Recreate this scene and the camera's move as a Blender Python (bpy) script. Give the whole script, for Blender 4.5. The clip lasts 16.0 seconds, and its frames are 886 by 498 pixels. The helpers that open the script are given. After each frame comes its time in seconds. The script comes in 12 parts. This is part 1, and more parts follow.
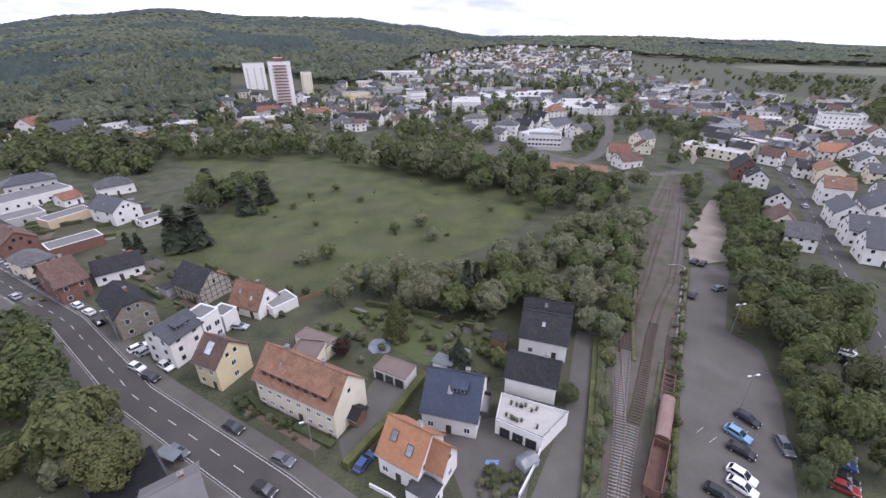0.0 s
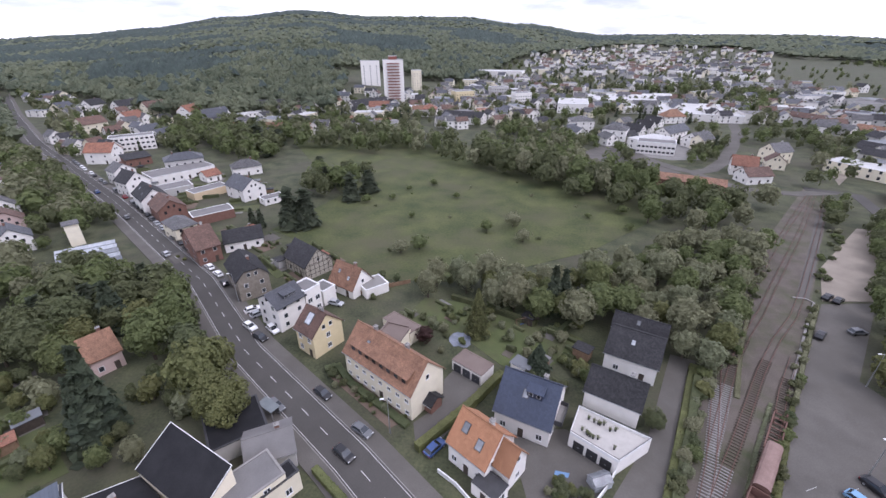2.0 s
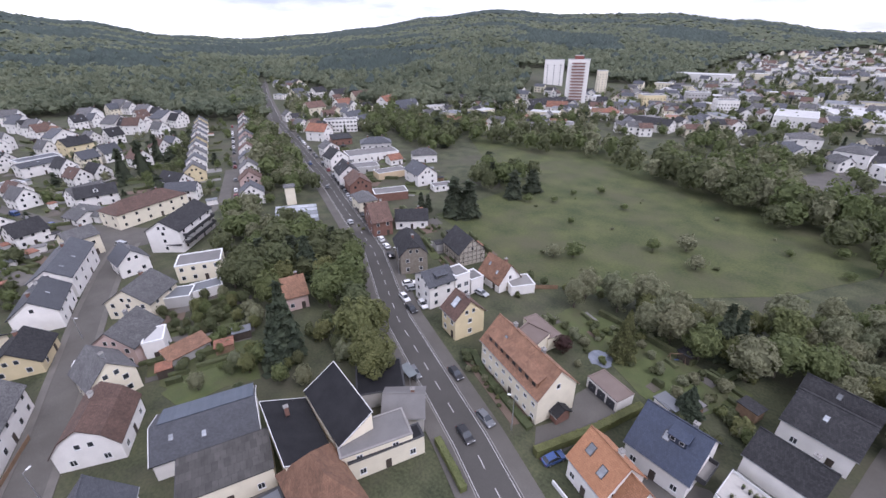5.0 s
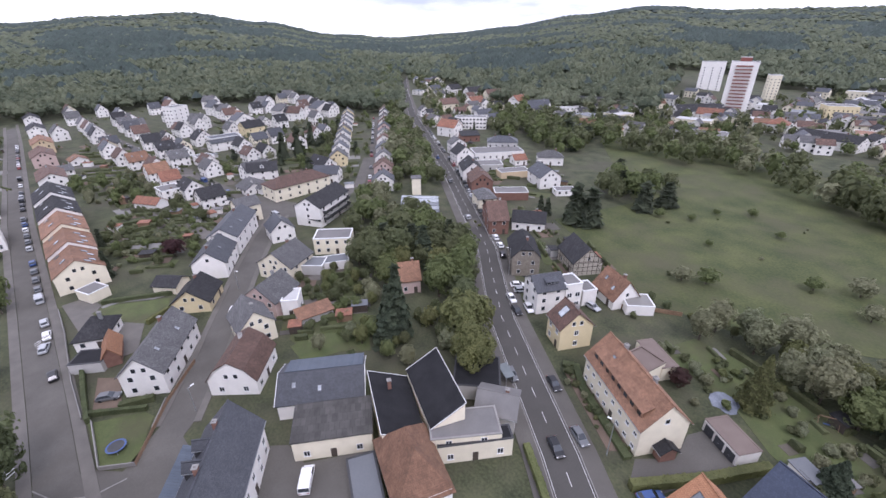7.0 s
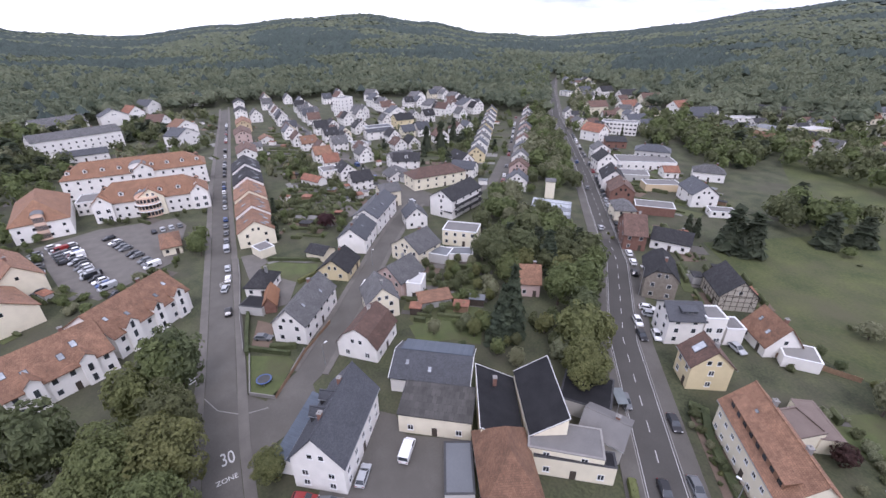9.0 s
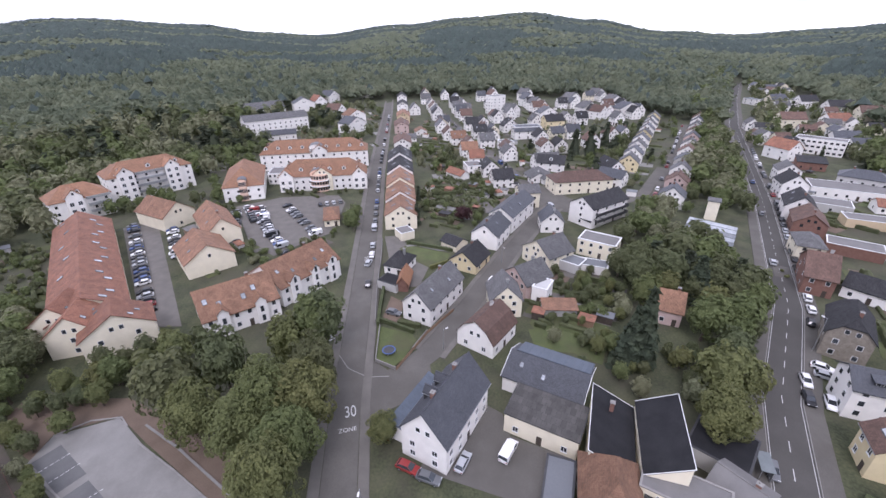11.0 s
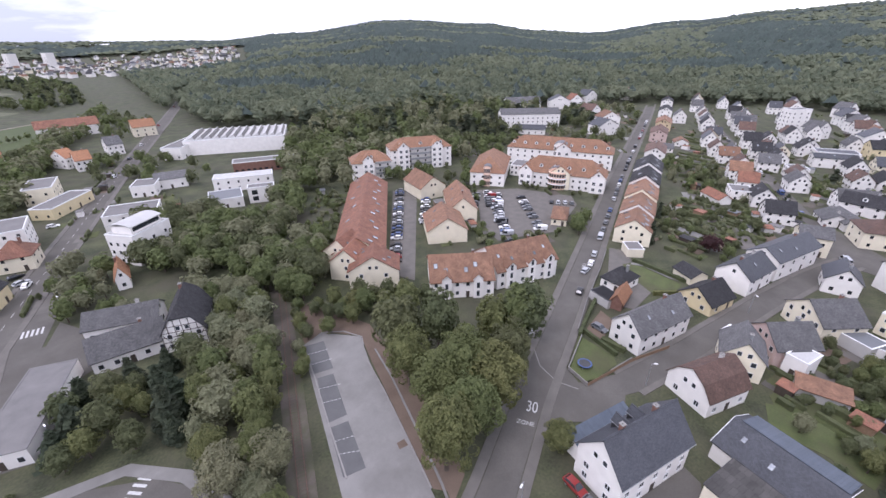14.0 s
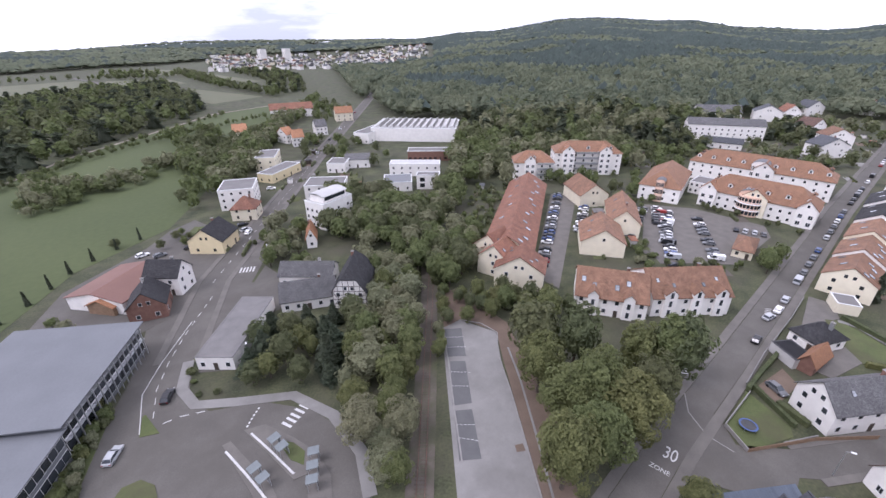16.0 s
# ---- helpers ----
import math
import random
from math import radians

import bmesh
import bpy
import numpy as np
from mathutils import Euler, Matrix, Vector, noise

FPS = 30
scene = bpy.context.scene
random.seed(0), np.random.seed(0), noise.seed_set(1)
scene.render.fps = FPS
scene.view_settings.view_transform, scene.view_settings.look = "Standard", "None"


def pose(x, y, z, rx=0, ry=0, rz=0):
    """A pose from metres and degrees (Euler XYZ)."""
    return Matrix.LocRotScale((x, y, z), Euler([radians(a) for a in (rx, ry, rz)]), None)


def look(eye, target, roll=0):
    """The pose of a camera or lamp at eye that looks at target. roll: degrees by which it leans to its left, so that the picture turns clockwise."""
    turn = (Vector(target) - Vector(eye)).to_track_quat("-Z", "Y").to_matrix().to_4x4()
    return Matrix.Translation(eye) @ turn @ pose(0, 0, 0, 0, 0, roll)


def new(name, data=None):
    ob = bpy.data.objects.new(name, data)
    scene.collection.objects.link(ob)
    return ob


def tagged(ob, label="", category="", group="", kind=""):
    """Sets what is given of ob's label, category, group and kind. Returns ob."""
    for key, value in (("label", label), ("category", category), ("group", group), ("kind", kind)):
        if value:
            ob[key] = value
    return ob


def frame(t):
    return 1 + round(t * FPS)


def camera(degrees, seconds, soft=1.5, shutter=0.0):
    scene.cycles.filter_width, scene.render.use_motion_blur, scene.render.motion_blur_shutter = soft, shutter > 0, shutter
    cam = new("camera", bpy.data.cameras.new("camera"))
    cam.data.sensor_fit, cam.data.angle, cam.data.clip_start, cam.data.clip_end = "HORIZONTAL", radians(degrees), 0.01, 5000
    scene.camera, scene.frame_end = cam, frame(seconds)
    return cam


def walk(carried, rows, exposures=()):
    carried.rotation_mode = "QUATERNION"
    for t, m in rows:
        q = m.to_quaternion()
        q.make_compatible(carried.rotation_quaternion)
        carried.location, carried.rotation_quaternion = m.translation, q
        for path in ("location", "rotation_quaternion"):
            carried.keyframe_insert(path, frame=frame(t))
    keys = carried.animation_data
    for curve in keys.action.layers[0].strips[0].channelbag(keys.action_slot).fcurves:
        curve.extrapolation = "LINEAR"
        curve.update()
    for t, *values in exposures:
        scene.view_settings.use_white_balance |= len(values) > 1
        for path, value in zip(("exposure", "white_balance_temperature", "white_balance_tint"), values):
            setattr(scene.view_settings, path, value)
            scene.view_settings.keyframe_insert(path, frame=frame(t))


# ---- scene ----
cam = camera(92.92, 16.0)
PATH = [
    (0.0, pose(0.00, 0.00, 64.00, 63.32, 0.48, 0.00)),
    (0.5, pose(-0.09, -0.29, 64.07, 63.32, 0.48, 3.23)),
    (1.0, pose(-0.16, -0.58, 64.14, 63.32, 0.48, 6.60)),
    (1.5, pose(-0.23, -0.86, 64.21, 63.32, 0.48, 9.91)),
    (2.0, pose(-0.27, -1.13, 64.29, 63.32, 0.48, 13.37)),
    (2.5, pose(-0.30, -1.40, 64.37, 63.32, 0.48, 16.93)),
    (3.0, pose(-0.32, -1.66, 64.45, 63.32, 0.48, 20.61)),
    (3.5, pose(-0.33, -1.92, 64.54, 63.32, 0.48, 24.26)),
    (4.0, pose(-0.32, -2.17, 64.63, 63.32, 0.48, 28.02)),
    (6.5, pose(-0.05, -3.34, 65.12, 63.32, 0.48, 48.63)),
    (7.0, pose(0.04, -3.56, 65.22, 63.32, 0.48, 52.91)),
    (7.5, pose(0.15, -3.77, 65.33, 63.32, 0.48, 57.46)),
    (8.0, pose(0.28, -3.98, 65.45, 63.32, 0.48, 62.03)),
    (8.5, pose(0.41, -4.17, 65.56, 63.32, 0.48, 66.58)),
    (9.0, pose(0.57, -4.37, 65.68, 63.32, 0.48, 71.42)),
    (11.5, pose(1.54, -5.25, 66.32, 63.32, 0.48, 95.74)),
    (12.0, pose(1.78, -5.41, 66.46, 63.32, 0.48, 100.65)),
    (12.5, pose(2.03, -5.56, 66.60, 63.32, 0.48, 105.81)),
    (13.0, pose(2.29, -5.71, 66.74, 63.32, 0.48, 111.52)),
    (13.5, pose(2.57, -5.85, 66.89, 63.32, 0.48, 117.19)),
    (14.0, pose(2.87, -5.99, 67.04, 63.32, 0.48, 122.94)),
    (14.5, pose(3.18, -6.12, 67.19, 63.32, 0.48, 128.65)),
    (15.0, pose(3.50, -6.24, 67.35, 63.32, 0.48, 133.90)),
    (15.5, pose(3.83, -6.36, 67.51, 63.32, 0.48, 139.42)),
    (16.0, pose(4.18, -6.47, 67.67, 63.32, 0.48, 144.74)),
]
walk(cam, PATH, [(0.0, 0.03, 5760, 25), (4.0, 0.07, 5740, 25), (9.0, 0.1, 5740, 25), (16.0, 0.2, 5820, 25)])

# ---- light ----
world = bpy.data.worlds.new("overcast_sky")
scene.world = world
world.use_nodes = True
wt = world.node_tree
wn = wt.nodes
wn.clear()
w_out = wn.new("ShaderNodeOutputWorld")
w_sky = wn.new("ShaderNodeTexSky")
w_sky.sky_type = "NISHITA"
w_sky.sun_disc = False
w_sky.sun_elevation = radians(56)
w_sky.sun_rotation = radians(101)
w_bg = wn.new("ShaderNodeBackground")
w_bg.inputs[1].default_value = 0.14
w_co = wn.new("ShaderNodeTexCoord")
w_map = wn.new("ShaderNodeMapping")
w_map.inputs["Scale"].default_value = (1.0, 1.0, 4.5)
w_noise = wn.new("ShaderNodeTexNoise")
w_noise.inputs["Scale"].default_value = 2.3
w_noise.inputs["Detail"].default_value = 7
w_noise.inputs["Roughness"].default_value = 0.55
w_ramp = wn.new("ShaderNodeValToRGB")
w_ramp.color_ramp.elements[0].position = 0.36
w_ramp.color_ramp.elements[0].color = (0.40, 0.425, 0.465, 1)
w_ramp.color_ramp.elements[1].position = 0.56
w_ramp.color_ramp.elements[1].color = (1.0, 1.0, 1.0, 1)
w_cloud = wn.new("ShaderNodeBackground")
w_cloud.inputs[1].default_value = 1.75
w_mix = wn.new("ShaderNodeMixShader")
w_mix.inputs[0].default_value = 0.88
wt.links.new(w_co.outputs["Generated"], w_map.inputs[0])
wt.links.new(w_map.outputs[0], w_noise.inputs["Vector"])
wt.links.new(w_noise.outputs["Fac"], w_ramp.inputs[0])
wt.links.new(w_ramp.outputs[0], w_cloud.inputs[0])
wt.links.new(w_sky.outputs[0], w_bg.inputs[0])
wt.links.new(w_bg.outputs[0], w_mix.inputs[1])
wt.links.new(w_cloud.outputs[0], w_mix.inputs[2])
wt.links.new(w_mix.outputs[0], w_out.inputs[0])
sun = new("sun", bpy.data.lights.new("sun", "SUN"))
sun.data.energy = 1.4
sun.data.angle = radians(20)
sun.data.color = (1.0, 0.95, 0.88)
sun.matrix_world = look((0, 0, 0), (-0.52, 0.10, -0.78))


# ---- materials ----
def mat(name, dark, light, rough=0.8, scale=1.5, fine=14.0, bump=0.15, metallic=0.0, spread=0.0, island=0.0, coords="Object", mid=0.5, width=0.22, tint=None):
    """Two noises, coarse and fine, blend a dark and a light tone; spread varies it from object to object, island from piece to piece."""
    m = bpy.data.materials.new(name)
    m.use_nodes = True
    t = m.node_tree
    n, ln = t.nodes, t.links.new
    b = n["Principled BSDF"]
    co = n.new("ShaderNodeTexCoord")
    big, small = n.new("ShaderNodeTexNoise"), n.new("ShaderNodeTexNoise")
    big.inputs["Scale"].default_value, small.inputs["Scale"].default_value = scale, fine
    big.inputs["Detail"].default_value, small.inputs["Detail"].default_value = 6, 4
    ln(co.outputs[coords], big.inputs["Vector"])
    ln(co.outputs[coords], small.inputs["Vector"])
    mean = n.new("ShaderNodeMix")
    mean.inputs[0].default_value = 0.4
    ln(big.outputs["Fac"], mean.inputs[2])
    ln(small.outputs["Fac"], mean.inputs[3])
    ramp = n.new("ShaderNodeValToRGB")
    e = ramp.color_ramp.elements
    e[0].position, e[1].position = mid - width, mid + width
    e[0].color, e[1].color = (*dark, 1), (*light, 1)
    ln(mean.outputs[0], ramp.inputs[0])
    colour = ramp.outputs[0]
    if tint:
        broad = n.new("ShaderNodeTexNoise")
        broad.inputs["Scale"].default_value, broad.inputs["Detail"].default_value = scale * 0.33, 9
        broad.inputs["Roughness"].default_value = 0.68
        ln(co.outputs[coords], broad.inputs["Vector"])
        lim = n.new("ShaderNodeMapRange")
        lim.inputs[1].default_value, lim.inputs[2].default_value = 0.46, 0.66
        ln(broad.outputs["Fac"], lim.inputs[0])
        blend = n.new("ShaderNodeMix")
        blend.data_type = "RGBA"
        ln(lim.outputs[0], blend.inputs[0])
        ln(colour, blend.inputs[6])
        blend.inputs[7].default_value = (*tint, 1)
        colour = blend.outputs[2]
    if spread or island:
        hsv = n.new("ShaderNodeHueSaturation")
        src = n.new("ShaderNodeNewGeometry").outputs["Random Per Island"] if island else n.new("ShaderNodeObjectInfo").outputs["Random"]
        rng = n.new("ShaderNodeMapRange")
        amount = island or spread
        rng.inputs[3].default_value, rng.inputs[4].default_value = 1 - amount, 1 + amount
        ln(src, rng.inputs[0])
        ln(rng.outputs[0], hsv.inputs["Value"])
        if island:
            tint = n.new("ShaderNodeMapRange")
            info = n.new("ShaderNodeObjectInfo").outputs["Random"]
            tint.inputs[3].default_value, tint.inputs[4].default_value = 0.475, 0.515
            ln(info, tint.inputs[0])
            ln(tint.outputs[0], hsv.inputs["Hue"])
        ln(colour, hsv.inputs["Color"])
        colour = hsv.outputs[0]
    ln(colour, b.inputs["Base Color"])
    b.inputs["Roughness"].default_value = rough
    b.inputs["Metallic"].default_value = metallic
    if bump:
        bp = n.new("ShaderNodeBump")
        bp.inputs["Strength"].default_value = bump
        bp.inputs["Distance"].default_value = 0.05
        ln(small.outputs["Fac"], bp.inputs["Height"])
        ln(bp.outputs[0], b.inputs["Normal"])
    return m


def roof_mat(name, dark, light, row=0.34, column=0.3, rough=0.75, depth=0.6, joint=0.55, stain=0.5):
    """Roof covering laid in courses by its UV in metres, with weather stains."""
    m = bpy.data.materials.new(name)
    m.use_nodes = True
    t = m.node_tree
    n, ln = t.nodes, t.links.new
    b = n["Principled BSDF"]
    uv = n.new("ShaderNodeUVMap")
    br = n.new("ShaderNodeTexBrick")
    br.inputs["Scale"].default_value = 1.0
    br.inputs["Brick Width"].default_value, br.inputs["Row Height"].default_value = column, row
    br.inputs["Mortar Size"].default_value = 0.025
    br.inputs["Mortar Smooth"].default_value = 0.6
    br.inputs["Color1"].default_value, br.inputs["Color2"].default_value = (*dark, 1), (*light, 1)
    br.inputs["Mortar"].default_value = (*[c * joint for c in dark], 1)
    ln(uv.outputs[0], br.inputs["Vector"])
    co = n.new("ShaderNodeTexCoord")
    ns = n.new("ShaderNodeTexNoise")
    ns.inputs["Scale"].default_value, ns.inputs["Detail"].default_value = 0.45, 8
    ns.inputs["Roughness"].default_value = 0.65
    ln(co.outputs["Object"], ns.inputs["Vector"])
    rg = n.new("ShaderNodeMapRange")
    rg.inputs[1].default_value, rg.inputs[2].default_value = 0.32, 0.68
    rg.inputs[3].default_value, rg.inputs[4].default_value = 1 - stain * 0.6, 1 + stain * 0.5
    ln(ns.outputs["Fac"], rg.inputs[0])
    info = n.new("ShaderNodeObjectInfo")
    rg2 = n.new("ShaderNodeMapRange")
    rg2.inputs[3].default_value, rg2.inputs[4].default_value = 0.82, 1.18
    ln(info.outputs["Random"], rg2.inputs[0])
    mul = n.new("ShaderNodeMath")
    mul.operation = "MULTIPLY"
    ln(rg.outputs[0], mul.inputs[0])
    ln(rg2.outputs[0], mul.inputs[1])
    hsv = n.new("ShaderNodeHueSaturation")
    ln(br.outputs["Color"], hsv.inputs["Color"])
    ln(mul.outputs[0], hsv.inputs["Value"])
    ln(hsv.outputs[0], b.inputs["Base Color"])
    b.inputs["Roughness"].default_value = rough
    bp = n.new("ShaderNodeBump")
    bp.inputs["Strength"].default_value, bp.inputs["Distance"].default_value = depth, 0.04
    bp.invert = True
    ln(br.outputs["Fac"], bp.inputs["Height"])
    ln(bp.outputs[0], b.inputs["Normal"])
    return m


def wall_mat(name, c, rough=0.9):
    return mat(name, tuple(v * 0.86 for v in c), tuple(min(0.85, v * 1.05) for v in c), rough, 0.5, 9.0, 0.08, spread=0.07)


def glass_mat(name, c, rough=0.08):
    m = mat(name, c, tuple(v * 2.2 for v in c), rough, 0.7, 5.0, 0.0, spread=0.5)
    m.node_tree.nodes["Principled BSDF"].inputs["Specular IOR Level"].default_value = 0.6
    return m


ASPHALT = mat("asphalt", (0.058, 0.055, 0.050), (0.094, 0.089, 0.081), 0.9, 0.12, 6.0, 0.2, tint=(0.070, 0.066, 0.060))
ASPHALT_OLD = mat("old_asphalt", (0.082, 0.077, 0.069), (0.144, 0.134, 0.119), 0.9, 0.16, 5.0, 0.2, tint=(0.096, 0.089, 0.078))
PAVING = mat("paving", (0.097, 0.090, 0.080), (0.162, 0.149, 0.132), 0.9, 0.3, 6.0, 0.25)
CONCRETE = mat("concrete", (0.182, 0.176, 0.164), (0.250, 0.242, 0.226), 0.85, 0.25, 7.0, 0.2, tint=(0.165, 0.158, 0.146))
KERB = mat("kerb_stone", (0.196, 0.189, 0.175), (0.280, 0.266, 0.252), 0.85, 0.8, 9.0, 0.2)
PAINT = mat("road_paint", (0.40, 0.40, 0.39), (0.62, 0.61, 0.59), 0.7, 1.2, 9.0, 0.05)
GRAVEL = mat("track_gravel", (0.071, 0.060, 0.049), (0.136, 0.115, 0.095), 0.95, 0.25, 10.0, 0.6, tint=(0.060, 0.068, 0.030))
SOIL = mat("bare_soil", (0.10, 0.072, 0.052), (0.17, 0.125, 0.092), 0.95, 0.22, 6.0, 0.5)
SAND = mat("pale_sand", (0.192, 0.163, 0.131), (0.304, 0.267, 0.216), 0.95, 0.2, 6.0, 0.4)
GROUND = mat("rough_grass", (0.026, 0.033, 0.014), (0.084, 0.090, 0.044), 0.95, 0.14, 1.9, 0.9, mid=0.5, width=0.12, tint=(0.066, 0.062, 0.040))
MEADOW = mat("meadow_grass", (0.034, 0.048, 0.012), (0.088, 0.098, 0.032), 0.95, 0.09, 1.3, 1.0, mid=0.5, width=0.13, tint=(0.074, 0.072, 0.036))
LAWN = mat("lawn", (0.050, 0.070, 0.022), (0.108, 0.124, 0.045), 0.95, 0.22, 4.0, 0.5, tint=(0.070, 0.068, 0.034))
FIELD = mat("green_field", (0.048, 0.066, 0.021), (0.080, 0.099, 0.035), 0.95, 0.012, 0.5, 0.3)
FIELD_PALE = mat("pale_field", (0.090, 0.098, 0.056), (0.135, 0.135, 0.083), 0.95, 0.02, 0.5, 0.3)
LEAF = mat("broad_leaves", (0.088, 0.108, 0.038), (0.210, 0.232, 0.090), 0.75, 0.5, 3.6, 0.0, island=0.17)
LEAF_PALE = mat("pale_leaves", (0.146, 0.160, 0.090), (0.285, 0.293, 0.174), 0.8, 0.5, 3.6, 0.0, island=0.17)
LEAF_DARK = mat("dark_leaves", (0.070, 0.088, 0.040), (0.165, 0.185, 0.084), 0.75, 0.5, 3.6, 0.0, island=0.17)
LEAF_RED = mat("copper_leaves", (0.035, 0.014, 0.014), (0.085, 0.035, 0.032), 0.75, 0.35, 2.4, 0.0, island=0.35)
NEEDLE = mat("conifer_needles", (0.035, 0.053, 0.033), (0.089, 0.109, 0.063), 0.85, 0.4, 2.4, 0.0, island=0.35)
NEEDLE_GOLD = mat("golden_conifer_needles", (0.075, 0.082, 0.028), (0.17, 0.165, 0.065), 0.85, 0.4, 2.4, 0.0, island=0.3)
# Some distance haze is put into these two base colours, greyer and bluer.
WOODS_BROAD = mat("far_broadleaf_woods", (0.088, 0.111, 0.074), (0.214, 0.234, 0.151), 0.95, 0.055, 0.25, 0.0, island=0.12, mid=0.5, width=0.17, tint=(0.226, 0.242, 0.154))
WOODS_DARK = mat("far_conifer_woods", (0.030, 0.045, 0.040), (0.055, 0.074, 0.060), 0.95, 0.012, 0.3, 0.0, island=0.18)
for leafy in (LEAF, LEAF_PALE, LEAF_DARK, LEAF_RED, NEEDLE, NEEDLE_GOLD, WOODS_BROAD):
    nt = leafy.node_tree
    through_leaf, both = nt.nodes.new("ShaderNodeBsdfTranslucent"), nt.nodes.new("ShaderNodeMixShader")
    both.inputs[0].default_value = 0.45
    body_shader = nt.nodes["Principled BSDF"]
    nt.links.new(body_shader.inputs["Base Color"].links[0].from_socket, through_leaf.inputs[0])
    nt.links.new(body_shader.outputs[0], both.inputs[1])
    nt.links.new(through_leaf.outputs[0], both.inputs[2])
    nt.links.new(both.outputs[0], nt.nodes["Material Output"].inputs[0])
BARK = mat("bark", (0.05, 0.04, 0.03), (0.13, 0.105, 0.08), 0.95, 2.0, 18.0, 0.6)

WHITE = wall_mat("white_render", (0.79, 0.765, 0.725))
CREAM = wall_mat("cream_render", (0.74, 0.68, 0.53))
YELLOW = wall_mat("yellow_render", (0.68, 0.58, 0.36))
PINK = wall_mat("pink_render", (0.50, 0.38, 0.34))
GREY = wall_mat("grey_render", (0.46, 0.45, 0.43))
OCHRE = wall_mat("ochre_render", (0.58, 0.46, 0.30))
CLAY = wall_mat("clay_infill", (0.42, 0.385, 0.32))
STONE = mat("rubble_stone", (0.14, 0.12, 0.095), (0.30, 0.265, 0.215), 0.9, 1.6, 6.0, 0.5)
BRICK_WALL = mat("red_brick", (0.135, 0.070, 0.052), (0.235, 0.128, 0.096), 0.9, 1.0, 16.0, 0.3)
TIMBER = mat("dark_timber", (0.035, 0.027, 0.021), (0.085, 0.066, 0.050), 0.8, 1.5, 12.0, 0.3)
WOOD = mat("weathered_wood", (0.16, 0.10, 0.06), (0.30, 0.20, 0.125), 0.8, 1.5, 12.0, 0.3)
TRIM = mat("white_trim", (0.62, 0.62, 0.61), (0.80, 0.80, 0.79), 0.6, 1.0, 9.0, 0.05)
DARK_TRIM = mat("dark_trim", (0.025, 0.025, 0.027), (0.06, 0.06, 0.063), 0.55, 1.0, 9.0, 0.05)
METAL = mat("galvanised_metal", (0.34, 0.35, 0.36), (0.50, 0.51, 0.52), 0.45, 1.0, 12.0, 0.05, metallic=0.7)
RUST = mat("rusty_steel", (0.085, 0.045, 0.034), (0.19, 0.105, 0.08), 0.85, 0.9, 9.0, 0.4)
GLASS = glass_mat("window_glass", (0.022, 0.025, 0.029))
GLASS_PALE = glass_mat("skylight_glass", (0.17, 0.18, 0.19), 0.15)
SOLAR = glass_mat("solar_glass", (0.012, 0.016, 0.028), 0.12)
WATER = glass_mat("pond_water", (0.10, 0.11, 0.13), 0.06)

TILE_RED = roof_mat("red_clay_tiles", (0.205, 0.088, 0.053), (0.275, 0.126, 0.078))
TILE_ORANGE = roof_mat("orange_clay_tiles", (0.30, 0.140, 0.070), (0.38, 0.19, 0.098), stain=0.16)
TILE_TERRA = roof_mat("terracotta_tiles", (0.245, 0.127, 0.072), (0.320, 0.172, 0.100), stain=0.3)
TILE_RUST = roof_mat("weathered_red_tiles", (0.188, 0.098, 0.058), (0.262, 0.143, 0.086), stain=0.5)
TILE_BROWN = roof_mat("brown_tiles", (0.095, 0.055, 0.042), (0.150, 0.088, 0.064))
TILE_DARK = roof_mat("anthracite_tiles", (0.028, 0.028, 0.030), (0.051, 0.050, 0.052), stain=0.4)
TILE_GREY = roof_mat("grey_slates", (0.080, 0.079, 0.081), (0.146, 0.143, 0.141), 0.22, 0.32, stain=0.4)
TILE_BLUE = roof_mat("glazed_blue_tiles", (0.025, 0.035, 0.062), (0.039, 0.052, 0.084), 0.36, 0.31, 0.35, stain=0.14)
TILE_SLATE = roof_mat("blue_grey_slates", (0.042, 0.045, 0.054), (0.071, 0.075, 0.085), 0.2, 0.3, 0.5, 0.4, stain=0.28)
BITUMEN = mat("bitumen_felt", (0.014, 0.014, 0.016), (0.030, 0.030, 0.032), 0.7, 0.35, 6.0, 0.2)
BROWN_FELT = mat("brown_roof_felt", (0.135, 0.103, 0.088), (0.200, 0.158, 0.136), 0.9, 0.3, 6.0, 0.15)
FELT_GREY = mat("grey_roof_gravel", (0.126, 0.122, 0.118), (0.200, 0.192, 0.185), 0.95, 0.3, 10.0, 0.4)
SHEET = mat("zinc_roof_sheet", (0.110, 0.117, 0.125), (0.150, 0.158, 0.167), 0.55, 0.15, 3.0, 0.05)
SHEET_BLUE = roof_mat("blue_metal_sheet", (0.078, 0.098, 0.128), (0.100, 0.122, 0.154), 8.0, 0.45, 0.45, 0.6, 0.6, 0.25)
SHEET_WHITE = mat("white_roof_sheet", (0.37, 0.365, 0.355), (0.52, 0.515, 0.50), 0.6, 0.2, 3.0, 0.05)
SHEET_RED = mat("dull_red_roof_sheet", (0.150, 0.078, 0.060), (0.200, 0.106, 0.082), 0.7, 0.15, 3.0, 0.05)
CORRUGATED = roof_mat("fibre_cement_sheet", (0.061, 0.058, 0.054), (0.090, 0.085, 0.079), 1.6, 0.9, 0.9, 0.5, 0.6, 0.4)

for dull, level in ((BITUMEN, 0.12), (TILE_DARK, 0.25), (ASPHALT, 0.3), (ASPHALT_OLD, 0.3)):
    dull.node_tree.nodes["Principled BSDF"].inputs["Specular IOR Level"].default_value = level


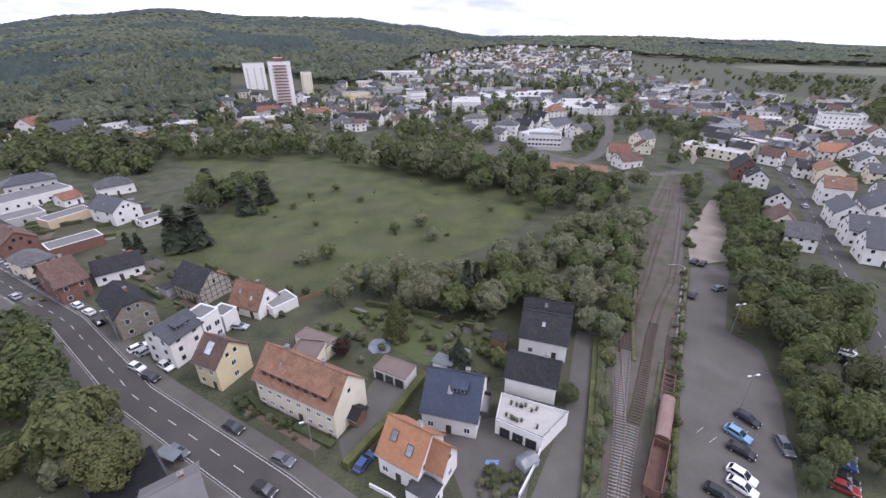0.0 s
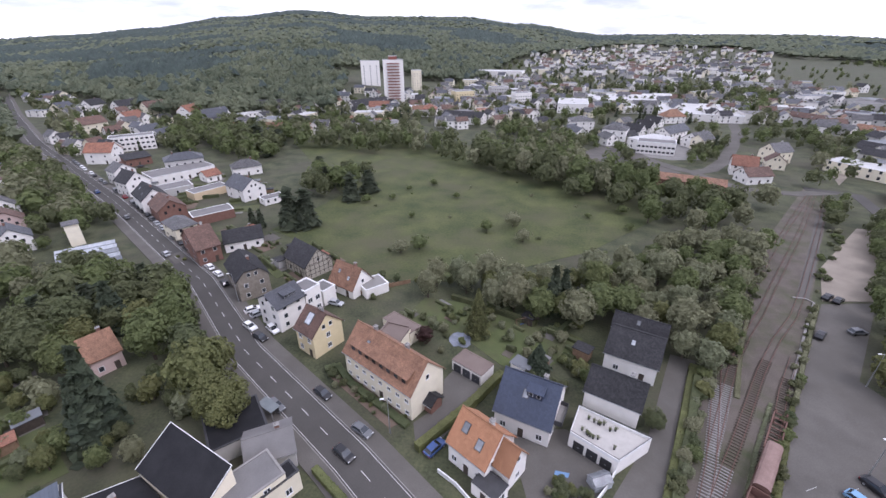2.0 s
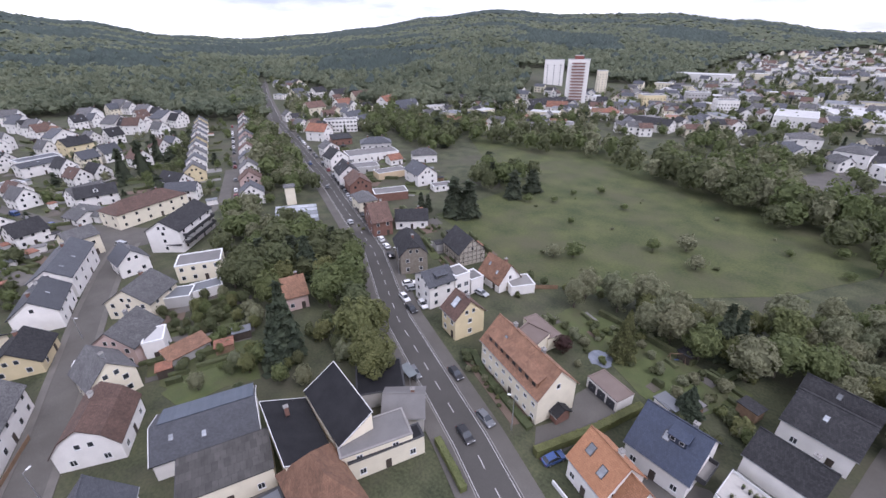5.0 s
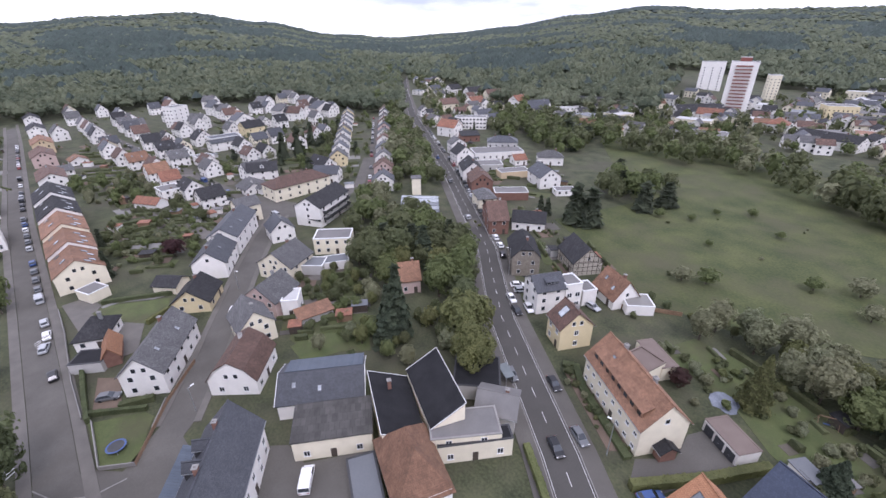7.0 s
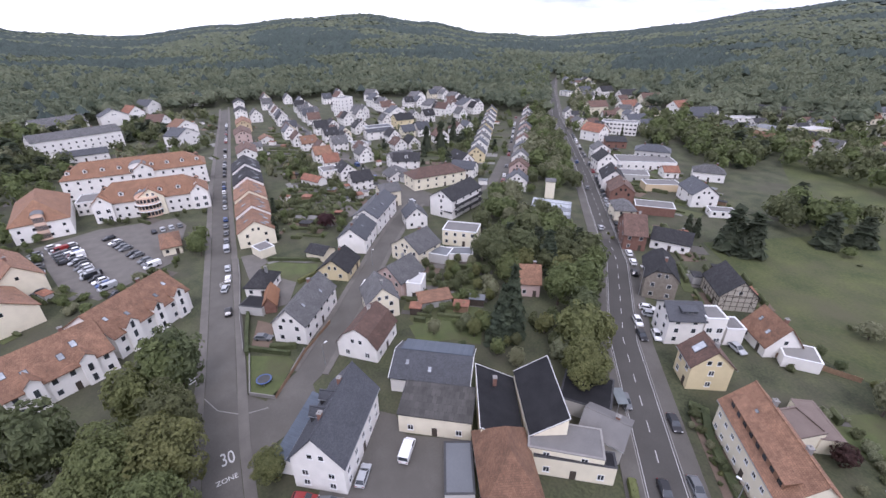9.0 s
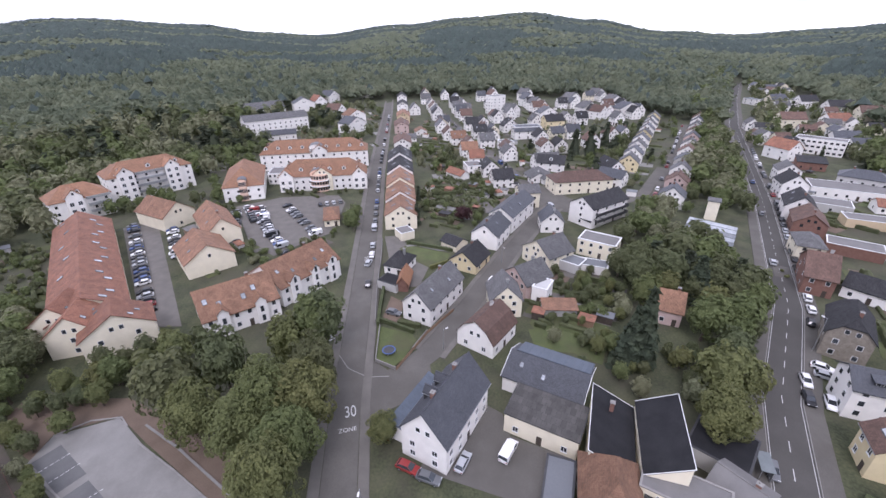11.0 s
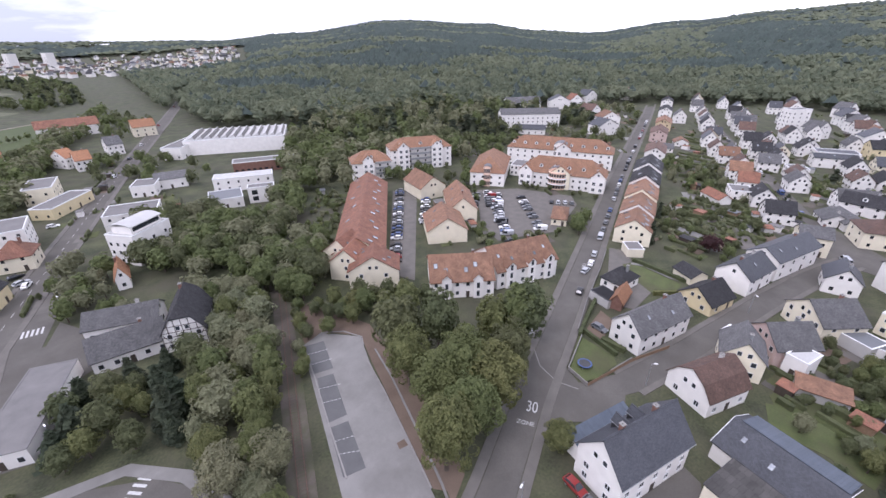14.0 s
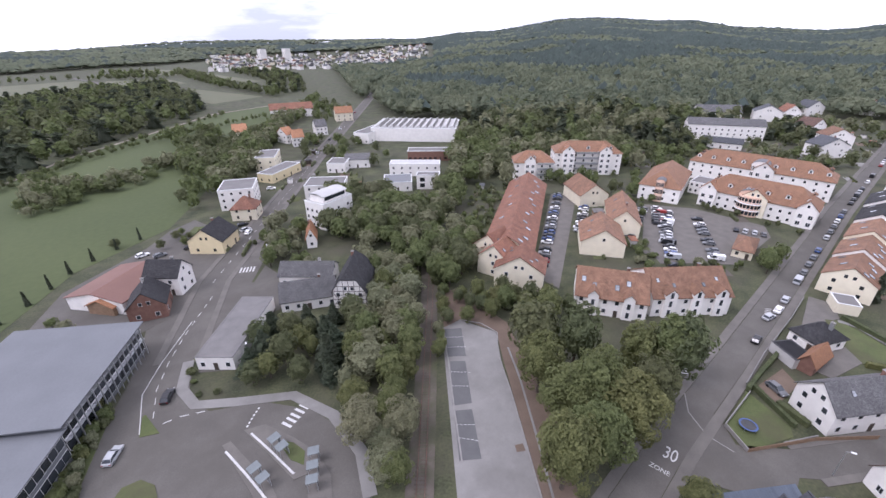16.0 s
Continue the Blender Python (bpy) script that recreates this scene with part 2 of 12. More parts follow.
# ---- mesh tools ----
class Geo:
    """Collects faces in metres, with UVs and material numbers, for one mesh."""

    def __init__(self):
        self.v, self.f, self.uv, self.mi = [], [], [], []

    def poly(self, pts, mi=0, uv=None):
        k = len(self.v)
        self.v.extend(tuple(p) for p in pts)
        self.f.append(tuple(range(k, k + len(pts))))
        if uv is None:
            a, b = Vector(pts[0]), Vector(pts[1])
            n = Vector((0, 0, 0))
            for i in range(1, len(pts) - 1):
                n += (Vector(pts[i]) - a).cross(Vector(pts[i + 1]) - a)
            u = (b - a).normalized() if (b - a).length > 1e-9 else Vector((1, 0, 0))
            w = n.normalized().cross(u) if n.length > 1e-9 else Vector((0, 1, 0))
            uv = [((Vector(p) - a).dot(u), (Vector(p) - a).dot(w)) for p in pts]
        self.uv.extend(uv)
        self.mi.append(mi)

    def box(self, x0, x1, y0, y1, z0, z1, mi=0):
        a, b, c, d = (x0, y0, z0), (x1, y0, z0), (x1, y1, z0), (x0, y1, z0)
        e, f, g, h = (x0, y0, z1), (x1, y0, z1), (x1, y1, z1), (x0, y1, z1)
        for q in ((a, d, c, b), (e, f, g, h), (a, b, f, e), (b, c, g, f), (c, d, h, g), (d, a, e, h)):
            self.poly(q, mi)

    def prism(self, outline, z0, z1, mi=0):
        """Upright prism over an outline that runs counter-clockwise."""
        n = len(outline)
        self.poly([(x, y, z1) for x, y in outline], mi)
        self.poly([(x, y, z0) for x, y in reversed(outline)], mi)
        for i in range(n):
            (ax, ay), (bx, by) = outline[i], outline[(i + 1) % n]
            self.poly([(ax, ay, z0), (bx, by, z0), (bx, by, z1), (ax, ay, z1)], mi)

    def slab(self, pts, thick, mi=0):
        """A plate that hangs down by its thickness from a flat outline seen counter-clockwise from above."""
        low = [(x, y, z - thick) for x, y, z in pts]
        self.poly(pts, mi)
        self.poly(low[::-1], mi)
        n = len(pts)
        for i in range(n):
            j = (i + 1) % n
            self.poly([low[i], low[j], pts[j], pts[i]], mi)

    def tube(self, a, b, ra, rb=None, sides=6, mi=0):
        a, b = Vector(a), Vector(b)
        rb = ra if rb is None else rb
        d = (b - a).normalized()
        u = d.orthogonal().normalized()
        w = d.cross(u)
        ring = [u * math.cos(i * math.tau / sides) + w * math.sin(i * math.tau / sides) for i in range(sides)]
        lo, hi = [a + r * ra for r in ring], [b + r * rb for r in ring]
        for i in range(sides):
            j = (i + 1) % sides
            self.poly([lo[i], lo[j], hi[j], hi[i]], mi)
        self.poly(hi, mi)
        self.poly(lo[::-1], mi)

    def mesh(self, name, *mats):
        me = bpy.data.meshes.new(name)
        index, spots, number = {}, [], []
        for p in self.v:
            k = (round(p[0], 4), round(p[1], 4), round(p[2], 4))
            if k not in index:
                index[k] = len(spots)
                spots.append(tuple(p))
            number.append(index[k])
        me.from_pydata(spots, [], [tuple(number[i] for i in f) for f in self.f])
        layer = me.uv_layers.new(name="UVMap")
        layer.data.foreach_set("uv", np.array(self.uv, dtype=np.float32).ravel())
        for m in mats:
            me.materials.append(m)
        me.polygons.foreach_set("material_index", self.mi)
        me.update()
        return me


def part(name, geo, mats, parent=None, label="", at=None):
    """One mesh object under a thing or a part; geo may also be a mesh that is shared."""
    me = geo if isinstance(geo, bpy.types.Mesh) else geo.mesh(name, *(mats if isinstance(mats, (list, tuple)) else (mats,)))
    ob = new(name, me)
    ob.parent = parent
    if at is not None:
        ob.matrix_local = at
    if label:
        tagged(ob, label)
    return ob


def thing(name, x, y, deg, label, category, group="", z=0.0, kind=""):
    ob = new(name)
    ob.empty_display_size = 0.5
    ob.matrix_world = pose(x, y, z, 0, 0, deg)
    return tagged(ob, label, category, group, kind)


POOLS, CACHE = {}, {}


def pour(name, me, m):
    """Adds a transformed mesh to the pool of that name and material, for what is too far or too many to be things of their own."""
    if me.name not in CACHE:
        v = np.empty(len(me.vertices) * 3)
        me.vertices.foreach_get("co", v)
        CACHE[me.name] = (v.reshape(-1, 3), [tuple(p.vertices) for p in me.polygons])
    v, f = CACHE[me.name]
    pool = POOLS.setdefault((name, me.materials[0].name), [[], [], 0, me.materials[0]])
    a = np.array(m)
    pool[0].append(v @ a[:3, :3].T + a[:3, 3])
    k = pool[2]
    pool[1].extend(tuple(i + k for i in t) for t in f)
    pool[2] += len(v)


def empty_pools(labels):
    for (name, _), (vs, fs, _, m) in POOLS.items():
        me = bpy.data.meshes.new(name)
        me.from_pydata(np.concatenate(vs).tolist(), [], fs)
        me.materials.append(m)
        tagged(new(name, me), labels[name][0], labels[name][1], kind="stuff")


# ---- terrain ----
RIDGE = [(-60, -1.6), (-44, -1.5), (-34, -0.85), (-22, -0.3), (-6, -0.2), (4, 1.1), (11, 1.9), (21, 2.05), (30, 2.6), (37, 1.9), (45, 0.85), (52, 0.2), (59, -0.25),
         (66, 0.2), (74, 1.5), (81, 2.35), (88, 1.9), (96, 1.2), (106, 0.1), (112, 0.4), (118, 1.2), (129, 1.65), (140, 0.4), (149, -0.3), (171, -0.3), (188, -1.1), (230, -1.2)]
FOOT = [(-60, 1150), (-40, 1250), (-25, 1350), (-10, 1100), (5, 900), (14, 620), (25, 430), (45, 420), (49, 520), (53, 760), (58, 840), (60.5, 640), (63, 520), (75, 530), (95, 530), (110, 440), (125, 330), (140, 420), (148, 640), (157, 1750), (170, 1950), (178, 1500), (190, 1300), (230, 1200)]
RIDGE_R = 2600.0


def table(rows, a):
    for (a0, v0), (a1, v1) in zip(rows, rows[1:]):
        if a <= a1:
            s = min(1, max(0, (a - a0) / (a1 - a0)))
            s = s * s * (3 - 2 * s)
            return v0 + (v1 - v0) * s
    return rows[-1][1]


def ground_z(x, y):
    """Level ground near by; hills that rise from their foot to the skyline's ridge."""
    r = math.hypot(x, y)
    a = math.degrees(math.atan2(-x, y))
    if a < -130:
        a += 360
    foot = table(FOOT, a)
    if r <= foot:
        return 0.0
    top = 64 + RIDGE_R * math.tan(radians(table(RIDGE, a)))
    s = (r - foot) / (RIDGE_R - foot)
    rise = top * (s ** 1.25 if s < 1 else 1 - 0.25 * (s - 1))
    return rise + (noise.noise(Vector((x, y, 0)) * 0.004) * 9 * min(1, s * 3) * (1 - min(1, s) * 0.7))


def build_ground():
    radii = [0.0] + [12 * 1.062 ** k for k in range(97)]
    steps = 300
    g = Geo()
    vs, fs = [(0, 0, 0)], []
    for r in radii[1:]:
        for i in range(steps):
            a = i * math.tau / steps
            x, y = r * math.cos(a), r * math.sin(a)
            vs.append((x, y, ground_z(x, y)))
    for i in range(steps):
        fs.append((0, 1 + i, 1 + (i + 1) % steps))
    for k in range(len(radii) - 2):
        o = 1 + k * steps
        for i in range(steps):
            j = (i + 1) % steps
            fs.append((o + i, o + steps + i, o + steps + j, o + j))
    me = bpy.data.meshes.new("ground")
    me.from_pydata(vs, [], fs)
    me.polygons.foreach_set("use_smooth", [True] * len(fs))
    me.materials.append(GROUND)
    tagged(new("ground", me), "dull green rough grass ground running to wooded hills", "ground", kind="structure")


build_ground()


def within(x, y, outline):
    """True inside an outline of the plan."""
    inside = False
    for (ax, ay), (bx, by) in zip(outline, outline[1:] + outline[:1]):
        if (ay > y) != (by > y) and x < (bx - ax) * (y - ay) / (by - ay) + ax:
            inside = not inside
    return inside


def patch(name, pts, m, label, category, h=0.04, kind="structure"):
    """A level patch of ground cover over an outline."""
    area = sum(a[0] * b[1] - b[0] * a[1] for a, b in zip(pts, pts[1:] + pts[:1]))
    if name == "car_park":
        CAR_PARKS.append(pts)
    g = Geo()
    g.prism(pts if area > 0 else pts[::-1], -0.3, h)
    return tagged(part(name, g, m), label, category, kind=kind)


def ribbon_geo(line, left, right, z0, z1, g=None):
    """A strip along a line, from left to right of it in metres."""
    g = g or Geo()
    pts = [Vector((*p, 0)) for p in line]
    sides = []
    for i, p in enumerate(pts):
        d = (pts[min(i + 1, len(pts) - 1)] - pts[max(i - 1, 0)]).normalized()
        n = Vector((-d.y, d.x, 0))
        sides.append((p + n * left, p - n * right))
    for (a, b), (c, d) in zip(sides, sides[1:]):
        g.prism([(b.x, b.y), (d.x, d.y), (c.x, c.y), (a.x, a.y)], z0, z1)
    return g


def strip(name, line, left, right, m, label, category, h=0.06, z0=-0.2):
    if name in ("road", "pavement"):
        LANES.append((line, max(left, right)))
    return tagged(part(name, ribbon_geo(line, left, right, z0, h), m), label, category, kind="structure")


def along(line, step, start=0.0):
    """Places and headings along a line at even steps."""
    out, left = [], start
    for a, b in zip(line, line[1:]):
        a, b = Vector(a), Vector(b)
        d = (b - a).length
        while left < d:
            p = a + (b - a) * (left / d)
            out.append((p.x, p.y, math.degrees(math.atan2(b.y - a.y, b.x - a.x))))
            left += step
        left -= d
    return out


def dashes(name, line, offset, length, step, width=0.13, z=0.075, start=0.0, stop=400.0):
    """Painted dashes, each a piece of its own, beside a line."""
    g = Geo()
    g.box(-length / 2, length / 2, -width / 2, width / 2, 0, 0.006)
    me = g.mesh(name, PAINT)
    base = thing("road_marking", line[0][0], line[0][1], 0, "worn white dashed line painted on the road", "road marking", kind="structure")
    for x, y, d in along(line, step, start):
        if math.hypot(x, y) < stop:
            n = Vector((-math.sin(radians(d)), math.cos(radians(d))))
            ob = part(name, me, None, base)
            ob.matrix_world = pose(x + n.x * offset, y + n.y * offset, z, 0, 0, d)


# ---- houses ----
def window_meshes(w, h, key, cache={}):
    """Shared window meshes: the frame with its sill and mullion, the pane, and both in one for far walls."""
    k = (w, h)
    if k not in cache:
        fr, pn = Geo(), Geo()
        t = 0.09 if w > 0.9 else 0.05
        for q in ((-w / 2, w / 2, 0, t), (-w / 2, w / 2, h - t, h)):
            fr.box(q[0], q[1], -0.02, 0.06, q[2], q[3])
        for x0 in (-w / 2, w / 2 - t):
            fr.box(x0, x0 + t, -0.02, 0.06, t, h - t)
        if w > 0.9:
            fr.box(-0.04, 0.04, -0.02, 0.05, t, h - t)
        fr.box(-w / 2 - 0.08, w / 2 + 0.08, -0.02, 0.14, -0.07, 0)
        pn.box(-w / 2 + t, w / 2 - t, -0.02, 0.02, t, h - t)
        one = Geo()
        one.box(-w / 2, w / 2, -0.02, 0.04, 0, h, 0)
        one.box(-w / 2 + t, w / 2 - t, 0.0, 0.05, t, h - t, 1)
        cache[k] = (fr.mesh("frame", TRIM), pn.mesh("pane", GLASS), one.mesh("window", TRIM, GLASS))
    return cache[k]


def window(house_ob, x, y, z, deg, w=1.1, h=1.35, near=True):
    fr, pn, one = window_meshes(w, h, "w")
    m = pose(x, y, z, 0, 0, deg)
    if near:
        ob = part("window", fr, None, house_ob, at=m)
        part("pane", pn, None, ob)
    elif math.hypot(house_ob.location.x, house_ob.location.y) < 150:
        part("window", one, None, house_ob, at=m)
    else:
        pour("far_windows", pn, house_ob.matrix_basis @ m)


FOOTPRINTS, LANES, CAR_PARKS = [], [], []


def free_spot(x, y, margin):
    """True where neither a house nor a road stands in the way."""
    for hx, hy, c, n, a, b in FOOTPRINTS:
        dx, dy = x - hx, y - hy
        if abs(dx * c + dy * n) < a + margin and abs(dy * c - dx * n) < b + margin:
            return False
    for line, half in LANES:
        for (ax, ay), (bx, by) in zip(line, line[1:]):
            ux, uy = bx - ax, by - ay
            f = max(0.0, min(1.0, ((x - ax) * ux + (y - ay) * uy) / (ux * ux + uy * uy)))
            if math.hypot(x - ax - f * ux, y - ay - f * uy) < half + 0.4:
                return False
    return True


def gable_walls(L, W, he, hr, top=None):
    g = Geo()
    x, y = L / 2, W / 2
    if top is None:
        profile = [(-y, 0), (y, 0), (y, he), (0, hr), (-y, he)]
    else:
        profile = top
    n = len(profile)
    g.poly([(x, p, z) for p, z in profile])
    g.poly([(-x, p, z) for p, z in reversed(profile)])
    for i in range(n):
        (a, az), (b, bz) = profile[i], profile[(i + 1) % n]
        g.poly([(-x, a, az), (-x, b, bz), (x, b, bz), (x, a, az)][::-1])
    return g


def house(x, y, deg, L, W, he, hr, wall, roof, label, kind="gable", rows=2, cols=3, gcols=2, chimneys=1, skylights=0, dormers=0,
          over=0.45, near=None, z=0.0, category="house", group="", door=True, solar=0, back=True, verge=None, ww=1.1, wh=1.3, thick=0.22, rim=None, band=0, panes=1.0, boxes=(), gables=()):
    """A house with its ridge along local x: L by W metres at the walls, eaves at he, ridge at hr."""
    h = thing("house", x, y, deg, label, category, group, z)
    near = math.hypot(x, y) < 95 if near is None else near
    FOOTPRINTS.append((x, y, math.cos(radians(deg)), math.sin(radians(deg)), L / 2, W / 2))
    slope = (hr - he) / (W / 2) if kind != "flat" else 0
    top = None
    if kind == "gambrel":
        b = W / 2
        k = he + (hr - he) * 0.58
        top = [(-b, 0), (b, 0), (b, he), (b * 0.62, k), (0, hr), (-b * 0.62, k), (-b, he)]
    if kind == "shed":
        b = W / 2
        top = [(-b, 0), (b, 0), (b, hr), (-b, he)]
    if kind in ("hip", "flat", "halfhip"):
        g = Geo()
        g.box(-L / 2, L / 2, -W / 2, W / 2, 0, he + (0 if kind == "flat" else 0.05))
        if kind == "halfhip":
            g = gable_walls(L, W, he, he + (hr - he) * 0.55, [(-W / 2, 0), (W / 2, 0), (W / 2, he), (W * 0.225, he + (hr - he) * 0.53), (-W * 0.225, he + (hr - he) * 0.53), (-W / 2, he)])
    else:
        g = gable_walls(L, W, he, hr, top)
    part("wall", g, wall, h)
    r = Geo()
    X, Y = L / 2 + over * 0.8, W / 2 + over
    up = 0.12
    if kind == "gable":
        ze = he - over * slope + up
        zr = hr + up
        for s in (1, -1):
            if s > 0:
                q = [(X, Y, ze), (-X, Y, ze), (-X, 0, zr), (X, 0, zr)]
            else:
                q = [(-X, -Y, ze), (X, -Y, ze), (X, 0, zr), (-X, 0, zr)]
            r.slab(q, thick)
    elif kind == "gambrel":
        b = W / 2
        k = he + (hr - he) * 0.58
        for s in (1, -1):
            lo = [(X * s, s * (b + 0.3), he - 0.15), (-X * s, s * (b + 0.3), he - 0.15), (-X * s, s * b * 0.62, k + up), (X * s, s * b * 0.62, k + up)]
            hi = [(X * s, s * b * 0.62, k + up), (-X * s, s * b * 0.62, k + up), (-X * s, 0, hr + up), (X * s, 0, hr + up)]
            r.slab(lo, thick)
            r.slab(hi, thick)
    elif kind == "shed":
        sl = (hr - he) / W
        r.slab([(-X, -Y, he - over * sl + up), (X, -Y, he - over * sl + up), (X, Y, hr + over * sl + up), (-X, Y, hr + over * sl + up)], thick)
    elif kind in ("hip", "halfhip"):
        d = min(L / 2, W / 2) if kind == "hip" else W * 0.2
        ze, zr = he - over * slope + up, hr + up
        rx = max(0.15, L / 2 - d)
        if kind == "hip":
            ends = [(-X, -Y, ze), (X, -Y, ze), (X, Y, ze), (-X, Y, ze)]
            a, b = (-rx, 0, zr), (rx, 0, zr)
            r.poly([ends[0], ends[1], b, a])
            r.poly([ends[2], ends[3], a, b])
            r.poly([ends[1], ends[2], b])
            r.poly([ends[3], ends[0], a])
            low = [(p[0], p[1], ze - thick) for p in ends]
            for i in range(4):
                j = (i + 1) % 4
                r.poly([low[i], low[j], ends[j], ends[i]])
            r.poly(low[::-1])
        else:
            k = he + (hr - he) * 0.55 + up
            yk = Y * 0.45
            for s in (1, -1):
                q = [(X * s, s * Y, ze), (-X * s, s * Y, ze), (-X * s, s * yk, k), (-rx * s, 0, zr), (rx * s, 0, zr), (X * s, s * yk, k)]
                r.slab(q, thick)
                r.slab([(X * s, -s * yk, k), (X * s, s * yk, k), (rx * s, 0, zr)], thick)
    elif kind == "flat":
        r.box(-L / 2 + 0.25, L / 2 - 0.25, -W / 2 + 0.25, W / 2 - 0.25, he - 0.3, he + 0.06)
    part("roof", r, roof, h)
    if kind == "flat":
        p = Geo()
        for q in ((-L / 2 - 0.08, L / 2 + 0.08, -W / 2 - 0.08, -W / 2 + 0.27), (-L / 2 - 0.08, L / 2 + 0.08, W / 2 - 0.27, W / 2 + 0.08),
                  (-L / 2 - 0.08, -L / 2 + 0.27, -W / 2 + 0.27, W / 2 - 0.27), (L / 2 - 0.27, L / 2 + 0.08, -W / 2 + 0.27, W / 2 - 0.27)):
            p.box(*q, he + 0.004, he + (rim or (0.35 if he > 4.3 else 0.12)))
        part("parapet", p, verge or TRIM, h)
    elif verge and kind in ("shed", "gable"):
        p = Geo()
        z0, z1 = (he - over * sl + up, hr + over * sl + up) if kind == "shed" else (he - over * slope + up, hr + up)
        for s in (1, -1):
            p.tube((s * X, -Y, z0), (s * X, Y if kind == "shed" else 0, z1), 0.07, 0.07, 4)
            if kind == "gable":
                p.tube((s * X, Y, z0), (s * X, 0, z1), 0.07, 0.07, 4)
        if kind == "shed":
            p.tube((-X, Y, z1), (X, Y, z1), 0.07, 0.07, 4)
        part("verge_board", p, verge, h)
    elif kind == "gable" and near:
        for s in (1, -1):
            p = Geo()
            p.box(-X, X, s * Y - 0.07, s * Y + 0.07, he - over * slope - 0.12, he - over * slope + 0.02)
            part("gutter", p, METAL, h)
        p = Geo()
        p.box(-X - 0.02, X + 0.02, -0.13, 0.13, hr + up - 0.06, hr + up + 0.07)
        part("ridge_cap", p, roof, h)
    step = 2.75 if rows < 2 else min(2.9, he / rows)
    for k in range(rows):
        zz = 0.95 + k * step
        if zz + wh > he - 0.1:
            continue
        for i in range(cols):
            px = -L / 2 + L * (i + 0.5) / cols
            if door and k == 0 and i == cols // 2:
                dg = Geo()
                dg.box(-0.5, 0.5, -0.02, 0.05, 0, 2.05)
                part("door", dg, TIMBER, h, at=pose(px, -W / 2, 0, 0, 0, 180))
            else:
                window(h, px, -W / 2, zz, 180, ww, wh, near)
            if back and near:
                window(h, px, W / 2, zz, 0, ww, wh, near)
        for i in range(gcols):
            py = -W / 2 + W * (i + 0.5) / gcols
            window(h, L / 2, py, zz, -90, ww, wh, near)
            window(h, -L / 2, py, zz, 90, ww, wh, near)
    if kind in ("gable", "gambrel", "halfhip") and hr - he > 2.2:
        n = 2 if W > 8 and gcols else 1
        for i in range(n):
            py = (i - (n - 1) / 2) * 1.9
            window(h, L / 2, py, he + 0.35, -90, 0.9, 1.1, near)
            window(h, -L / 2, py, he + 0.35, 90, 0.9, 1.1, near)
    rnd = random.Random(int(x * 31 + y * 17))
    for i in range(chimneys):
        c = Geo()
        cx = L * (0.22 if i == 0 else -0.25)
        cz = hr if kind != "flat" else he
        c.box(cx - 0.35, cx + 0.35, 0.1, 0.75, cz - 1.2, cz + 0.75)
        ch = part("chimney", c, rnd.choice((BRICK_WALL, BRICK_WALL, METAL, GREY)), h)
        c = Geo()
        c.box(cx - 0.45, cx + 0.45, 0.0, 0.85, cz + 0.752, cz + 0.85)
        c.tube((cx - 0.12, 0.42, cz + 0.85), (cx - 0.12, 0.42, cz + 1.15), 0.13, 0.1)
        part("chimney_cap", c, KERB, ch)
    if kind in ("gable", "hip", "gambrel", "halfhip", "shed"):
        ang = math.degrees(math.atan(slope))
        for i in range(skylights):
            s = -1 if i % 3 < 2 else 1
            px = -L / 2 + L * (i + 0.6) / (skylights + 0.3)
            f = 0.45 + 0.18 * (i % 2)
            k = Geo()
            k.box(-0.42 * panes, 0.42 * panes, -0.6 * panes, 0.6 * panes, 0.0, 0.09)
            m = pose(px, s * W / 2 * f, hr - slope * W / 2 * f + up, (ang if s < 0 else -ang), 0, 0)
            sk = part("roof_window", k, DARK_TRIM, h, at=m)
            k = Geo()
            k.box(-0.34 * panes, 0.34 * panes, -0.52 * panes, 0.52 * panes, 0.09, 0.105)
            part("pane", k, GLASS_PALE, sk)
        if band:
            yb, zb = W / 2 * 0.86, hr - slope * W / 2 * 0.86
            a = L * 0.43
            yt = max(0.4, yb - 1.5 / (slope - 0.30)) if slope > 0.6 else yb - 2.5
            zt = hr - slope * yt
            k = Geo()
            k.slab([(-a, -yb - 0.12, zb + 1.32), (a, -yb - 0.12, zb + 1.32), (a, -yt, zt + 0.16), (-a, -yt, zt + 0.16)], 0.18)
            dm = part("dormer_roof", k, roof, h)
            k = Geo()
            k.box(-a + 0.15, a - 0.15, -yb, -yb + 0.3, zb - 0.1, zb + 1.16)
            part("dormer_wall", k, roof, dm)
            for i in range(band):
                fr, pn, one = window_meshes(1.15, 1.2, "w")
                part("window", pn, None, h, at=pose(-a + 2 * a * (i + 0.5) / band, -yb - 0.01, zb + 0.02, 0, 0, 180))
        for px, gw, ge in gables:
            y0, zt = -W / 2 - 0.7, he + ge
            za = min(hr - 0.3, zt + gw * 0.48)
            yb, yt = -(hr - zt) / slope, -(hr - za) / slope
            d = Geo()
            d.poly([(px - gw / 2, y0, 0), (px + gw / 2, y0, 0), (px + gw / 2, y0, zt), (px, y0, za), (px - gw / 2, y0, zt)])
            for e in (-1, 1):
                d.poly([(px + e * gw / 2, y0, 0), (px + e * gw / 2, -W / 2 + 0.05, 0), (px + e * gw / 2, yb, zt), (px + e * gw / 2, y0, zt)][::e])
            bay = part("gable_bay", d, wall, h)
            d = Geo()
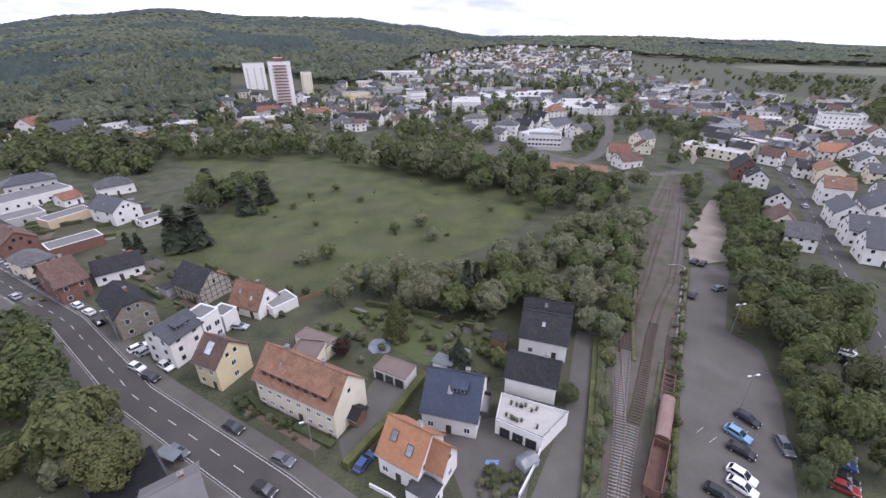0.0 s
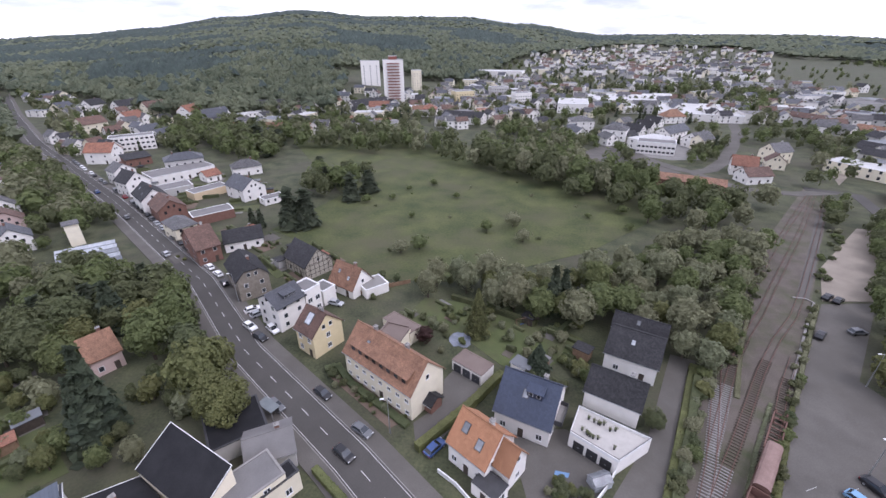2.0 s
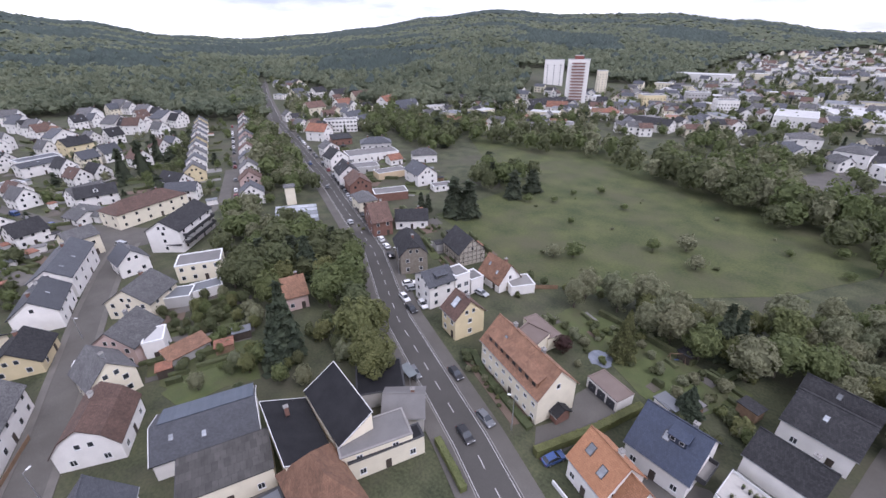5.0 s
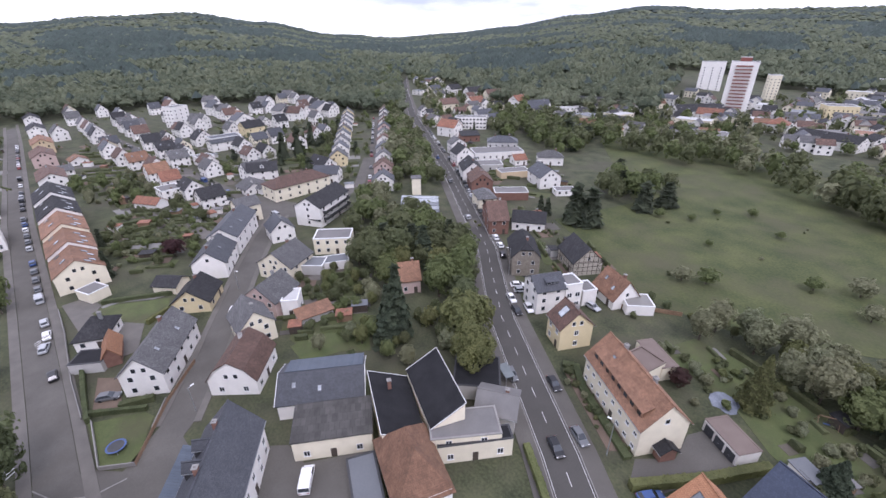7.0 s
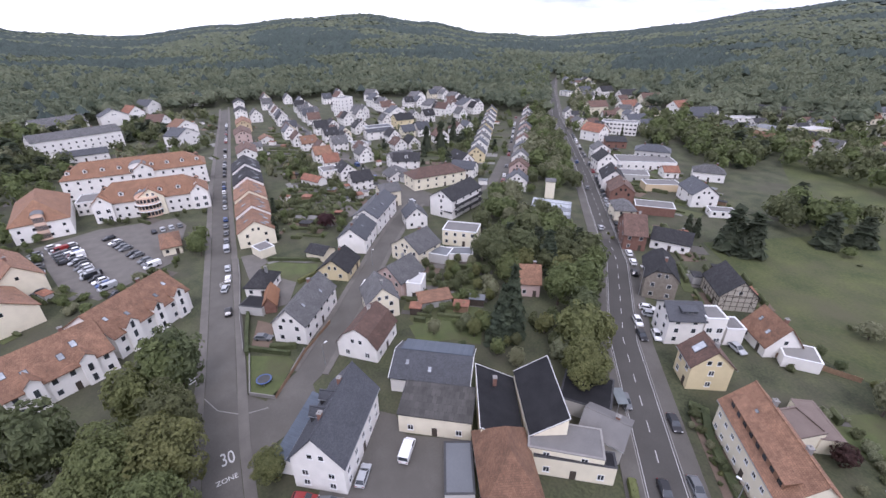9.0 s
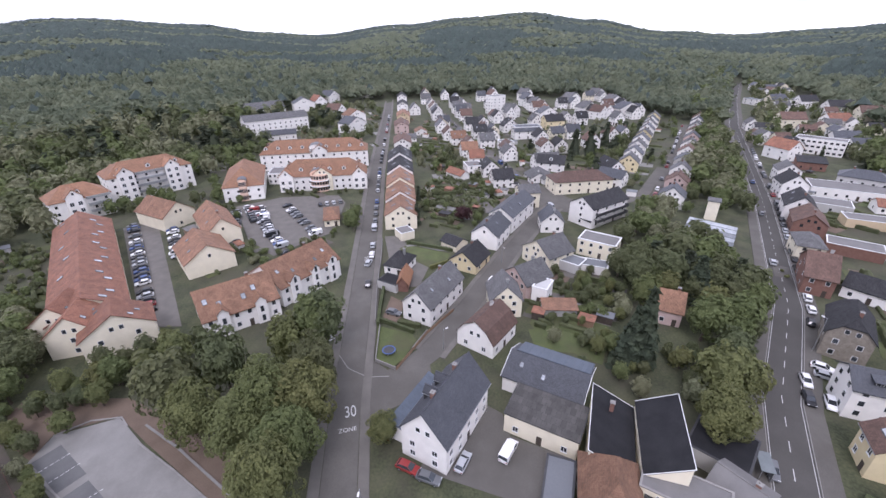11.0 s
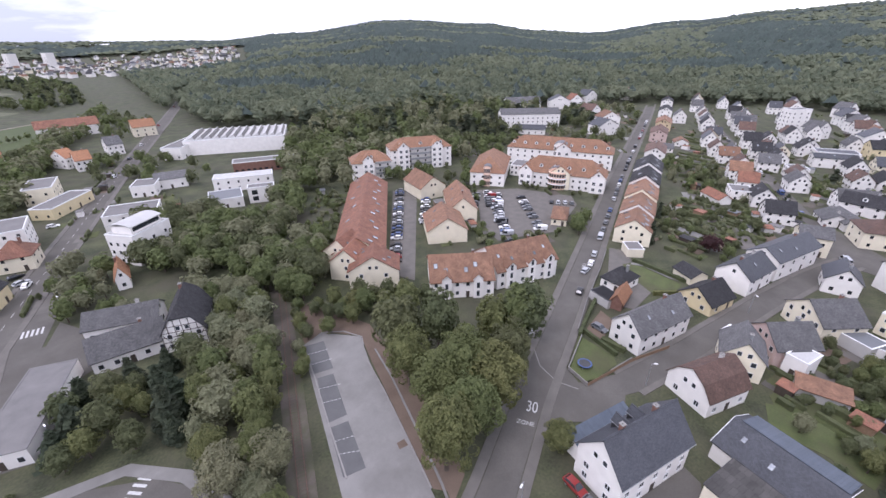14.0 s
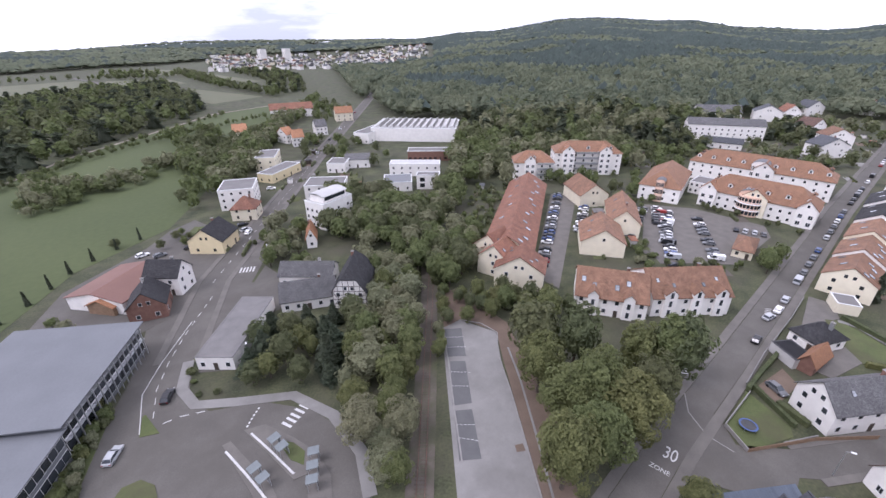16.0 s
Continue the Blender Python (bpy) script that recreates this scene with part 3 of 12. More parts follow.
            for e in (-1, 1):
                d.slab([(px + e * (gw / 2 + 0.25), y0 - 0.25, zt - 0.05), (px, y0 - 0.25, za + 0.14), (px, yt - 0.1, za + 0.14), (px + e * (gw / 2 + 0.25), yb - 0.1, zt - 0.05)][::-e], 0.12)
            part("bay_roof", d, roof, bay)
            fr, pn, one = window_meshes(1.0, 1.9, "w")
            for zz in (0.6, 3.3, 5.9):
                if zz + 1.9 < za - 0.3:
                    part("window", one, None, bay, at=pose(px, y0, zz, 0, 0, 180))
        for px, f, bw, bh in boxes:
            y0 = W / 2 * f
            z0 = hr - slope * y0
            y1 = y0 - bh / max(0.3, slope - 0.12)
            z1 = z0 + bh + 0.12 * (y0 - y1)
            d = Geo()
            d.poly([(px - bw / 2, -y0, z0), (px + bw / 2, -y0, z0), (px + bw / 2, -y0, z0 + bh), (px - bw / 2, -y0, z0 + bh)])
            for e in (-1, 1):
                d.poly([(px + e * bw / 2, -y0, z0), (px + e * bw / 2, -y1, z1), (px + e * bw / 2, -y0, z0 + bh)][::e])
            dm = part("dormer", d, roof, h)
            d = Geo()
            d.slab([(px - bw / 2 - 0.2, -y0 - 0.3, z0 + bh + 0.06), (px + bw / 2 + 0.2, -y0 - 0.3, z0 + bh + 0.06), (px + bw / 2 + 0.2, -y1 + 0.1, z1 + 0.14), (px - bw / 2 - 0.2, -y1 + 0.1, z1 + 0.14)], 0.12)
            part("dormer_roof", d, roof, dm)
            for e in range(max(1, int(bw))):
                fr, pn, one = window_meshes(0.75, 0.75, "w")
                part("window", one, None, dm, at=pose(px - bw / 2 + bw * (e + 0.5) / max(1, int(bw)), -y0, z0 + bh * 0.3, 0, 0, 180))
        for i in range(solar):
            k = Geo()
            k.box(-0.5, 0.5, -0.82, 0.82, 0.02, 0.08)
            col, row = i % max(1, (solar + 1) // 2), i // max(1, (solar + 1) // 2)
            f = 0.35 + 0.42 * row
            px = -(max(1, (solar + 1) // 2) - 1) * 0.52 + col * 1.05
            part("solar_panel", k, SOLAR, h, at=pose(px, -W / 2 * f, hr - slope * W / 2 * f + up, ang, 0, 0))
        for i in range(dormers):
            px = -L / 2 + L * (i + 0.5) / dormers
            for s in ((-1, 1) if back else (-1,)):
                f = 0.72
                z0 = hr - slope * W / 2 * f
                d = Geo()
                dw, dh = 0.85, 1.45
                prof = [(-dw, z0 - 0.2), (dw, z0 - 0.2), (dw, z0 + dh), (0, z0 + dh + 0.55), (-dw, z0 + dh)]
                y0 = W / 2 * f
                y1 = y0 - (dh + 0.55) / max(0.3, slope)
                d.poly([(p, y0, q) for p, q in reversed(prof)])
                for j in range(5):
                    (a, az), (b, bz) = prof[j], prof[(j + 1) % 5]
                    d.poly([(a, y0, az), (b, y0, bz), (b, y1, bz), (a, y1, az)])
                dm = part("dormer", d, TRIM, h, at=pose(px, 0, 0, 0, 0, 0 if s > 0 else 180))
                d = Geo()
                for q in (1, -1):
                    d.slab([(q * (dw + 0.2), y0 + 0.2, z0 + dh - 0.1), (0, y0 + 0.2, z0 + dh + 0.62), (0, y1, z0 + dh + 0.62), (q * (dw + 0.2), y1, z0 + dh - 0.1)][::q], 0.1)
                part("dormer_roof", d, roof, dm)
                fr, pn, one = window_meshes(0.9, 1.1, "w")
                part("window", one, None, dm, at=pose(0, y0, z0 + 0.25, 0, 0, 0))
    return h


def timbers(h, L, W, he, hr, top, gap=1.5):
    """Dark timber framing on both gables and the front of a house: posts, rails and braces."""
    beams = []
    for s in (1, -1):
        x = s * (L / 2 + 0.01)
        n = int(W / gap)
        for i in range(n + 1):
            y = -W / 2 + W * i / n
            beams.append(((x, y, 0.2), (x, y, min(top, he + (hr - he) * (1 - abs(y) / (W / 2)))), 0.09))
        for z in (1.4, 2.8, 4.2, he, he + 1.6, he + 3.2):
            if z < top:
                half = W / 2 * min(1, (hr - z) / (hr - he))
                beams.append(((x, -half, z), (x, half, z), 0.09))
        for q in (-1, 1):
            beams.append(((x, q * W / 2, 0.3), (x, q * (W / 2 - gap), 2.8), 0.08))
            beams.append(((x, q * W / 2, he - 0.1), (x, q * (W / 2 - gap), 2.8), 0.08))
    n = int(L / gap)
    for i in range(n + 1):
        x = -L / 2 + L * i / n
        beams.append(((x, -W / 2 - 0.01, 0.2), (x, -W / 2 - 0.01, he), 0.09))
    beams.append(((-L / 2, -W / 2 - 0.01, he * 0.5), (L / 2, -W / 2 - 0.01, he * 0.5), 0.09))
    for a, b, r in beams:
        g = Geo()
        g.tube(a, b, r, r, 4)
        part("beam", g, TIMBER, h)


def block(x, y, deg, L, W, H, wall, roof, label, rows=2, cols=5, gcols=3, category="building", near=True, verge=None, z=0.0, ww=1.4, wh=1.4, group="", door=True):
    """A flat-roofed building."""
    return house(x, y, deg, L, W, H, H, wall, roof, label, "flat", rows, cols, gcols, 0, category=category, near=near, verge=verge, z=z, ww=ww, wh=wh, group=group, door=door)


# ---- trees ----
def blob_points(rnd, n, centres):
    out = []
    weights = [c[3] ** 2 for c in centres]
    for _ in range(n):
        cx, cy, cz, r = rnd.choices(centres, weights)[0]
        d = Vector((rnd.gauss(0, 1), rnd.gauss(0, 1), rnd.gauss(0.25, 1))).normalized()
        rr = r * (0.72 + 0.50 * rnd.random())
        out.append((Vector((cx, cy, cz)) + d * rr, d))
    return out


def leaf_cards(points, rnd, size, droop=0.0):
    vs, fs = [], []
    for p, d in points:
        n = (d + Vector((rnd.gauss(0, 0.24), rnd.gauss(0, 0.24), rnd.gauss(0.26, 0.22)))).normalized()
        u = n.orthogonal().normalized()
        u = (Matrix.Rotation(rnd.random() * math.tau, 3, n) @ u)
        w = n.cross(u)
        s = size * (0.6 + 0.8 * rnd.random())
        k = len(vs)
        a, b = s * (0.6 + 0.4 * rnd.random()), s
        bend = n * (-0.25 * s)
        vs += [p - u * a + bend, p - w * b * 0.5, p + u * a + bend, p + w * b * 0.6]
        fs.append((k, k + 1, k + 2, k + 3))
    return vs, fs


def icosphere(r, centre, rnd, rough=0.18, sub=1):
    bm = bmesh.new()
    bmesh.ops.create_icosphere(bm, subdivisions=sub, radius=1)
    vs = []
    for v in bm.verts:
        q = v.co * (1 + rnd.uniform(-rough, rough))
        vs.append(Vector((centre[0] + q.x * r[0], centre[1] + q.y * r[1], centre[2] + q.z * r[2])))
    fs = [tuple(v.index for v in f.verts) for f in bm.faces]
    bm.free()
    return vs, fs


def crown_mesh(name, vs, fs, m):
    me = bpy.data.meshes.new(name)
    me.from_pydata([tuple(v) for v in vs], [], fs)
    me.materials.append(m)
    me.update()
    return me


def crown_points(rnd, n, clumps, wide):
    """Leaf places and facings on clumps that stand out of one rounded crown."""
    out = []
    weights = [c[2] ** 2 for c in clumps]
    for _ in range(n):
        c, d, r = rnd.choices(clumps, weights)[0]
        if rnd.random() < 0.28:
            e = Vector((rnd.gauss(0, 1), rnd.gauss(0, 1), rnd.gauss(0.2, 1))).normalized()
            out.append((Vector((e.x * wide, e.y * wide, 5.7 + e.z * 4.0)) * 1.0 - e * wide * rnd.uniform(0.08, 0.26), e))
            continue
        e = (Vector((rnd.gauss(0, 1), rnd.gauss(0, 1), rnd.gauss(0.1, 1))) + d * 1.1).normalized()
        out.append((c + e * r * (0.78 + 0.32 * rnd.random()), (e * 0.65 + d * 0.55).normalized()))
    return out


def broadleaf(seed, leaves, size, m, slim=1.0, n=30, core=2):
    """Meshes of a tree 10 m high and about 8 m wide: trunk with limbs, and a crown of leaf clumps."""
    rnd = random.Random(seed)
    t = Geo()
    top = Vector((rnd.uniform(-0.3, 0.3), rnd.uniform(-0.3, 0.3), 4.2))
    t.tube((0, 0, -0.3), (0, 0, 1.2), 0.30, 0.22, 8)
    t.tube((0, 0, 1.2), top, 0.22, 0.15, 7)
    clumps = []
    wide, mid = 3.5 * slim, Vector((0, 0, 5.7))
    for i in range(n):
        f = (i + 0.5) / n
        zz = 1 - 1.86 * f
        a = i * 2.4 + rnd.uniform(-0.4, 0.4)
        q = math.sqrt(max(0, 1 - zz * zz))
        d = Vector((q * math.cos(a), q * math.sin(a), zz))
        k = rnd.uniform(0.60, 0.96) * (1 + 0.22 * noise.noise(d * 1.3 + Vector((seed * 3.7, 0, 0))))
        c = mid + Vector((d.x * wide, d.y * wide, d.z * 4.1)) * k
        clumps.append((c, d, rnd.uniform(0.75, 1.35) * (30 / n) ** 0.36))
        if i % max(4, n // 8) == 0 and top.z < c.z:
            t.tube(top * (0.45 + 0.5 * f), mid + (c - mid) * 0.85, 0.1, 0.03, 5)
    vs, fs = leaf_cards(crown_points(rnd, leaves, clumps, wide), rnd, size)
    a, b = icosphere((wide * 0.68, wide * 0.68, 2.9), mid, rnd, 0.12, core)
    k = len(vs)
    return t.mesh("trunk", BARK), crown_mesh("crown", vs + a, fs + [tuple(i + k for i in f) for f in b], m)


def conifer(seed, leaves, size, m, wide=2.0):
    """Meshes of a conifer 10 m high: a straight trunk and drooping tiers."""
    rnd = random.Random(seed)
    t = Geo()
    t.tube((0, 0, -0.3), (0, 0, 9.5), 0.22, 0.03, 7)
    pts = []
    for _ in range(leaves):
        f = rnd.random() ** 0.75
        z = 0.7 + 9.3 * (1 - f)
        tier = 0.78 + 0.30 * ((z * 1.35) % 1.0)
        r = wide * (0.06 + f * 0.94) * tier * rnd.uniform(0.75, 1.05)
        a = rnd.random() * math.tau
        r *= 1 + 0.16 * math.sin(a * 5 + z * 2.1)
        pts.append((Vector((r * math.cos(a), r * math.sin(a), z - 0.25 * f)), Vector((math.cos(a), math.sin(a), 0.45)).normalized()))
    vs, fs = leaf_cards(pts, rnd, size)
    k = len(vs)
    n = 10
    for i in range(n):
        a = i * math.tau / n
        vs.append(Vector((wide * 0.8 * math.cos(a), wide * 0.8 * math.sin(a), 0.9)))
    vs.append(Vector((0, 0, 9.6)))
    fs += [(k + i, k + (i + 1) % n, k + n) for i in range(n)]
    return t.mesh("trunk", BARK), crown_mesh("crown", vs, fs, m)


def shrub(seed, leaves, size, m):
    """Meshes of a shrub 2 m high."""
    rnd = random.Random(seed)
    centres = [(rnd.uniform(-0.6, 0.6), rnd.uniform(-0.6, 0.6), rnd.uniform(0.5, 1.3), rnd.uniform(0.45, 0.75)) for _ in range(7)]
    t = Geo()
    for c in centres[:4]:
        t.tube((0, 0, -0.1), c[:3], 0.06, 0.02, 5)
    vs, fs = leaf_cards(blob_points(rnd, leaves, centres), rnd, size)
    for c in centres:
        a, b = icosphere((c[3] * 0.84,) * 3, c, rnd, 0.3)
        k = len(vs)
        vs += a
        fs += [tuple(i + k for i in f) for f in b]
    return t.mesh("trunk", BARK), crown_mesh("crown", vs, fs, m)


def broad_lump(seed, m, clumps, leaves, size):
    """Crown of a far tree, with fewer and larger leaf clumps."""
    return broadleaf(seed, leaves, size, m, 1.0, clumps, 1)[1]


KINDS = {}
for key, m in (("green", LEAF), ("pale", LEAF_PALE), ("dark", LEAF_DARK), ("copper", LEAF_RED)):
    KINDS[key, 0] = [broadleaf(s, 4600, 0.215, m, 1.0, 54) for s in (1, 2, 3, 4)]
    KINDS[key, 1] = [broadleaf(s + 5, 1250, 0.39, m, 0.95, 40) for s in (1, 2, 3)]
    KINDS[key, 2] = [broadleaf(s + 9, 390, 0.68, m, 1.0, 22) for s in (1, 2, 3)]
    KINDS[key, 3] = [(None, broad_lump(s + 40, m, 14, 100, 1.1)) for s in range(3)]
    KINDS[key, 4] = [(None, broad_lump(s + 50, m, 9, 40, 1.5)) for s in range(3)]
KINDS["fir", 4] = KINDS["fir", 3] = [(None, conifer(26, 40, 1.8, NEEDLE)[1])]
KINDS["fir", 0] = [conifer(21, 2600, 0.34, NEEDLE), conifer(22, 2600, 0.34, NEEDLE, 2.5)]
KINDS["fir", 1] = [conifer(23, 600, 0.68, NEEDLE), conifer(24, 600, 0.68, NEEDLE, 2.5)]
KINDS["fir", 2] = [conifer(25, 170, 1.15, NEEDLE)]
KINDS["golden", 0] = [conifer(27, 2600, 0.32, NEEDLE_GOLD, 2.6)]
KINDS["bush", 0] = [shrub(s, 700, 0.16, m) for s, m in ((31, LEAF), (32, LEAF_DARK), (33, LEAF_PALE))]
KINDS["bush", 1] = [shrub(s, 220, 0.30, m) for s, m in ((34, LEAF), (35, LEAF_DARK), (36, LEAF_PALE))]
def small_shrub(seed, m):
    """Crown of a shrub far off: a few leafy plates round a rough core."""
    rnd = random.Random(seed)
    pts = []
    for _ in range(20):
        d = Vector((rnd.gauss(0, 1), rnd.gauss(0, 1), rnd.gauss(0.4, 0.8))).normalized()
        pts.append((Vector((0, 0, 0.95)) + d * rnd.uniform(0.8, 1.1), d))
    vs, fs = leaf_cards(pts, rnd, 0.5)
    a, b = icosphere((0.85, 0.85, 0.9), (0, 0, 0.9), rnd, 0.2)
    k = len(vs)
    return None, crown_mesh("crown", vs + a, fs + [tuple(i + k for i in f) for f in b], m)


KINDS["bush", 2] = [small_shrub(s, m) for s, m in ((37, LEAF), (38, LEAF_DARK), (39, LEAF_PALE))]
LABELS = {"green": "leafy green broadleaf tree in full spring foliage", "pale": "pale green willow-like broadleaf tree", "dark": "dark green dense broadleaf tree",
          "copper": "dark copper-red ornamental tree", "fir": "dark green conical spruce", "golden": "golden green conical garden cypress", "bush": "rounded green garden shrub"}
tree_rnd = random.Random(77)
def tree(x, y, h, w=None, sort="green", group="", label=""):
    """A tree of that height and crown width."""
    d = math.hypot(x, y)
    level = 0 if d < 72 else 1 if d < 125 else 2 if d < 215 else 3 if d < 400 else 4
    if sort == "bush":
        level = min(level, 1)
    if sort == "golden":
        level = 0
    trunk, crown = tree_rnd.choice(KINDS[sort, level])
    base = {"bush": 2.0}.get(sort, 10.0)
    wide = {"bush": 2.2, "fir": 4.2, "golden": 5.2}.get(sort, 8.0)
    if d > (95 if sort == "bush" else 120):
        s, q = h / base, (w or h * wide / base) / wide
        m = pose(x, y, ground_z(x, y), 0, 0, tree_rnd.uniform(0, 360)) @ Matrix.Diagonal((q, q, s, 1))
        pour("distant_trees", crown, m)
        if d < 170:
            pour("distant_trunks", trunk, m)
        return None
    ob = thing("shrub" if sort == "bush" else "tree", x, y, tree_rnd.uniform(0, 360), label or LABELS[sort], "shrub" if sort == "bush" else "tree", group, ground_z(x, y))
    s, q = h / base, (w or h * wide / base) / wide
    ob.scale = (q, q, s)
    part("trunk", trunk, None, ob)
    part("crown", crown, None, ob)
    return ob


def grove(outline, n, low, high, sorts, group, ratio=0.8):
    """Trees scattered over an outline, no two too close."""
    xs, ys = [p[0] for p in outline], [p[1] for p in outline]
    placed, tries = [], 0
    while len(placed) < n and tries < n * 40:
        tries += 1
        x, y = tree_rnd.uniform(min(xs), max(xs)), tree_rnd.uniform(min(ys), max(ys))
        inside = within(x, y, outline)
        h = tree_rnd.uniform(low, high)
        if inside and free_spot(x, y, 0.22 * h) and not (h < 5 and any(within(x, y, q) for q in CAR_PARKS)) and all((x - a) ** 2 + (y - b) ** 2 > (0.26 * (h + c)) ** 2 for a, b, c in placed):
            placed.append((x, y, h))
            tree(x, y, h, h * ratio * tree_rnd.uniform(0.85, 1.2), tree_rnd.choice(sorts), group)


def row_of_trees(line, step, low, high, sorts, group, jitter=2.0, ratio=0.8):
    for x, y, _ in along(line, step):
        h = tree_rnd.uniform(low, high)
        if free_spot(x, y, 0.2 * h):
            tree(x + tree_rnd.uniform(-jitter, jitter), y + tree_rnd.uniform(-jitter, jitter), h, h * ratio * tree_rnd.uniform(0.85, 1.2), tree_rnd.choice(sorts), group)


def hedge(line, w, h, m, label="clipped green garden hedge", leaf=0.22):
    """A hedge: a leafy box along a line."""
    rnd = random.Random(int(line[0][0] * 13 + line[0][1]))
    pts = []
    for a, b in zip(line, line[1:]):
        a, b = Vector((*a, 0)), Vector((*b, 0))
        d = (b - a)
        n = Vector((-d.y, d.x, 0)).normalized()
        for _ in range(int(d.length * 22)):
            p = a + d * rnd.random()
            if rnd.random() < 0.5:
                pts.append((p + n * rnd.uniform(-w / 2, w / 2) + Vector((0, 0, h)), Vector((0, 0, 1))))
            else:
                s = rnd.choice((-1, 1))
                pts.append((p + n * s * w / 2 + Vector((0, 0, rnd.uniform(0.1, h))), n * s))
    vs, fs = leaf_cards(pts, rnd, leaf)
    g = ribbon_geo(line, w / 2 - 0.08, w / 2 - 0.08, -0.1, h - 0.06)
    k = len(vs)
    vs += [Vector(v) for v in g.v]
    fs += [tuple(i + k for i in f) for f in g.f]
    ob = new("hedge", crown_mesh("hedge", vs, fs, m))
    return tagged(ob, label, "hedge")


# ---- vehicles ----
PAINTS = {c: mat("car_paint_" + c, v, tuple(min(0.85, q * 1.25 + 0.004) for q in v), 0.3, 0.4, 3.0, 0.0) for c, v in (
    ("black", (0.012, 0.012, 0.014)), ("grey", (0.11, 0.115, 0.12)), ("silver", (0.36, 0.37, 0.38)), ("white", (0.68, 0.68, 0.67)),
    ("blue", (0.035, 0.07, 0.19)), ("sky_blue", (0.16, 0.30, 0.46)), ("red", (0.22, 0.022, 0.02)), ("teal", (0.03, 0.10, 0.10)))}
RUBBER = mat("tyre_rubber", (0.012, 0.012, 0.012), (0.03, 0.03, 0.03), 0.85, 3.0, 20.0, 0.1)
LAMP_RED = mat("tail_lamp", (0.20, 0.012, 0.012), (0.28, 0.02, 0.02), 0.25, 3.0, 9.0, 0.0)
LAMP_CLEAR = mat("head_lamp", (0.5, 0.5, 0.5), (0.7, 0.7, 0.7), 0.15, 3.0, 9.0, 0.0)


def loft(sections):
    """Skin over cross-sections, each a ring of points, closed at both ends."""
    g = Geo()
    for a, b in zip(sections, sections[1:]):
        n = len(a)
        for i in range(n):
            j = (i + 1) % n
            g.poly([a[i], b[i], b[j], a[j]])
    g.poly(sections[0])
    g.poly(sections[-1][::-1])
    return g


def car_meshes(van):
    if van:
        L, hw, roof, hood, belt = 5.1, 0.95, 1.95, 1.15, 1.05
        prof = [(-2.55, 0.45, 1.05), (-2.5, 0.3, 1.08), (1.75, 0.3, 1.08), (2.35, 0.3, 1.0), (2.55, 0.4, 0.75)]
        cab = [(-2.53, 1.02, 0.93), (-2.45, 1.93, 0.84), (1.15, 1.95, 0.84), (2.0, 1.05, 0.90)]
    else:
        prof = [(-2.18, 0.42, 0.80), (-2.05, 0.27, 0.92), (-1.2, 0.22, 0.95), (0.9, 0.22, 0.93), (1.85, 0.25, 0.80), (2.15, 0.38, 0.62)]
        cab = [(-2.0, 0.88, 0.80), (-1.45, 1.40, 0.62), (0.15, 1.46, 0.62), (1.05, 0.90, 0.78)]
        hw = 0.88
    rings = []
    for x, z0, z1 in prof:
        k = hw * (0.93 if abs(x) > 2.0 else 1)
        rings.append([(x, -k * 0.92, z0), (x, -k, (z0 + z1) / 2), (x, -k * 0.94, z1 - 0.04), (x, -k * 0.75, z1), (x, k * 0.75, z1), (x, k * 0.94, z1 - 0.04), (x, k, (z0 + z1) / 2), (x, k * 0.92, z0)])
    body = loft(rings)
    (x0, z0, w0), (x1, z1, w1), (x2, z2, w2), (x3, z3, w3) = cab
    glass = Geo()
    lo, hi = [(x0, -w0, z0), (x3, -w3, z3), (x3, w3, z3), (x0, w0, z0)], [(x1, -w1, z1), (x2, -w2, z2), (x2, w2, z2), (x1, w1, z1)]
    for i in range(4):
        j = (i + 1) % 4
        glass.poly([lo[i], lo[j], hi[j], hi[i]])
    top = Geo()
    top.slab([(x1 - 0.05, -w1 - 0.02, z1 + 0.03), (x2 + 0.05, -w2 - 0.02, z2 + 0.03), (x2 + 0.05, w2 + 0.02, z2 + 0.03), (x1 - 0.05, w1 + 0.02, z1 + 0.03)], 0.06)
    for s in (1, -1):
        for (a, b) in ((lo[1], hi[1]), (lo[0], hi[0]), ((0 - 0.3, -w2 - 0.10, z3), (-0.35, -w2, z1))):
            top.tube((a[0], a[1] * s, a[2]), (b[0], b[1] * s, b[2]), 0.045, 0.045, 4)
    if van:
        for s in (1, -1):
            top.box(-2.45, 0.1, s * 0.90 - 0.03, s * 0.90 + 0.03, 1.05, 1.9)
    wheel = Geo()
    wheel.tube((0, -0.11, 0), (0, 0.11, 0), 0.32, 0.32, 12)
    wheels = Geo()
    for wx in (-1.32, 1.36):
        for wy in (-0.78, 0.78):
            wheels.tube((wx, wy - 0.11, 0.32), (wx, wy + 0.11, 0.32), 0.32, 0.32, 8)
    rim = Geo()
    rim.tube((0, -0.115, 0), (0, 0.115, 0), 0.19, 0.19, 8)
    lamp = Geo()
    lamp.box(-0.05, 0.05, -0.19, 0.19, -0.07, 0.07)
    return {"glass": glass.mesh("glasshouse", GLASS), "body": body, "top": top, "wheel": wheel.mesh("wheel", RUBBER), "wheels": wheels.mesh("wheels", RUBBER), "rim": rim.mesh("rim", METAL),
            "head": lamp.mesh("headlight", LAMP_CLEAR), "tail": lamp.mesh("taillight", LAMP_RED), "van": van, "hw": hw}


CAR, VAN = car_meshes(False), car_meshes(True)
CAR_DATA = {}


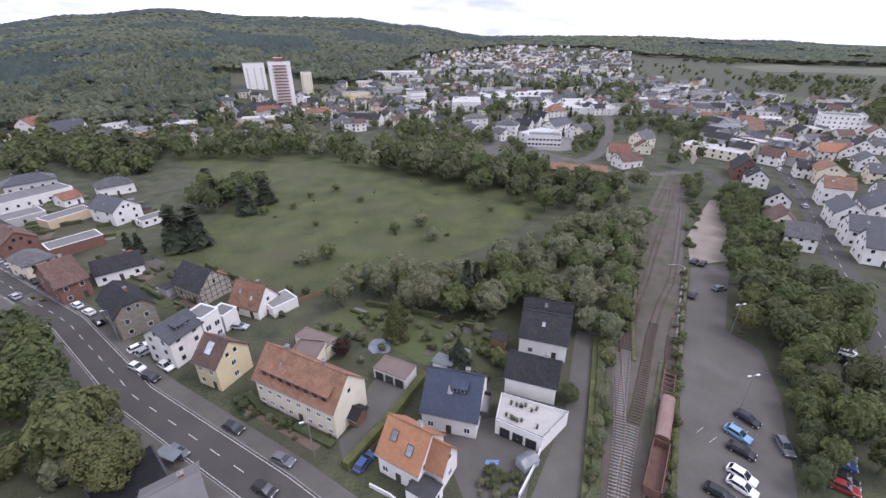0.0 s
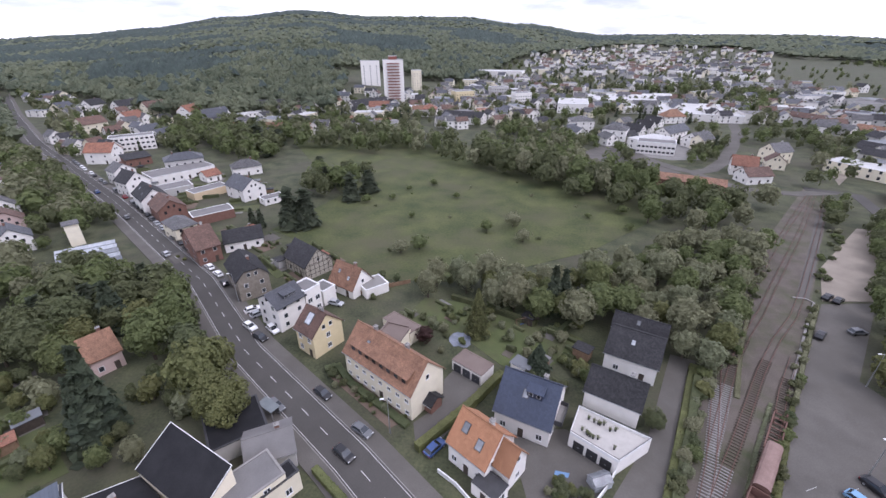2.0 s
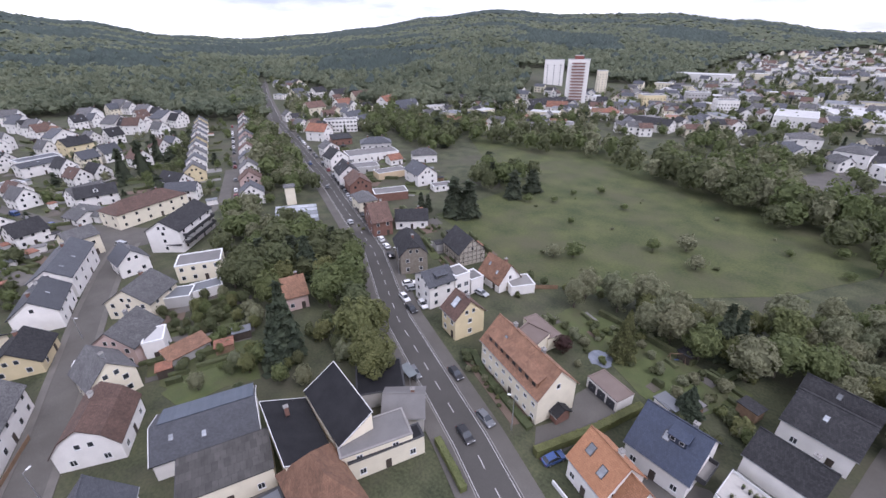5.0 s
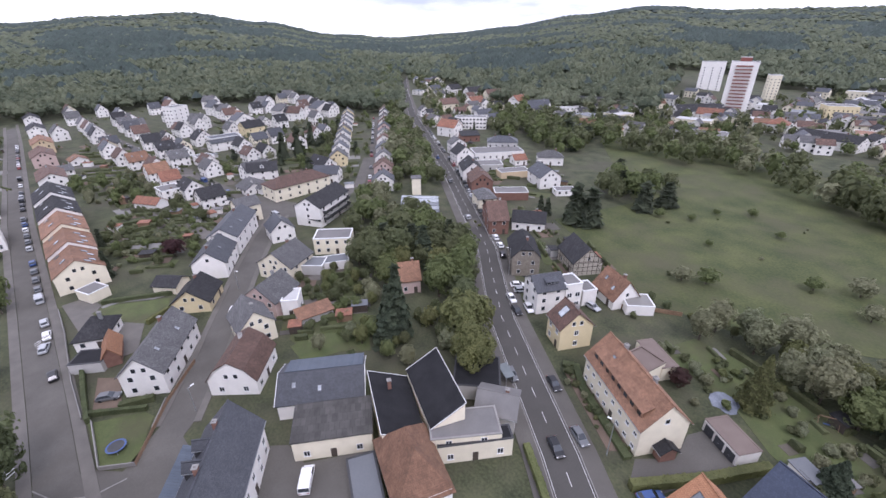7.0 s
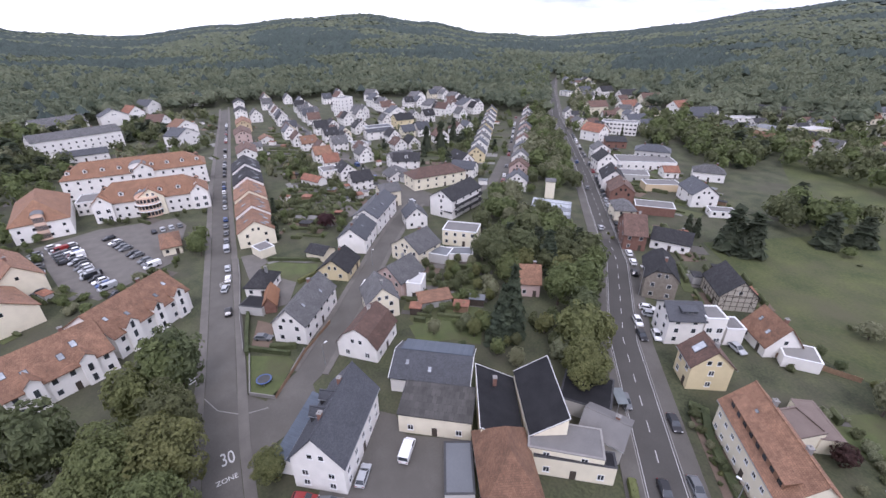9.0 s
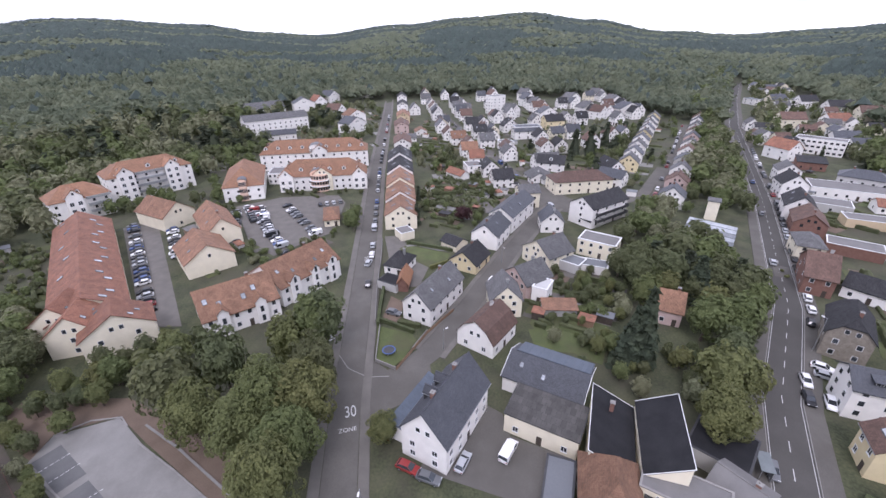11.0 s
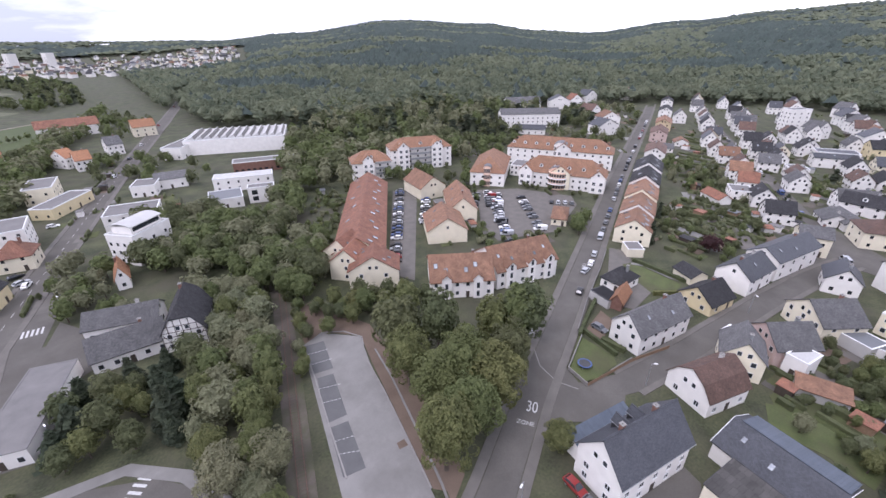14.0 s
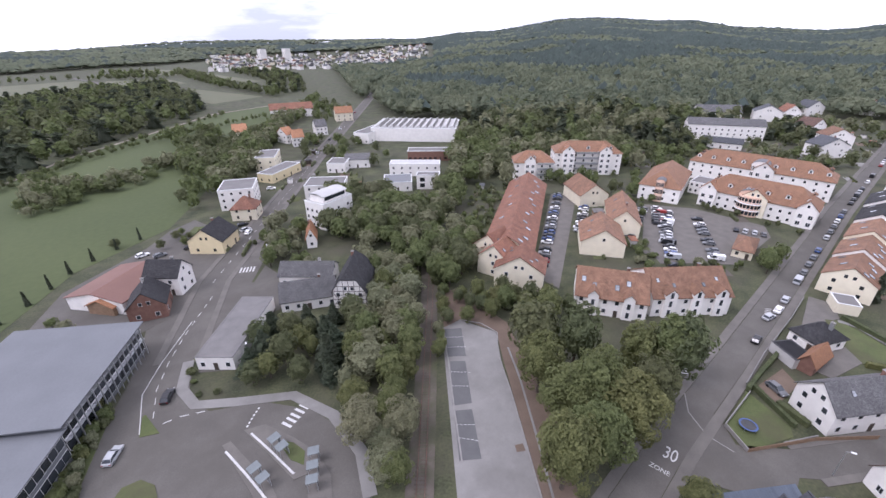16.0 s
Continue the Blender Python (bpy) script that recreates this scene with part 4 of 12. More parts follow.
def car(x, y, deg, colour="grey", van=False, where="parked at the roadside", group="parked cars", z=0.07):
    k = VAN if van else CAR
    if (colour, van) not in CAR_DATA:
        CAR_DATA[colour, van] = (k["body"].mesh("body", PAINTS[colour]), k["top"].mesh("car_roof", PAINTS[colour]))
    body, top = CAR_DATA[colour, van]
    name = colour.replace("_", " ")
    ob = thing("van" if van else "car", x, y, deg, f"{name} {'delivery van' if van else 'passenger car'} {where}", "van" if van else "car", group, z)
    part("body", body, None, ob)
    part("glasshouse", k["glass"], None, ob)
    part("car_roof", top, None, ob)
    if math.hypot(x, y) > 105:
        tagged(part("running_gear", k["wheels"], None, ob), kind="stuff")
        return ob
    for wx in (-1.32, 1.36):
        for wy in (-0.78, 0.78):
            wh = part("wheel", k["wheel"], None, ob, at=pose(wx, wy, 0.32))
            if math.hypot(x, y) < 90:
                part("rim", k["rim"], None, wh)
    if math.hypot(x, y) < 130:
        for s in (-0.62, 0.62):
            part("headlight", k["head"], None, ob, at=pose(2.42 if van else 2.07, s, 0.66))
            part("taillight", k["tail"], None, ob, at=pose(-2.52 if van else -2.15, s, 0.72))
    return ob


def street_lamp(x, y, deg, h=8.0, arms=1):
    ob = thing("street_lamp", x, y, deg, "slim grey steel street lamp with a flat head", "street lamp", "street lamps")
    g = Geo()
    g.tube((0, 0, 0), (0, 0, h), 0.11, 0.05, 8)
    part("pole", g, METAL, ob)
    for s in (1, -1)[:arms]:
        g = Geo()
        g.tube((0, 0, h - 0.05), (s * 0.9, 0, h + 0.08), 0.04, 0.035, 6)
        arm = part("arm", g, METAL, ob)
        g = Geo()
        g.box(s * 0.9 - 0.35, s * 0.9 + 0.35, -0.14, 0.14, h, h + 0.13)
        part("lamp_head", g, TRIM, arm)
    return ob


def fence(line, h, m, label, step=2.0, solid=False):
    """Posts with rails, or a low solid wall, along a line."""
    ob = thing("fence" if not solid else "garden_wall", line[0][0], line[0][1], 0, label, "fence" if not solid else "wall")
    if solid:
        w = part("wall_body", ribbon_geo(line, 0.1, 0.1, -0.1, h), m)
        w.parent = ob
        w.matrix_parent_inverse = ob.matrix_world.inverted()
        return ob
    g = Geo()
    g.box(-0.05, 0.05, -0.05, 0.05, 0, h + 0.1)
    me = g.mesh("post", m)
    for x, y, d in along(line, step):
        p = part("post", me, None, ob)
        p.matrix_world = pose(x, y, 0, 0, 0, d)
    r = part("panel", ribbon_geo(line, 0.03, 0.03, 0.1, h), m)
    r.parent = ob
    r.matrix_parent_inverse = ob.matrix_world.inverted()
    return ob


# ---- woods on the hills ----
def wood_crowns(n, size):
    """Small crowns of unit size for the woods: a rough core with some leafy plates."""
    out = []
    for k in range(8):
        rnd = random.Random(300 + k)
        vs = [Vector(p) * rnd.uniform(0.72, 1.0) for p in ((1, 0, 0), (0, 1, 0), (-1, 0, 0), (0, -1, 0), (0, 0, 1), (0, 0, -1))]
        fs = [(0, 1, 4), (1, 2, 4), (2, 3, 4), (3, 0, 4), (1, 0, 5), (2, 1, 5), (3, 2, 5), (0, 3, 5)]
        pts = []
        for _ in range(n):
            d = Vector((rnd.gauss(0, 1), rnd.gauss(0, 1), rnd.gauss(0.35, 0.8))).normalized()
            pts.append((d * rnd.uniform(0.74, 1.02), d))
        a, b = leaf_cards(pts, rnd, size)
        out.append((vs + a, fs + [tuple(i + 6 for i in f) for f in b]))
    return out


def woods():
    """Crowns in a net that widens with the distance: broadleaf and conifer stands, each one joined mesh."""
    rnd = random.Random(5)
    near, middle, far = wood_crowns(40, 0.27), wood_crowns(8, 0.46), wood_crowns(0, 0.7)
    parts = {"broad": ([], []), "dark": ([], [])}
    r = 330.0
    while r < 2750:
        gap = 9.4 if r < 720 else r * (0.0122 if r < 1300 else 0.0095)
        n = int(radians(270) * r / gap)
        for i in range(n):
            a = -60 + 270 * (i + rnd.random()) / n
            x0 = radians(a)
            rr = r + rnd.uniform(-0.6, 0.6) * gap
            x, y = -rr * math.sin(x0), rr * math.cos(x0)
            if rr < table(WOOD_EDGE, a) + noise.noise(Vector((x, y, 3)) * 0.01) * 40 or clearing(x, y, rr, a) or (rr < 900 and not free_spot(x, y, 2.5)):
                continue
            stand = 1.25 * noise.noise(Vector((a * 0.075, rr * 0.0052, 7.0))) + 0.12 * noise.noise(Vector((x * 0.02, y * 0.02, 2.0)))
            dark = stand > table(DARK_SHARE, a) + 0.9 * max(0, 1 - (rr - table(WOOD_EDGE, a)) / 480)
            dark = dark != (rnd.random() < 0.045)
            h = (17 * rnd.uniform(0.88, 1.12) if dark else 14 * rnd.uniform(0.78, 1.3)) * (1 + 0.16 * noise.noise(Vector((x, y, 0)) * 0.02))
            w = max(3.2 if dark else 5.3, gap * (0.72 if rr < 1300 else 0.86)) * rnd.uniform(0.72, 1.2)
            z = ground_z(x, y)
            vs, fs = parts["dark" if dark else "broad"]
            k = len(vs)
            if dark:
                m = 6
                for j in range(m):
                    q = (j + rnd.uniform(-0.3, 0.3)) * math.tau / m
                    b = w * rnd.uniform(0.8, 1.25)
                    vs.append((x + b * math.cos(q), y + b * math.sin(q), z + h * rnd.uniform(0.45, 0.66)))
                vs.append((x + rnd.uniform(-0.6, 0.6), y + rnd.uniform(-0.6, 0.6), z + h))
                fs += [(k + j, k + (j + 1) % m, k + m) for j in range(m)]
            else:
                v, f = rnd.choice(near if rr < 700 else middle if rr < 1300 else far)
                q = rnd.random() * 6.28
                c, s = math.cos(q), math.sin(q)
                vs += [(x + w * (p.x * c - p.y * s), y + w * (p.x * s + p.y * c), z + h * 0.62 + h * 0.40 * p.z) for p in v]
                fs += [tuple(e + k for e in t) for t in f]
        r += gap * 0.9
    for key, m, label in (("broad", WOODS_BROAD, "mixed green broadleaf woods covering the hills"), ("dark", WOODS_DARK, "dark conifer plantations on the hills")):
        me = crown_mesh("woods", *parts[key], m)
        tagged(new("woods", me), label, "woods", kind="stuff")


WOOD_EDGE = [(-60, 1150), (-40, 1350), (-25, 1500), (-18, 1900), (-8, 1900), (2, 1300), (10, 700), (18, 690), (25, 690), (27.5, 430), (36, 440), (46, 450), (49.5, 560), (53, 720), (57.2, 800), (58.2, 395), (60, 405), (66, 440), (72, 545), (90, 550), (104, 520), (112, 470), (122, 420), (132, 400), (142, 400), (152, 430), (156, 560), (159, 1150), (166, 2060), (172, 1800), (178, 1560), (190, 1400), (215, 1200)]
DARK_SHARE = [(-60, 0.25), (10, 0.18), (25, 0.05), (45, 0.1), (60, 0.0), (75, 0.16), (95, -0.02), (115, -0.15), (140, -0.1), (160, 0.1), (215, 0.2)]


def clearing(x, y, r, a):
    """Fields and the far town in the woods."""
    glebe = math.hypot(x + 270, y - 660) < 70
    far_town = 146 < a < 172 and 1150 < r < 2060
    glade = a > 156 and r > 2060 and noise.noise(Vector((x, y, 0)) * 0.0045) > 0.28
    return glebe or far_town or glade or (a < -22 and noise.noise(Vector((x, y, 9)) * 0.004) > 0.38)




def terrace(x0, y0, x1, y1, n, deg, L, W, he, hr, walls, roofs, label, **more):
    """A row of like houses with their middles on a line."""
    rnd = random.Random(int(x0 * 7 + y1))
    for i in range(n):
        f = i / max(1, n - 1)
        x, y = x0 + (x1 - x0) * f, y0 + (y1 - y0) * f
        kw = dict(near=math.hypot(x, y) < 95, chimneys=1, cols=2, gcols=2, skylights=i % 3, group=label)
        kw.update(more)
        lift = rnd.uniform(-0.25, 0.25)
        house(x, y, deg, L, W, round(he + lift, 2), round(hr + lift, 2), walls[i % len(walls)], roofs[i % len(roofs)], label, **kw)


FAR = {}


def far_house(x, y, z, deg, L, W, he, rise, wall, roof, windows):
    """A house of the far town, poured into joined meshes of walls, roofs and windows."""
    m = pose(x, y, z - 2, 0, 0, deg)
    def add(key, mats, pts):
        FAR.setdefault((key, mats.name), (Geo(), mats))[0].poly([m @ Vector((p[0], p[1], p[2] + 2)) for p in pts])
    a, b = L / 2, W / 2
    for s in (1, -1):
        add("far_walls", wall, [(-a * s, -b * s, -2), (a * s, -b * s, -2), (a * s, -b * s, he), (-a * s, -b * s, he)])
        add("far_walls", wall, [(a * s, -b * s, -2), (a * s, b * s, -2), (a * s, b * s, he), (a * s, 0, he + rise), (a * s, -b * s, he)])
        o = 0.5
        if rise:
            add("far_roofs", roof, [(-(a + o) * s, -(b + o) * s, he - o * rise / b + 0.1), ((a + o) * s, -(b + o) * s, he - o * rise / b + 0.1), ((a + o) * s, 0, he + rise + 0.1), (-(a + o) * s, 0, he + rise + 0.1)])
        elif s > 0:
            add("far_roofs", roof, [(-a - 0.2, -b - 0.2, he + 0.05), (a + 0.2, -b - 0.2, he + 0.05), (a + 0.2, b + 0.2, he + 0.05), (-a - 0.2, b + 0.2, he + 0.05)])
        if windows:
            for zz in (1.0, 3.8):
                for i in range(max(2, int(L / 4))):
                    px = -a + L * (i + 0.5) / max(2, int(L / 4))
                    add("far_windows", GLASS, [((px - 0.6) * s, -(b + 0.04) * s, zz), ((px + 0.6) * s, -(b + 0.04) * s, zz), ((px + 0.6) * s, -(b + 0.04) * s, zz + 1.4), ((px - 0.6) * s, -(b + 0.04) * s, zz + 1.4)])
                for py in (-W / 4, W / 4):
                    add("far_windows", GLASS, [((a + 0.04) * s, (py - 0.6) * s, zz), ((a + 0.04) * s, (py + 0.6) * s, zz), ((a + 0.04) * s, (py + 0.6) * s, zz + 1.4), ((a + 0.04) * s, (py - 0.6) * s, zz + 1.4)])


def town(a0, a1, r0, r1, n, seed, walls, roofs, label="small white house of the distant town", tree_share=0.45):
    """Houses of the far town over a sector of the plain, thinning into the distance, with trees between."""
    rnd = random.Random(seed)
    for i in range(n):
        a = radians(rnd.uniform(a0, a1))
        r = 1 / rnd.uniform(1 / r1, 1 / r0)
        x, y = -r * math.sin(a), r * math.cos(a)
        z = ground_z(x, y)
        k = min(1.25, max(1.0, (r / 500) ** 0.3))
        deg = rnd.choice((0, 90)) + 25 * noise.noise(Vector((x, y, 1)) * 0.004) * 3
        if rnd.random() < 0.16:
            L, W, he = rnd.uniform(16, 34), rnd.uniform(11, 18), rnd.uniform(5, 8) * k
            far_house(x, y, z, deg, L, W, he, 0, rnd.choice(walls), rnd.choice((FELT_GREY, SHEET_WHITE, SHEET)), r < 800)
        else:
            he = rnd.uniform(4.6, 6.6) * k
            far_house(x, y, z, deg, rnd.uniform(8.5, 12) * k, rnd.uniform(7.5, 9) * k, he, rnd.uniform(2.6, 3.6) * k, rnd.choice(walls), rnd.choice(roofs), r < 800)
    for i in range(int(n * tree_share * 2)):
        a = radians(rnd.uniform(a0, a1))
        r = 1 / rnd.uniform(1 / r1, 1 / r0)
        tree(-r * math.sin(a), r * math.cos(a), rnd.uniform(5, 9.5) * min(1.15, max(1.0, (r / 500) ** 0.3)), None, rnd.choice(("green", "dark", "dark", "pale", "fir")), "trees of the town")


def drape(name, a0, a1, r0, r1, m, label, lift=0.6, skew=0.0):
    """A field laid over the rising ground, over a sector."""
    g = Geo()
    n, k = 14, 10
    def at(i, j):
        a, r = radians(a0 + (a1 - a0) * i / n), (r0 + skew * i / n) + (r1 - r0) * j / k
        x, y = -r * math.sin(a), r * math.cos(a)
        return (x, y, ground_z(x, y) + lift)
    for i in range(n):
        for j in range(k):
            g.poly([at(i, j), at(i, j + 1), at(i + 1, j + 1), at(i + 1, j)])
    tagged(part(name, g, m), label, "field", kind="structure")


def parked(line, offset, step, seed, turn=0, fill=0.8, lo=0.0, hi=1e9, where="parked at the roadside", lane=0.07):
    """Cars parked along a line, with gaps."""
    rnd = random.Random(seed)
    for x, y, d in along(line, step):
        n = (-math.sin(radians(d)), math.cos(radians(d)))
        if rnd.random() < fill and lo < math.hypot(x, y) < hi:
            car(x + n[0] * offset + rnd.uniform(-0.15, 0.15), y + n[1] * offset, d + turn + rnd.uniform(-2, 2), rnd.choice(("grey", "black", "silver", "white", "white", "black", "blue", "red", "grey", "black", "silver", "grey", "white", "black")), rnd.random() < 0.06, where, z=lane)


def plots(outline, n, deg, seed, lo=3.0, hi=9.0):
    """Small lawns, beds and paved plots of back gardens, poured together."""
    rnd = random.Random(seed)
    xs, ys = [p[0] for p in outline], [p[1] for p in outline]
    done = 0
    while done < n:
        x, y = rnd.uniform(min(xs), max(xs)), rnd.uniform(min(ys), max(ys))
        inside = within(x, y, outline)
        done += 1
        if not inside or any(within(x, y, q) for q in CAR_PARKS):
            continue
        mt = rnd.choice((LAWN, LAWN, MEADOW, PAVING, SOIL, ASPHALT_OLD, GRAVEL, CONCRETE))
        g = FAR.setdefault(("garden_plots", mt.name), (Geo(), mt))[0]
        m = pose(x, y, 0, 0, 0, deg + rnd.uniform(-4, 4))
        a, b, h = rnd.uniform(lo, hi) / 2, rnd.uniform(lo * 0.6, hi * 0.6) / 2, rnd.uniform(0.045, 0.11)
        q = [m @ Vector(p) for p in ((-a, -b, h), (a, -b, h), (a, b, h), (-a, b, h))]
        g.slab([tuple(p) for p in q], 0.3)
        if rnd.random() < 0.7:
            hg = FAR.setdefault(("garden_hedges", LEAF_DARK.name), (Geo(), LEAF_DARK))[0]
            side, hh, steps = rnd.choice((-1, 1)), rnd.uniform(0.8, 1.8), max(2, int(a * 1.6))
            rows = []
            for k in range(steps + 1):
                px = -a + 2 * a * k / steps
                rows.append([tuple(m @ Vector((px + rnd.uniform(-0.15, 0.15), side * b + q * rnd.uniform(0.35, 0.6), z))) for q, z in ((-1, 0), (-0.9, hh * rnd.uniform(0.7, 0.95)), (0, hh * rnd.uniform(0.9, 1.15)), (0.9, hh * rnd.uniform(0.7, 0.95)), (1, 0))])
            for r0, r1 in zip(rows, rows[1:]):
                for k in range(4):
                    hg.poly([r0[k], r1[k], r1[k + 1], r0[k + 1]])
            hg.poly(rows[0])
            hg.poly(rows[-1][::-1])
        for _ in range(rnd.choice((0, 1, 2))):
            q = rnd.choice(KINDS["bush", 2])[1]
            f = rnd.uniform(0.35, 0.9)
            p = m @ Vector((rnd.uniform(-a, a), rnd.uniform(-b, b), 0))
            pour("garden_shrubs", q, pose(p.x, p.y, 0, 0, 0, rnd.uniform(0, 360)) @ Matrix.Diagonal((f, f, f * rnd.uniform(0.7, 1.3), 1)))
        if rnd.random() < 0.16:
            w, d, e = rnd.uniform(1.2, 2.2), rnd.uniform(1.0, 1.6), rnd.uniform(2.0, 2.6)
            for mt2, z0, z1, o in ((rnd.choice((WOOD, TIMBER, GREY, WHITE)), 0, e, 0), (rnd.choice((FELT_GREY, TILE_RED, TILE_DARK, SHEET)), e, e + 0.15, 0.25)):
                gg = FAR.setdefault(("garden_sheds", mt2.name), (Geo(), mt2))[0]
                bx = Geo()
                bx.box(-w - o, w + o, -d - o, d + o, z0, z1)
                for f in bx.f:
                    gg.poly([tuple(m @ Vector(bx.v[i])) for i in f])


FAR_LABELS = {"far_walls": ("rendered walls of the distant town", "houses"), "far_roofs": ("tiled roofs of the distant town", "roofs"), "far_windows": ("dark windows of the distant town", "windows"),
              "garden_plots": ("lawns, beds and paved plots of back gardens", "gardens"), "garden_hedges": ("clipped and overgrown hedges between the back gardens", "hedges"), "garden_shrubs": ("small green shrubs of the back gardens", "shrubs"), "garden_sheds": ("small sheds in the back gardens", "sheds"),
              "distant_trees": ("crowns of trees in belts and gardens further off", "trees"), "distant_trunks": ("trunks of trees in belts and gardens further off", "trees")}


def finish_far():
    for (name, _), (g, m) in FAR.items():
        ob = part(name, g, m)
        tagged(ob, *FAR_LABELS[name], kind="stuff")
    empty_pools(FAR_LABELS)


# ---- railway, yard and street furniture ----
def rail_track(line, label, sleeper=KERB, reach=120.0, lift=0.0):
    """Two rails on single sleepers."""
    ob = thing("railway_track", line[0][0], line[0][1], 0, label, "railway track", "railway tracks", kind="structure")
    g = Geo()
    g.box(-0.13, 0.13, -1.1, 1.1, 0.10, 0.21)
    me = g.mesh("sleeper", sleeper)
    n = 0
    for x, y, d in along(line, 0.66 if sleeper is not BARK else 0.78):
        if math.hypot(x, y) < reach and n < 290:
            n += 1
            s = part("sleeper", me, None, ob)
            s.matrix_world = pose(x, y, lift, 0, 0, d)
    for s in (0.7175, -0.7175):
        r = part("rail", ribbon_geo(line, s + 0.05, 0.05 - s, 0.2, 0.36 + lift), RUST)
        r.parent = ob
        r.matrix_parent_inverse = ob.matrix_world.inverted()


def wagon(x, y, deg, sort):
    """Old goods wagon: a covered one, an open one, or a bare underframe."""
    words = {"covered": "rusty covered goods wagon with a rounded roof", "open": "rusty open goods wagon with an empty body", "frame": "bare rusty wagon underframe without a body"}
    ob = thing("goods_wagon", x, y, deg, words[sort], "railway wagon", "goods wagons", 0.3)
    g = Geo()
    for s in (-1.05, 1.05):
        g.box(-5.2, 5.2, s - 0.1, s + 0.1, 0.75, 1.0)
    for k in range(8):
        g.box(-5.2 + k * 1.46, -5.05 + k * 1.46, -1.05, 1.05, 0.78, 0.95)
    part("underframe", g, RUST, ob)
    for wx in (-3.6, 3.6):
        for wy in (-0.72, 0.72):
            w = Geo()
            w.tube((wx, wy - 0.06, 0.5), (wx, wy + 0.06, 0.5), 0.47, 0.47, 14)
            part("wheel", w, RUST, ob)
    for s in (-1, 1):
        for wy in (-0.85, 0.85):
            w = Geo()
            w.tube((s * 5.2, wy, 0.95), (s * 5.75, wy, 0.95), 0.09, 0.2, 8)
            part("buffer", w, RUST, ob)
    if sort == "covered":
        prof = [(-1.15, 1.0), (1.15, 1.0), (1.15, 2.7), (0.85, 3.05), (0.35, 3.2), (-0.35, 3.2), (-0.85, 3.05), (-1.15, 2.7)]
        part("body", gable_walls(10.2, 2.3, 0, 0, prof), RUST, ob)
        g = Geo()
        top = prof[2:]
        for (a, az), (b, bz) in zip(top, top[1:]):
            g.slab([(-5.25, a, az + 0.06), (-5.25, b, bz + 0.06), (5.25, b, bz + 0.06), (5.25, a, az + 0.06)], 0.05)
        part("wagon_roof", g, WAGON_ROOF, ob)
        for s in (-1, 1):
            g = Geo()
            g.box(-1.1, 1.1, s * 1.18 - 0.04, s * 1.18 + 0.04, 1.05, 2.6)
            part("sliding_door", g, RUST, ob)
    elif sort == "open":
        g = Geo()
        for q in ((-5.1, 5.1, -1.15, -1.3), (-5.1, 5.1, 1.3, 1.15), (-5.1, -5.0, -1.3, 1.3), (5.0, 5.1, -1.3, 1.3)):
            g.box(*q, 1.0, 2.6)
        g.box(-5.0, 5.0, -1.3, 1.3, 1.0, 1.08)
        part("body", g, RUST, ob)
        for k in range(7):
            for s in (-1.43, 1.43):
                g = Geo()
                g.box(-4.9 + k * 1.63, -4.78 + k * 1.63, s - 0.05, s + 0.05, 1.0, 2.6)
                part("stanchion", g, RUST, ob)
    return ob


WAGON_ROOF = mat("faded_red_roof_paint", (0.17, 0.108, 0.090), (0.27, 0.185, 0.158), 0.8, 0.8, 6.0, 0.2)


def road_words(text, x, y, deg, size, stretch, label):
    """Painted letters on the road."""
    cu = bpy.data.curves.new("lettering", "FONT")
    cu.body, cu.size, cu.align_x, cu.align_y, cu.extrude = text, size, "CENTER", "CENTER", 0.004
    tmp = bpy.data.objects.new("tmp", cu)
    scene.collection.objects.link(tmp)
    me = bpy.data.meshes.new_from_object(tmp.evaluated_get(bpy.context.evaluated_depsgraph_get()))
    bpy.data.objects.remove(tmp)
    me.materials.clear()
    me.materials.append(PAINT)
    ob = new("road_lettering", me)
    ob.matrix_world = pose(x, y, 0.075, 0, 0, deg) @ Matrix.Diagonal((1, stretch, 1, 1))
    tagged(ob, label, "road marking", kind="structure")


def bars(x, y, deg, n, length, width, gap, label, z=0.075, slant=0.0):
    """Painted bars side by side."""
    base = thing("road_marking", x, y, deg, label, "road marking", kind="structure")
    g = Geo()
    g.box(-length / 2, length / 2, -width / 2, width / 2, 0, 0.006)
    me = g.mesh("bar", PAINT)
    for i in range(n):
        part("bar", me, None, base, at=pose(0, (i - (n - 1) / 2) * gap, z, 0, 0, slant))


def shelter(x, y, deg, L=3.0):
    """Bus shelter with a pale curved roof on posts."""
    ob = thing("bus_shelter", x, y, deg, "small bus shelter with a pale blue-grey roof", "bus shelter", "bus shelters")
    g = Geo()
    g.slab([(-L / 2, -1.0, 2.6), (L / 2, -1.0, 2.6), (L / 2, 1.0, 2.75), (-L / 2, 1.0, 2.75)], 0.12)
    part("shelter_roof", g, SHELTER, ob)
    for px in (-L / 2 + 0.2, L / 2 - 0.2):
        for py in (-0.8, 0.8):
            g = Geo()
            g.tube((px, py, 0.05), (px, py, 2.6), 0.05, 0.05, 6)
            part("post", g, METAL, ob)
    g = Geo()
    g.box(-L / 2 + 0.2, L / 2 - 0.2, 0.78, 0.82, 0.3, 2.2)
    part("rear_pane", g, GLASS_PALE, ob)


SHELTER = mat("shelter_roof_sheet", (0.115, 0.135, 0.138), (0.185, 0.205, 0.208), 0.4, 1.0, 5.0, 0.05)


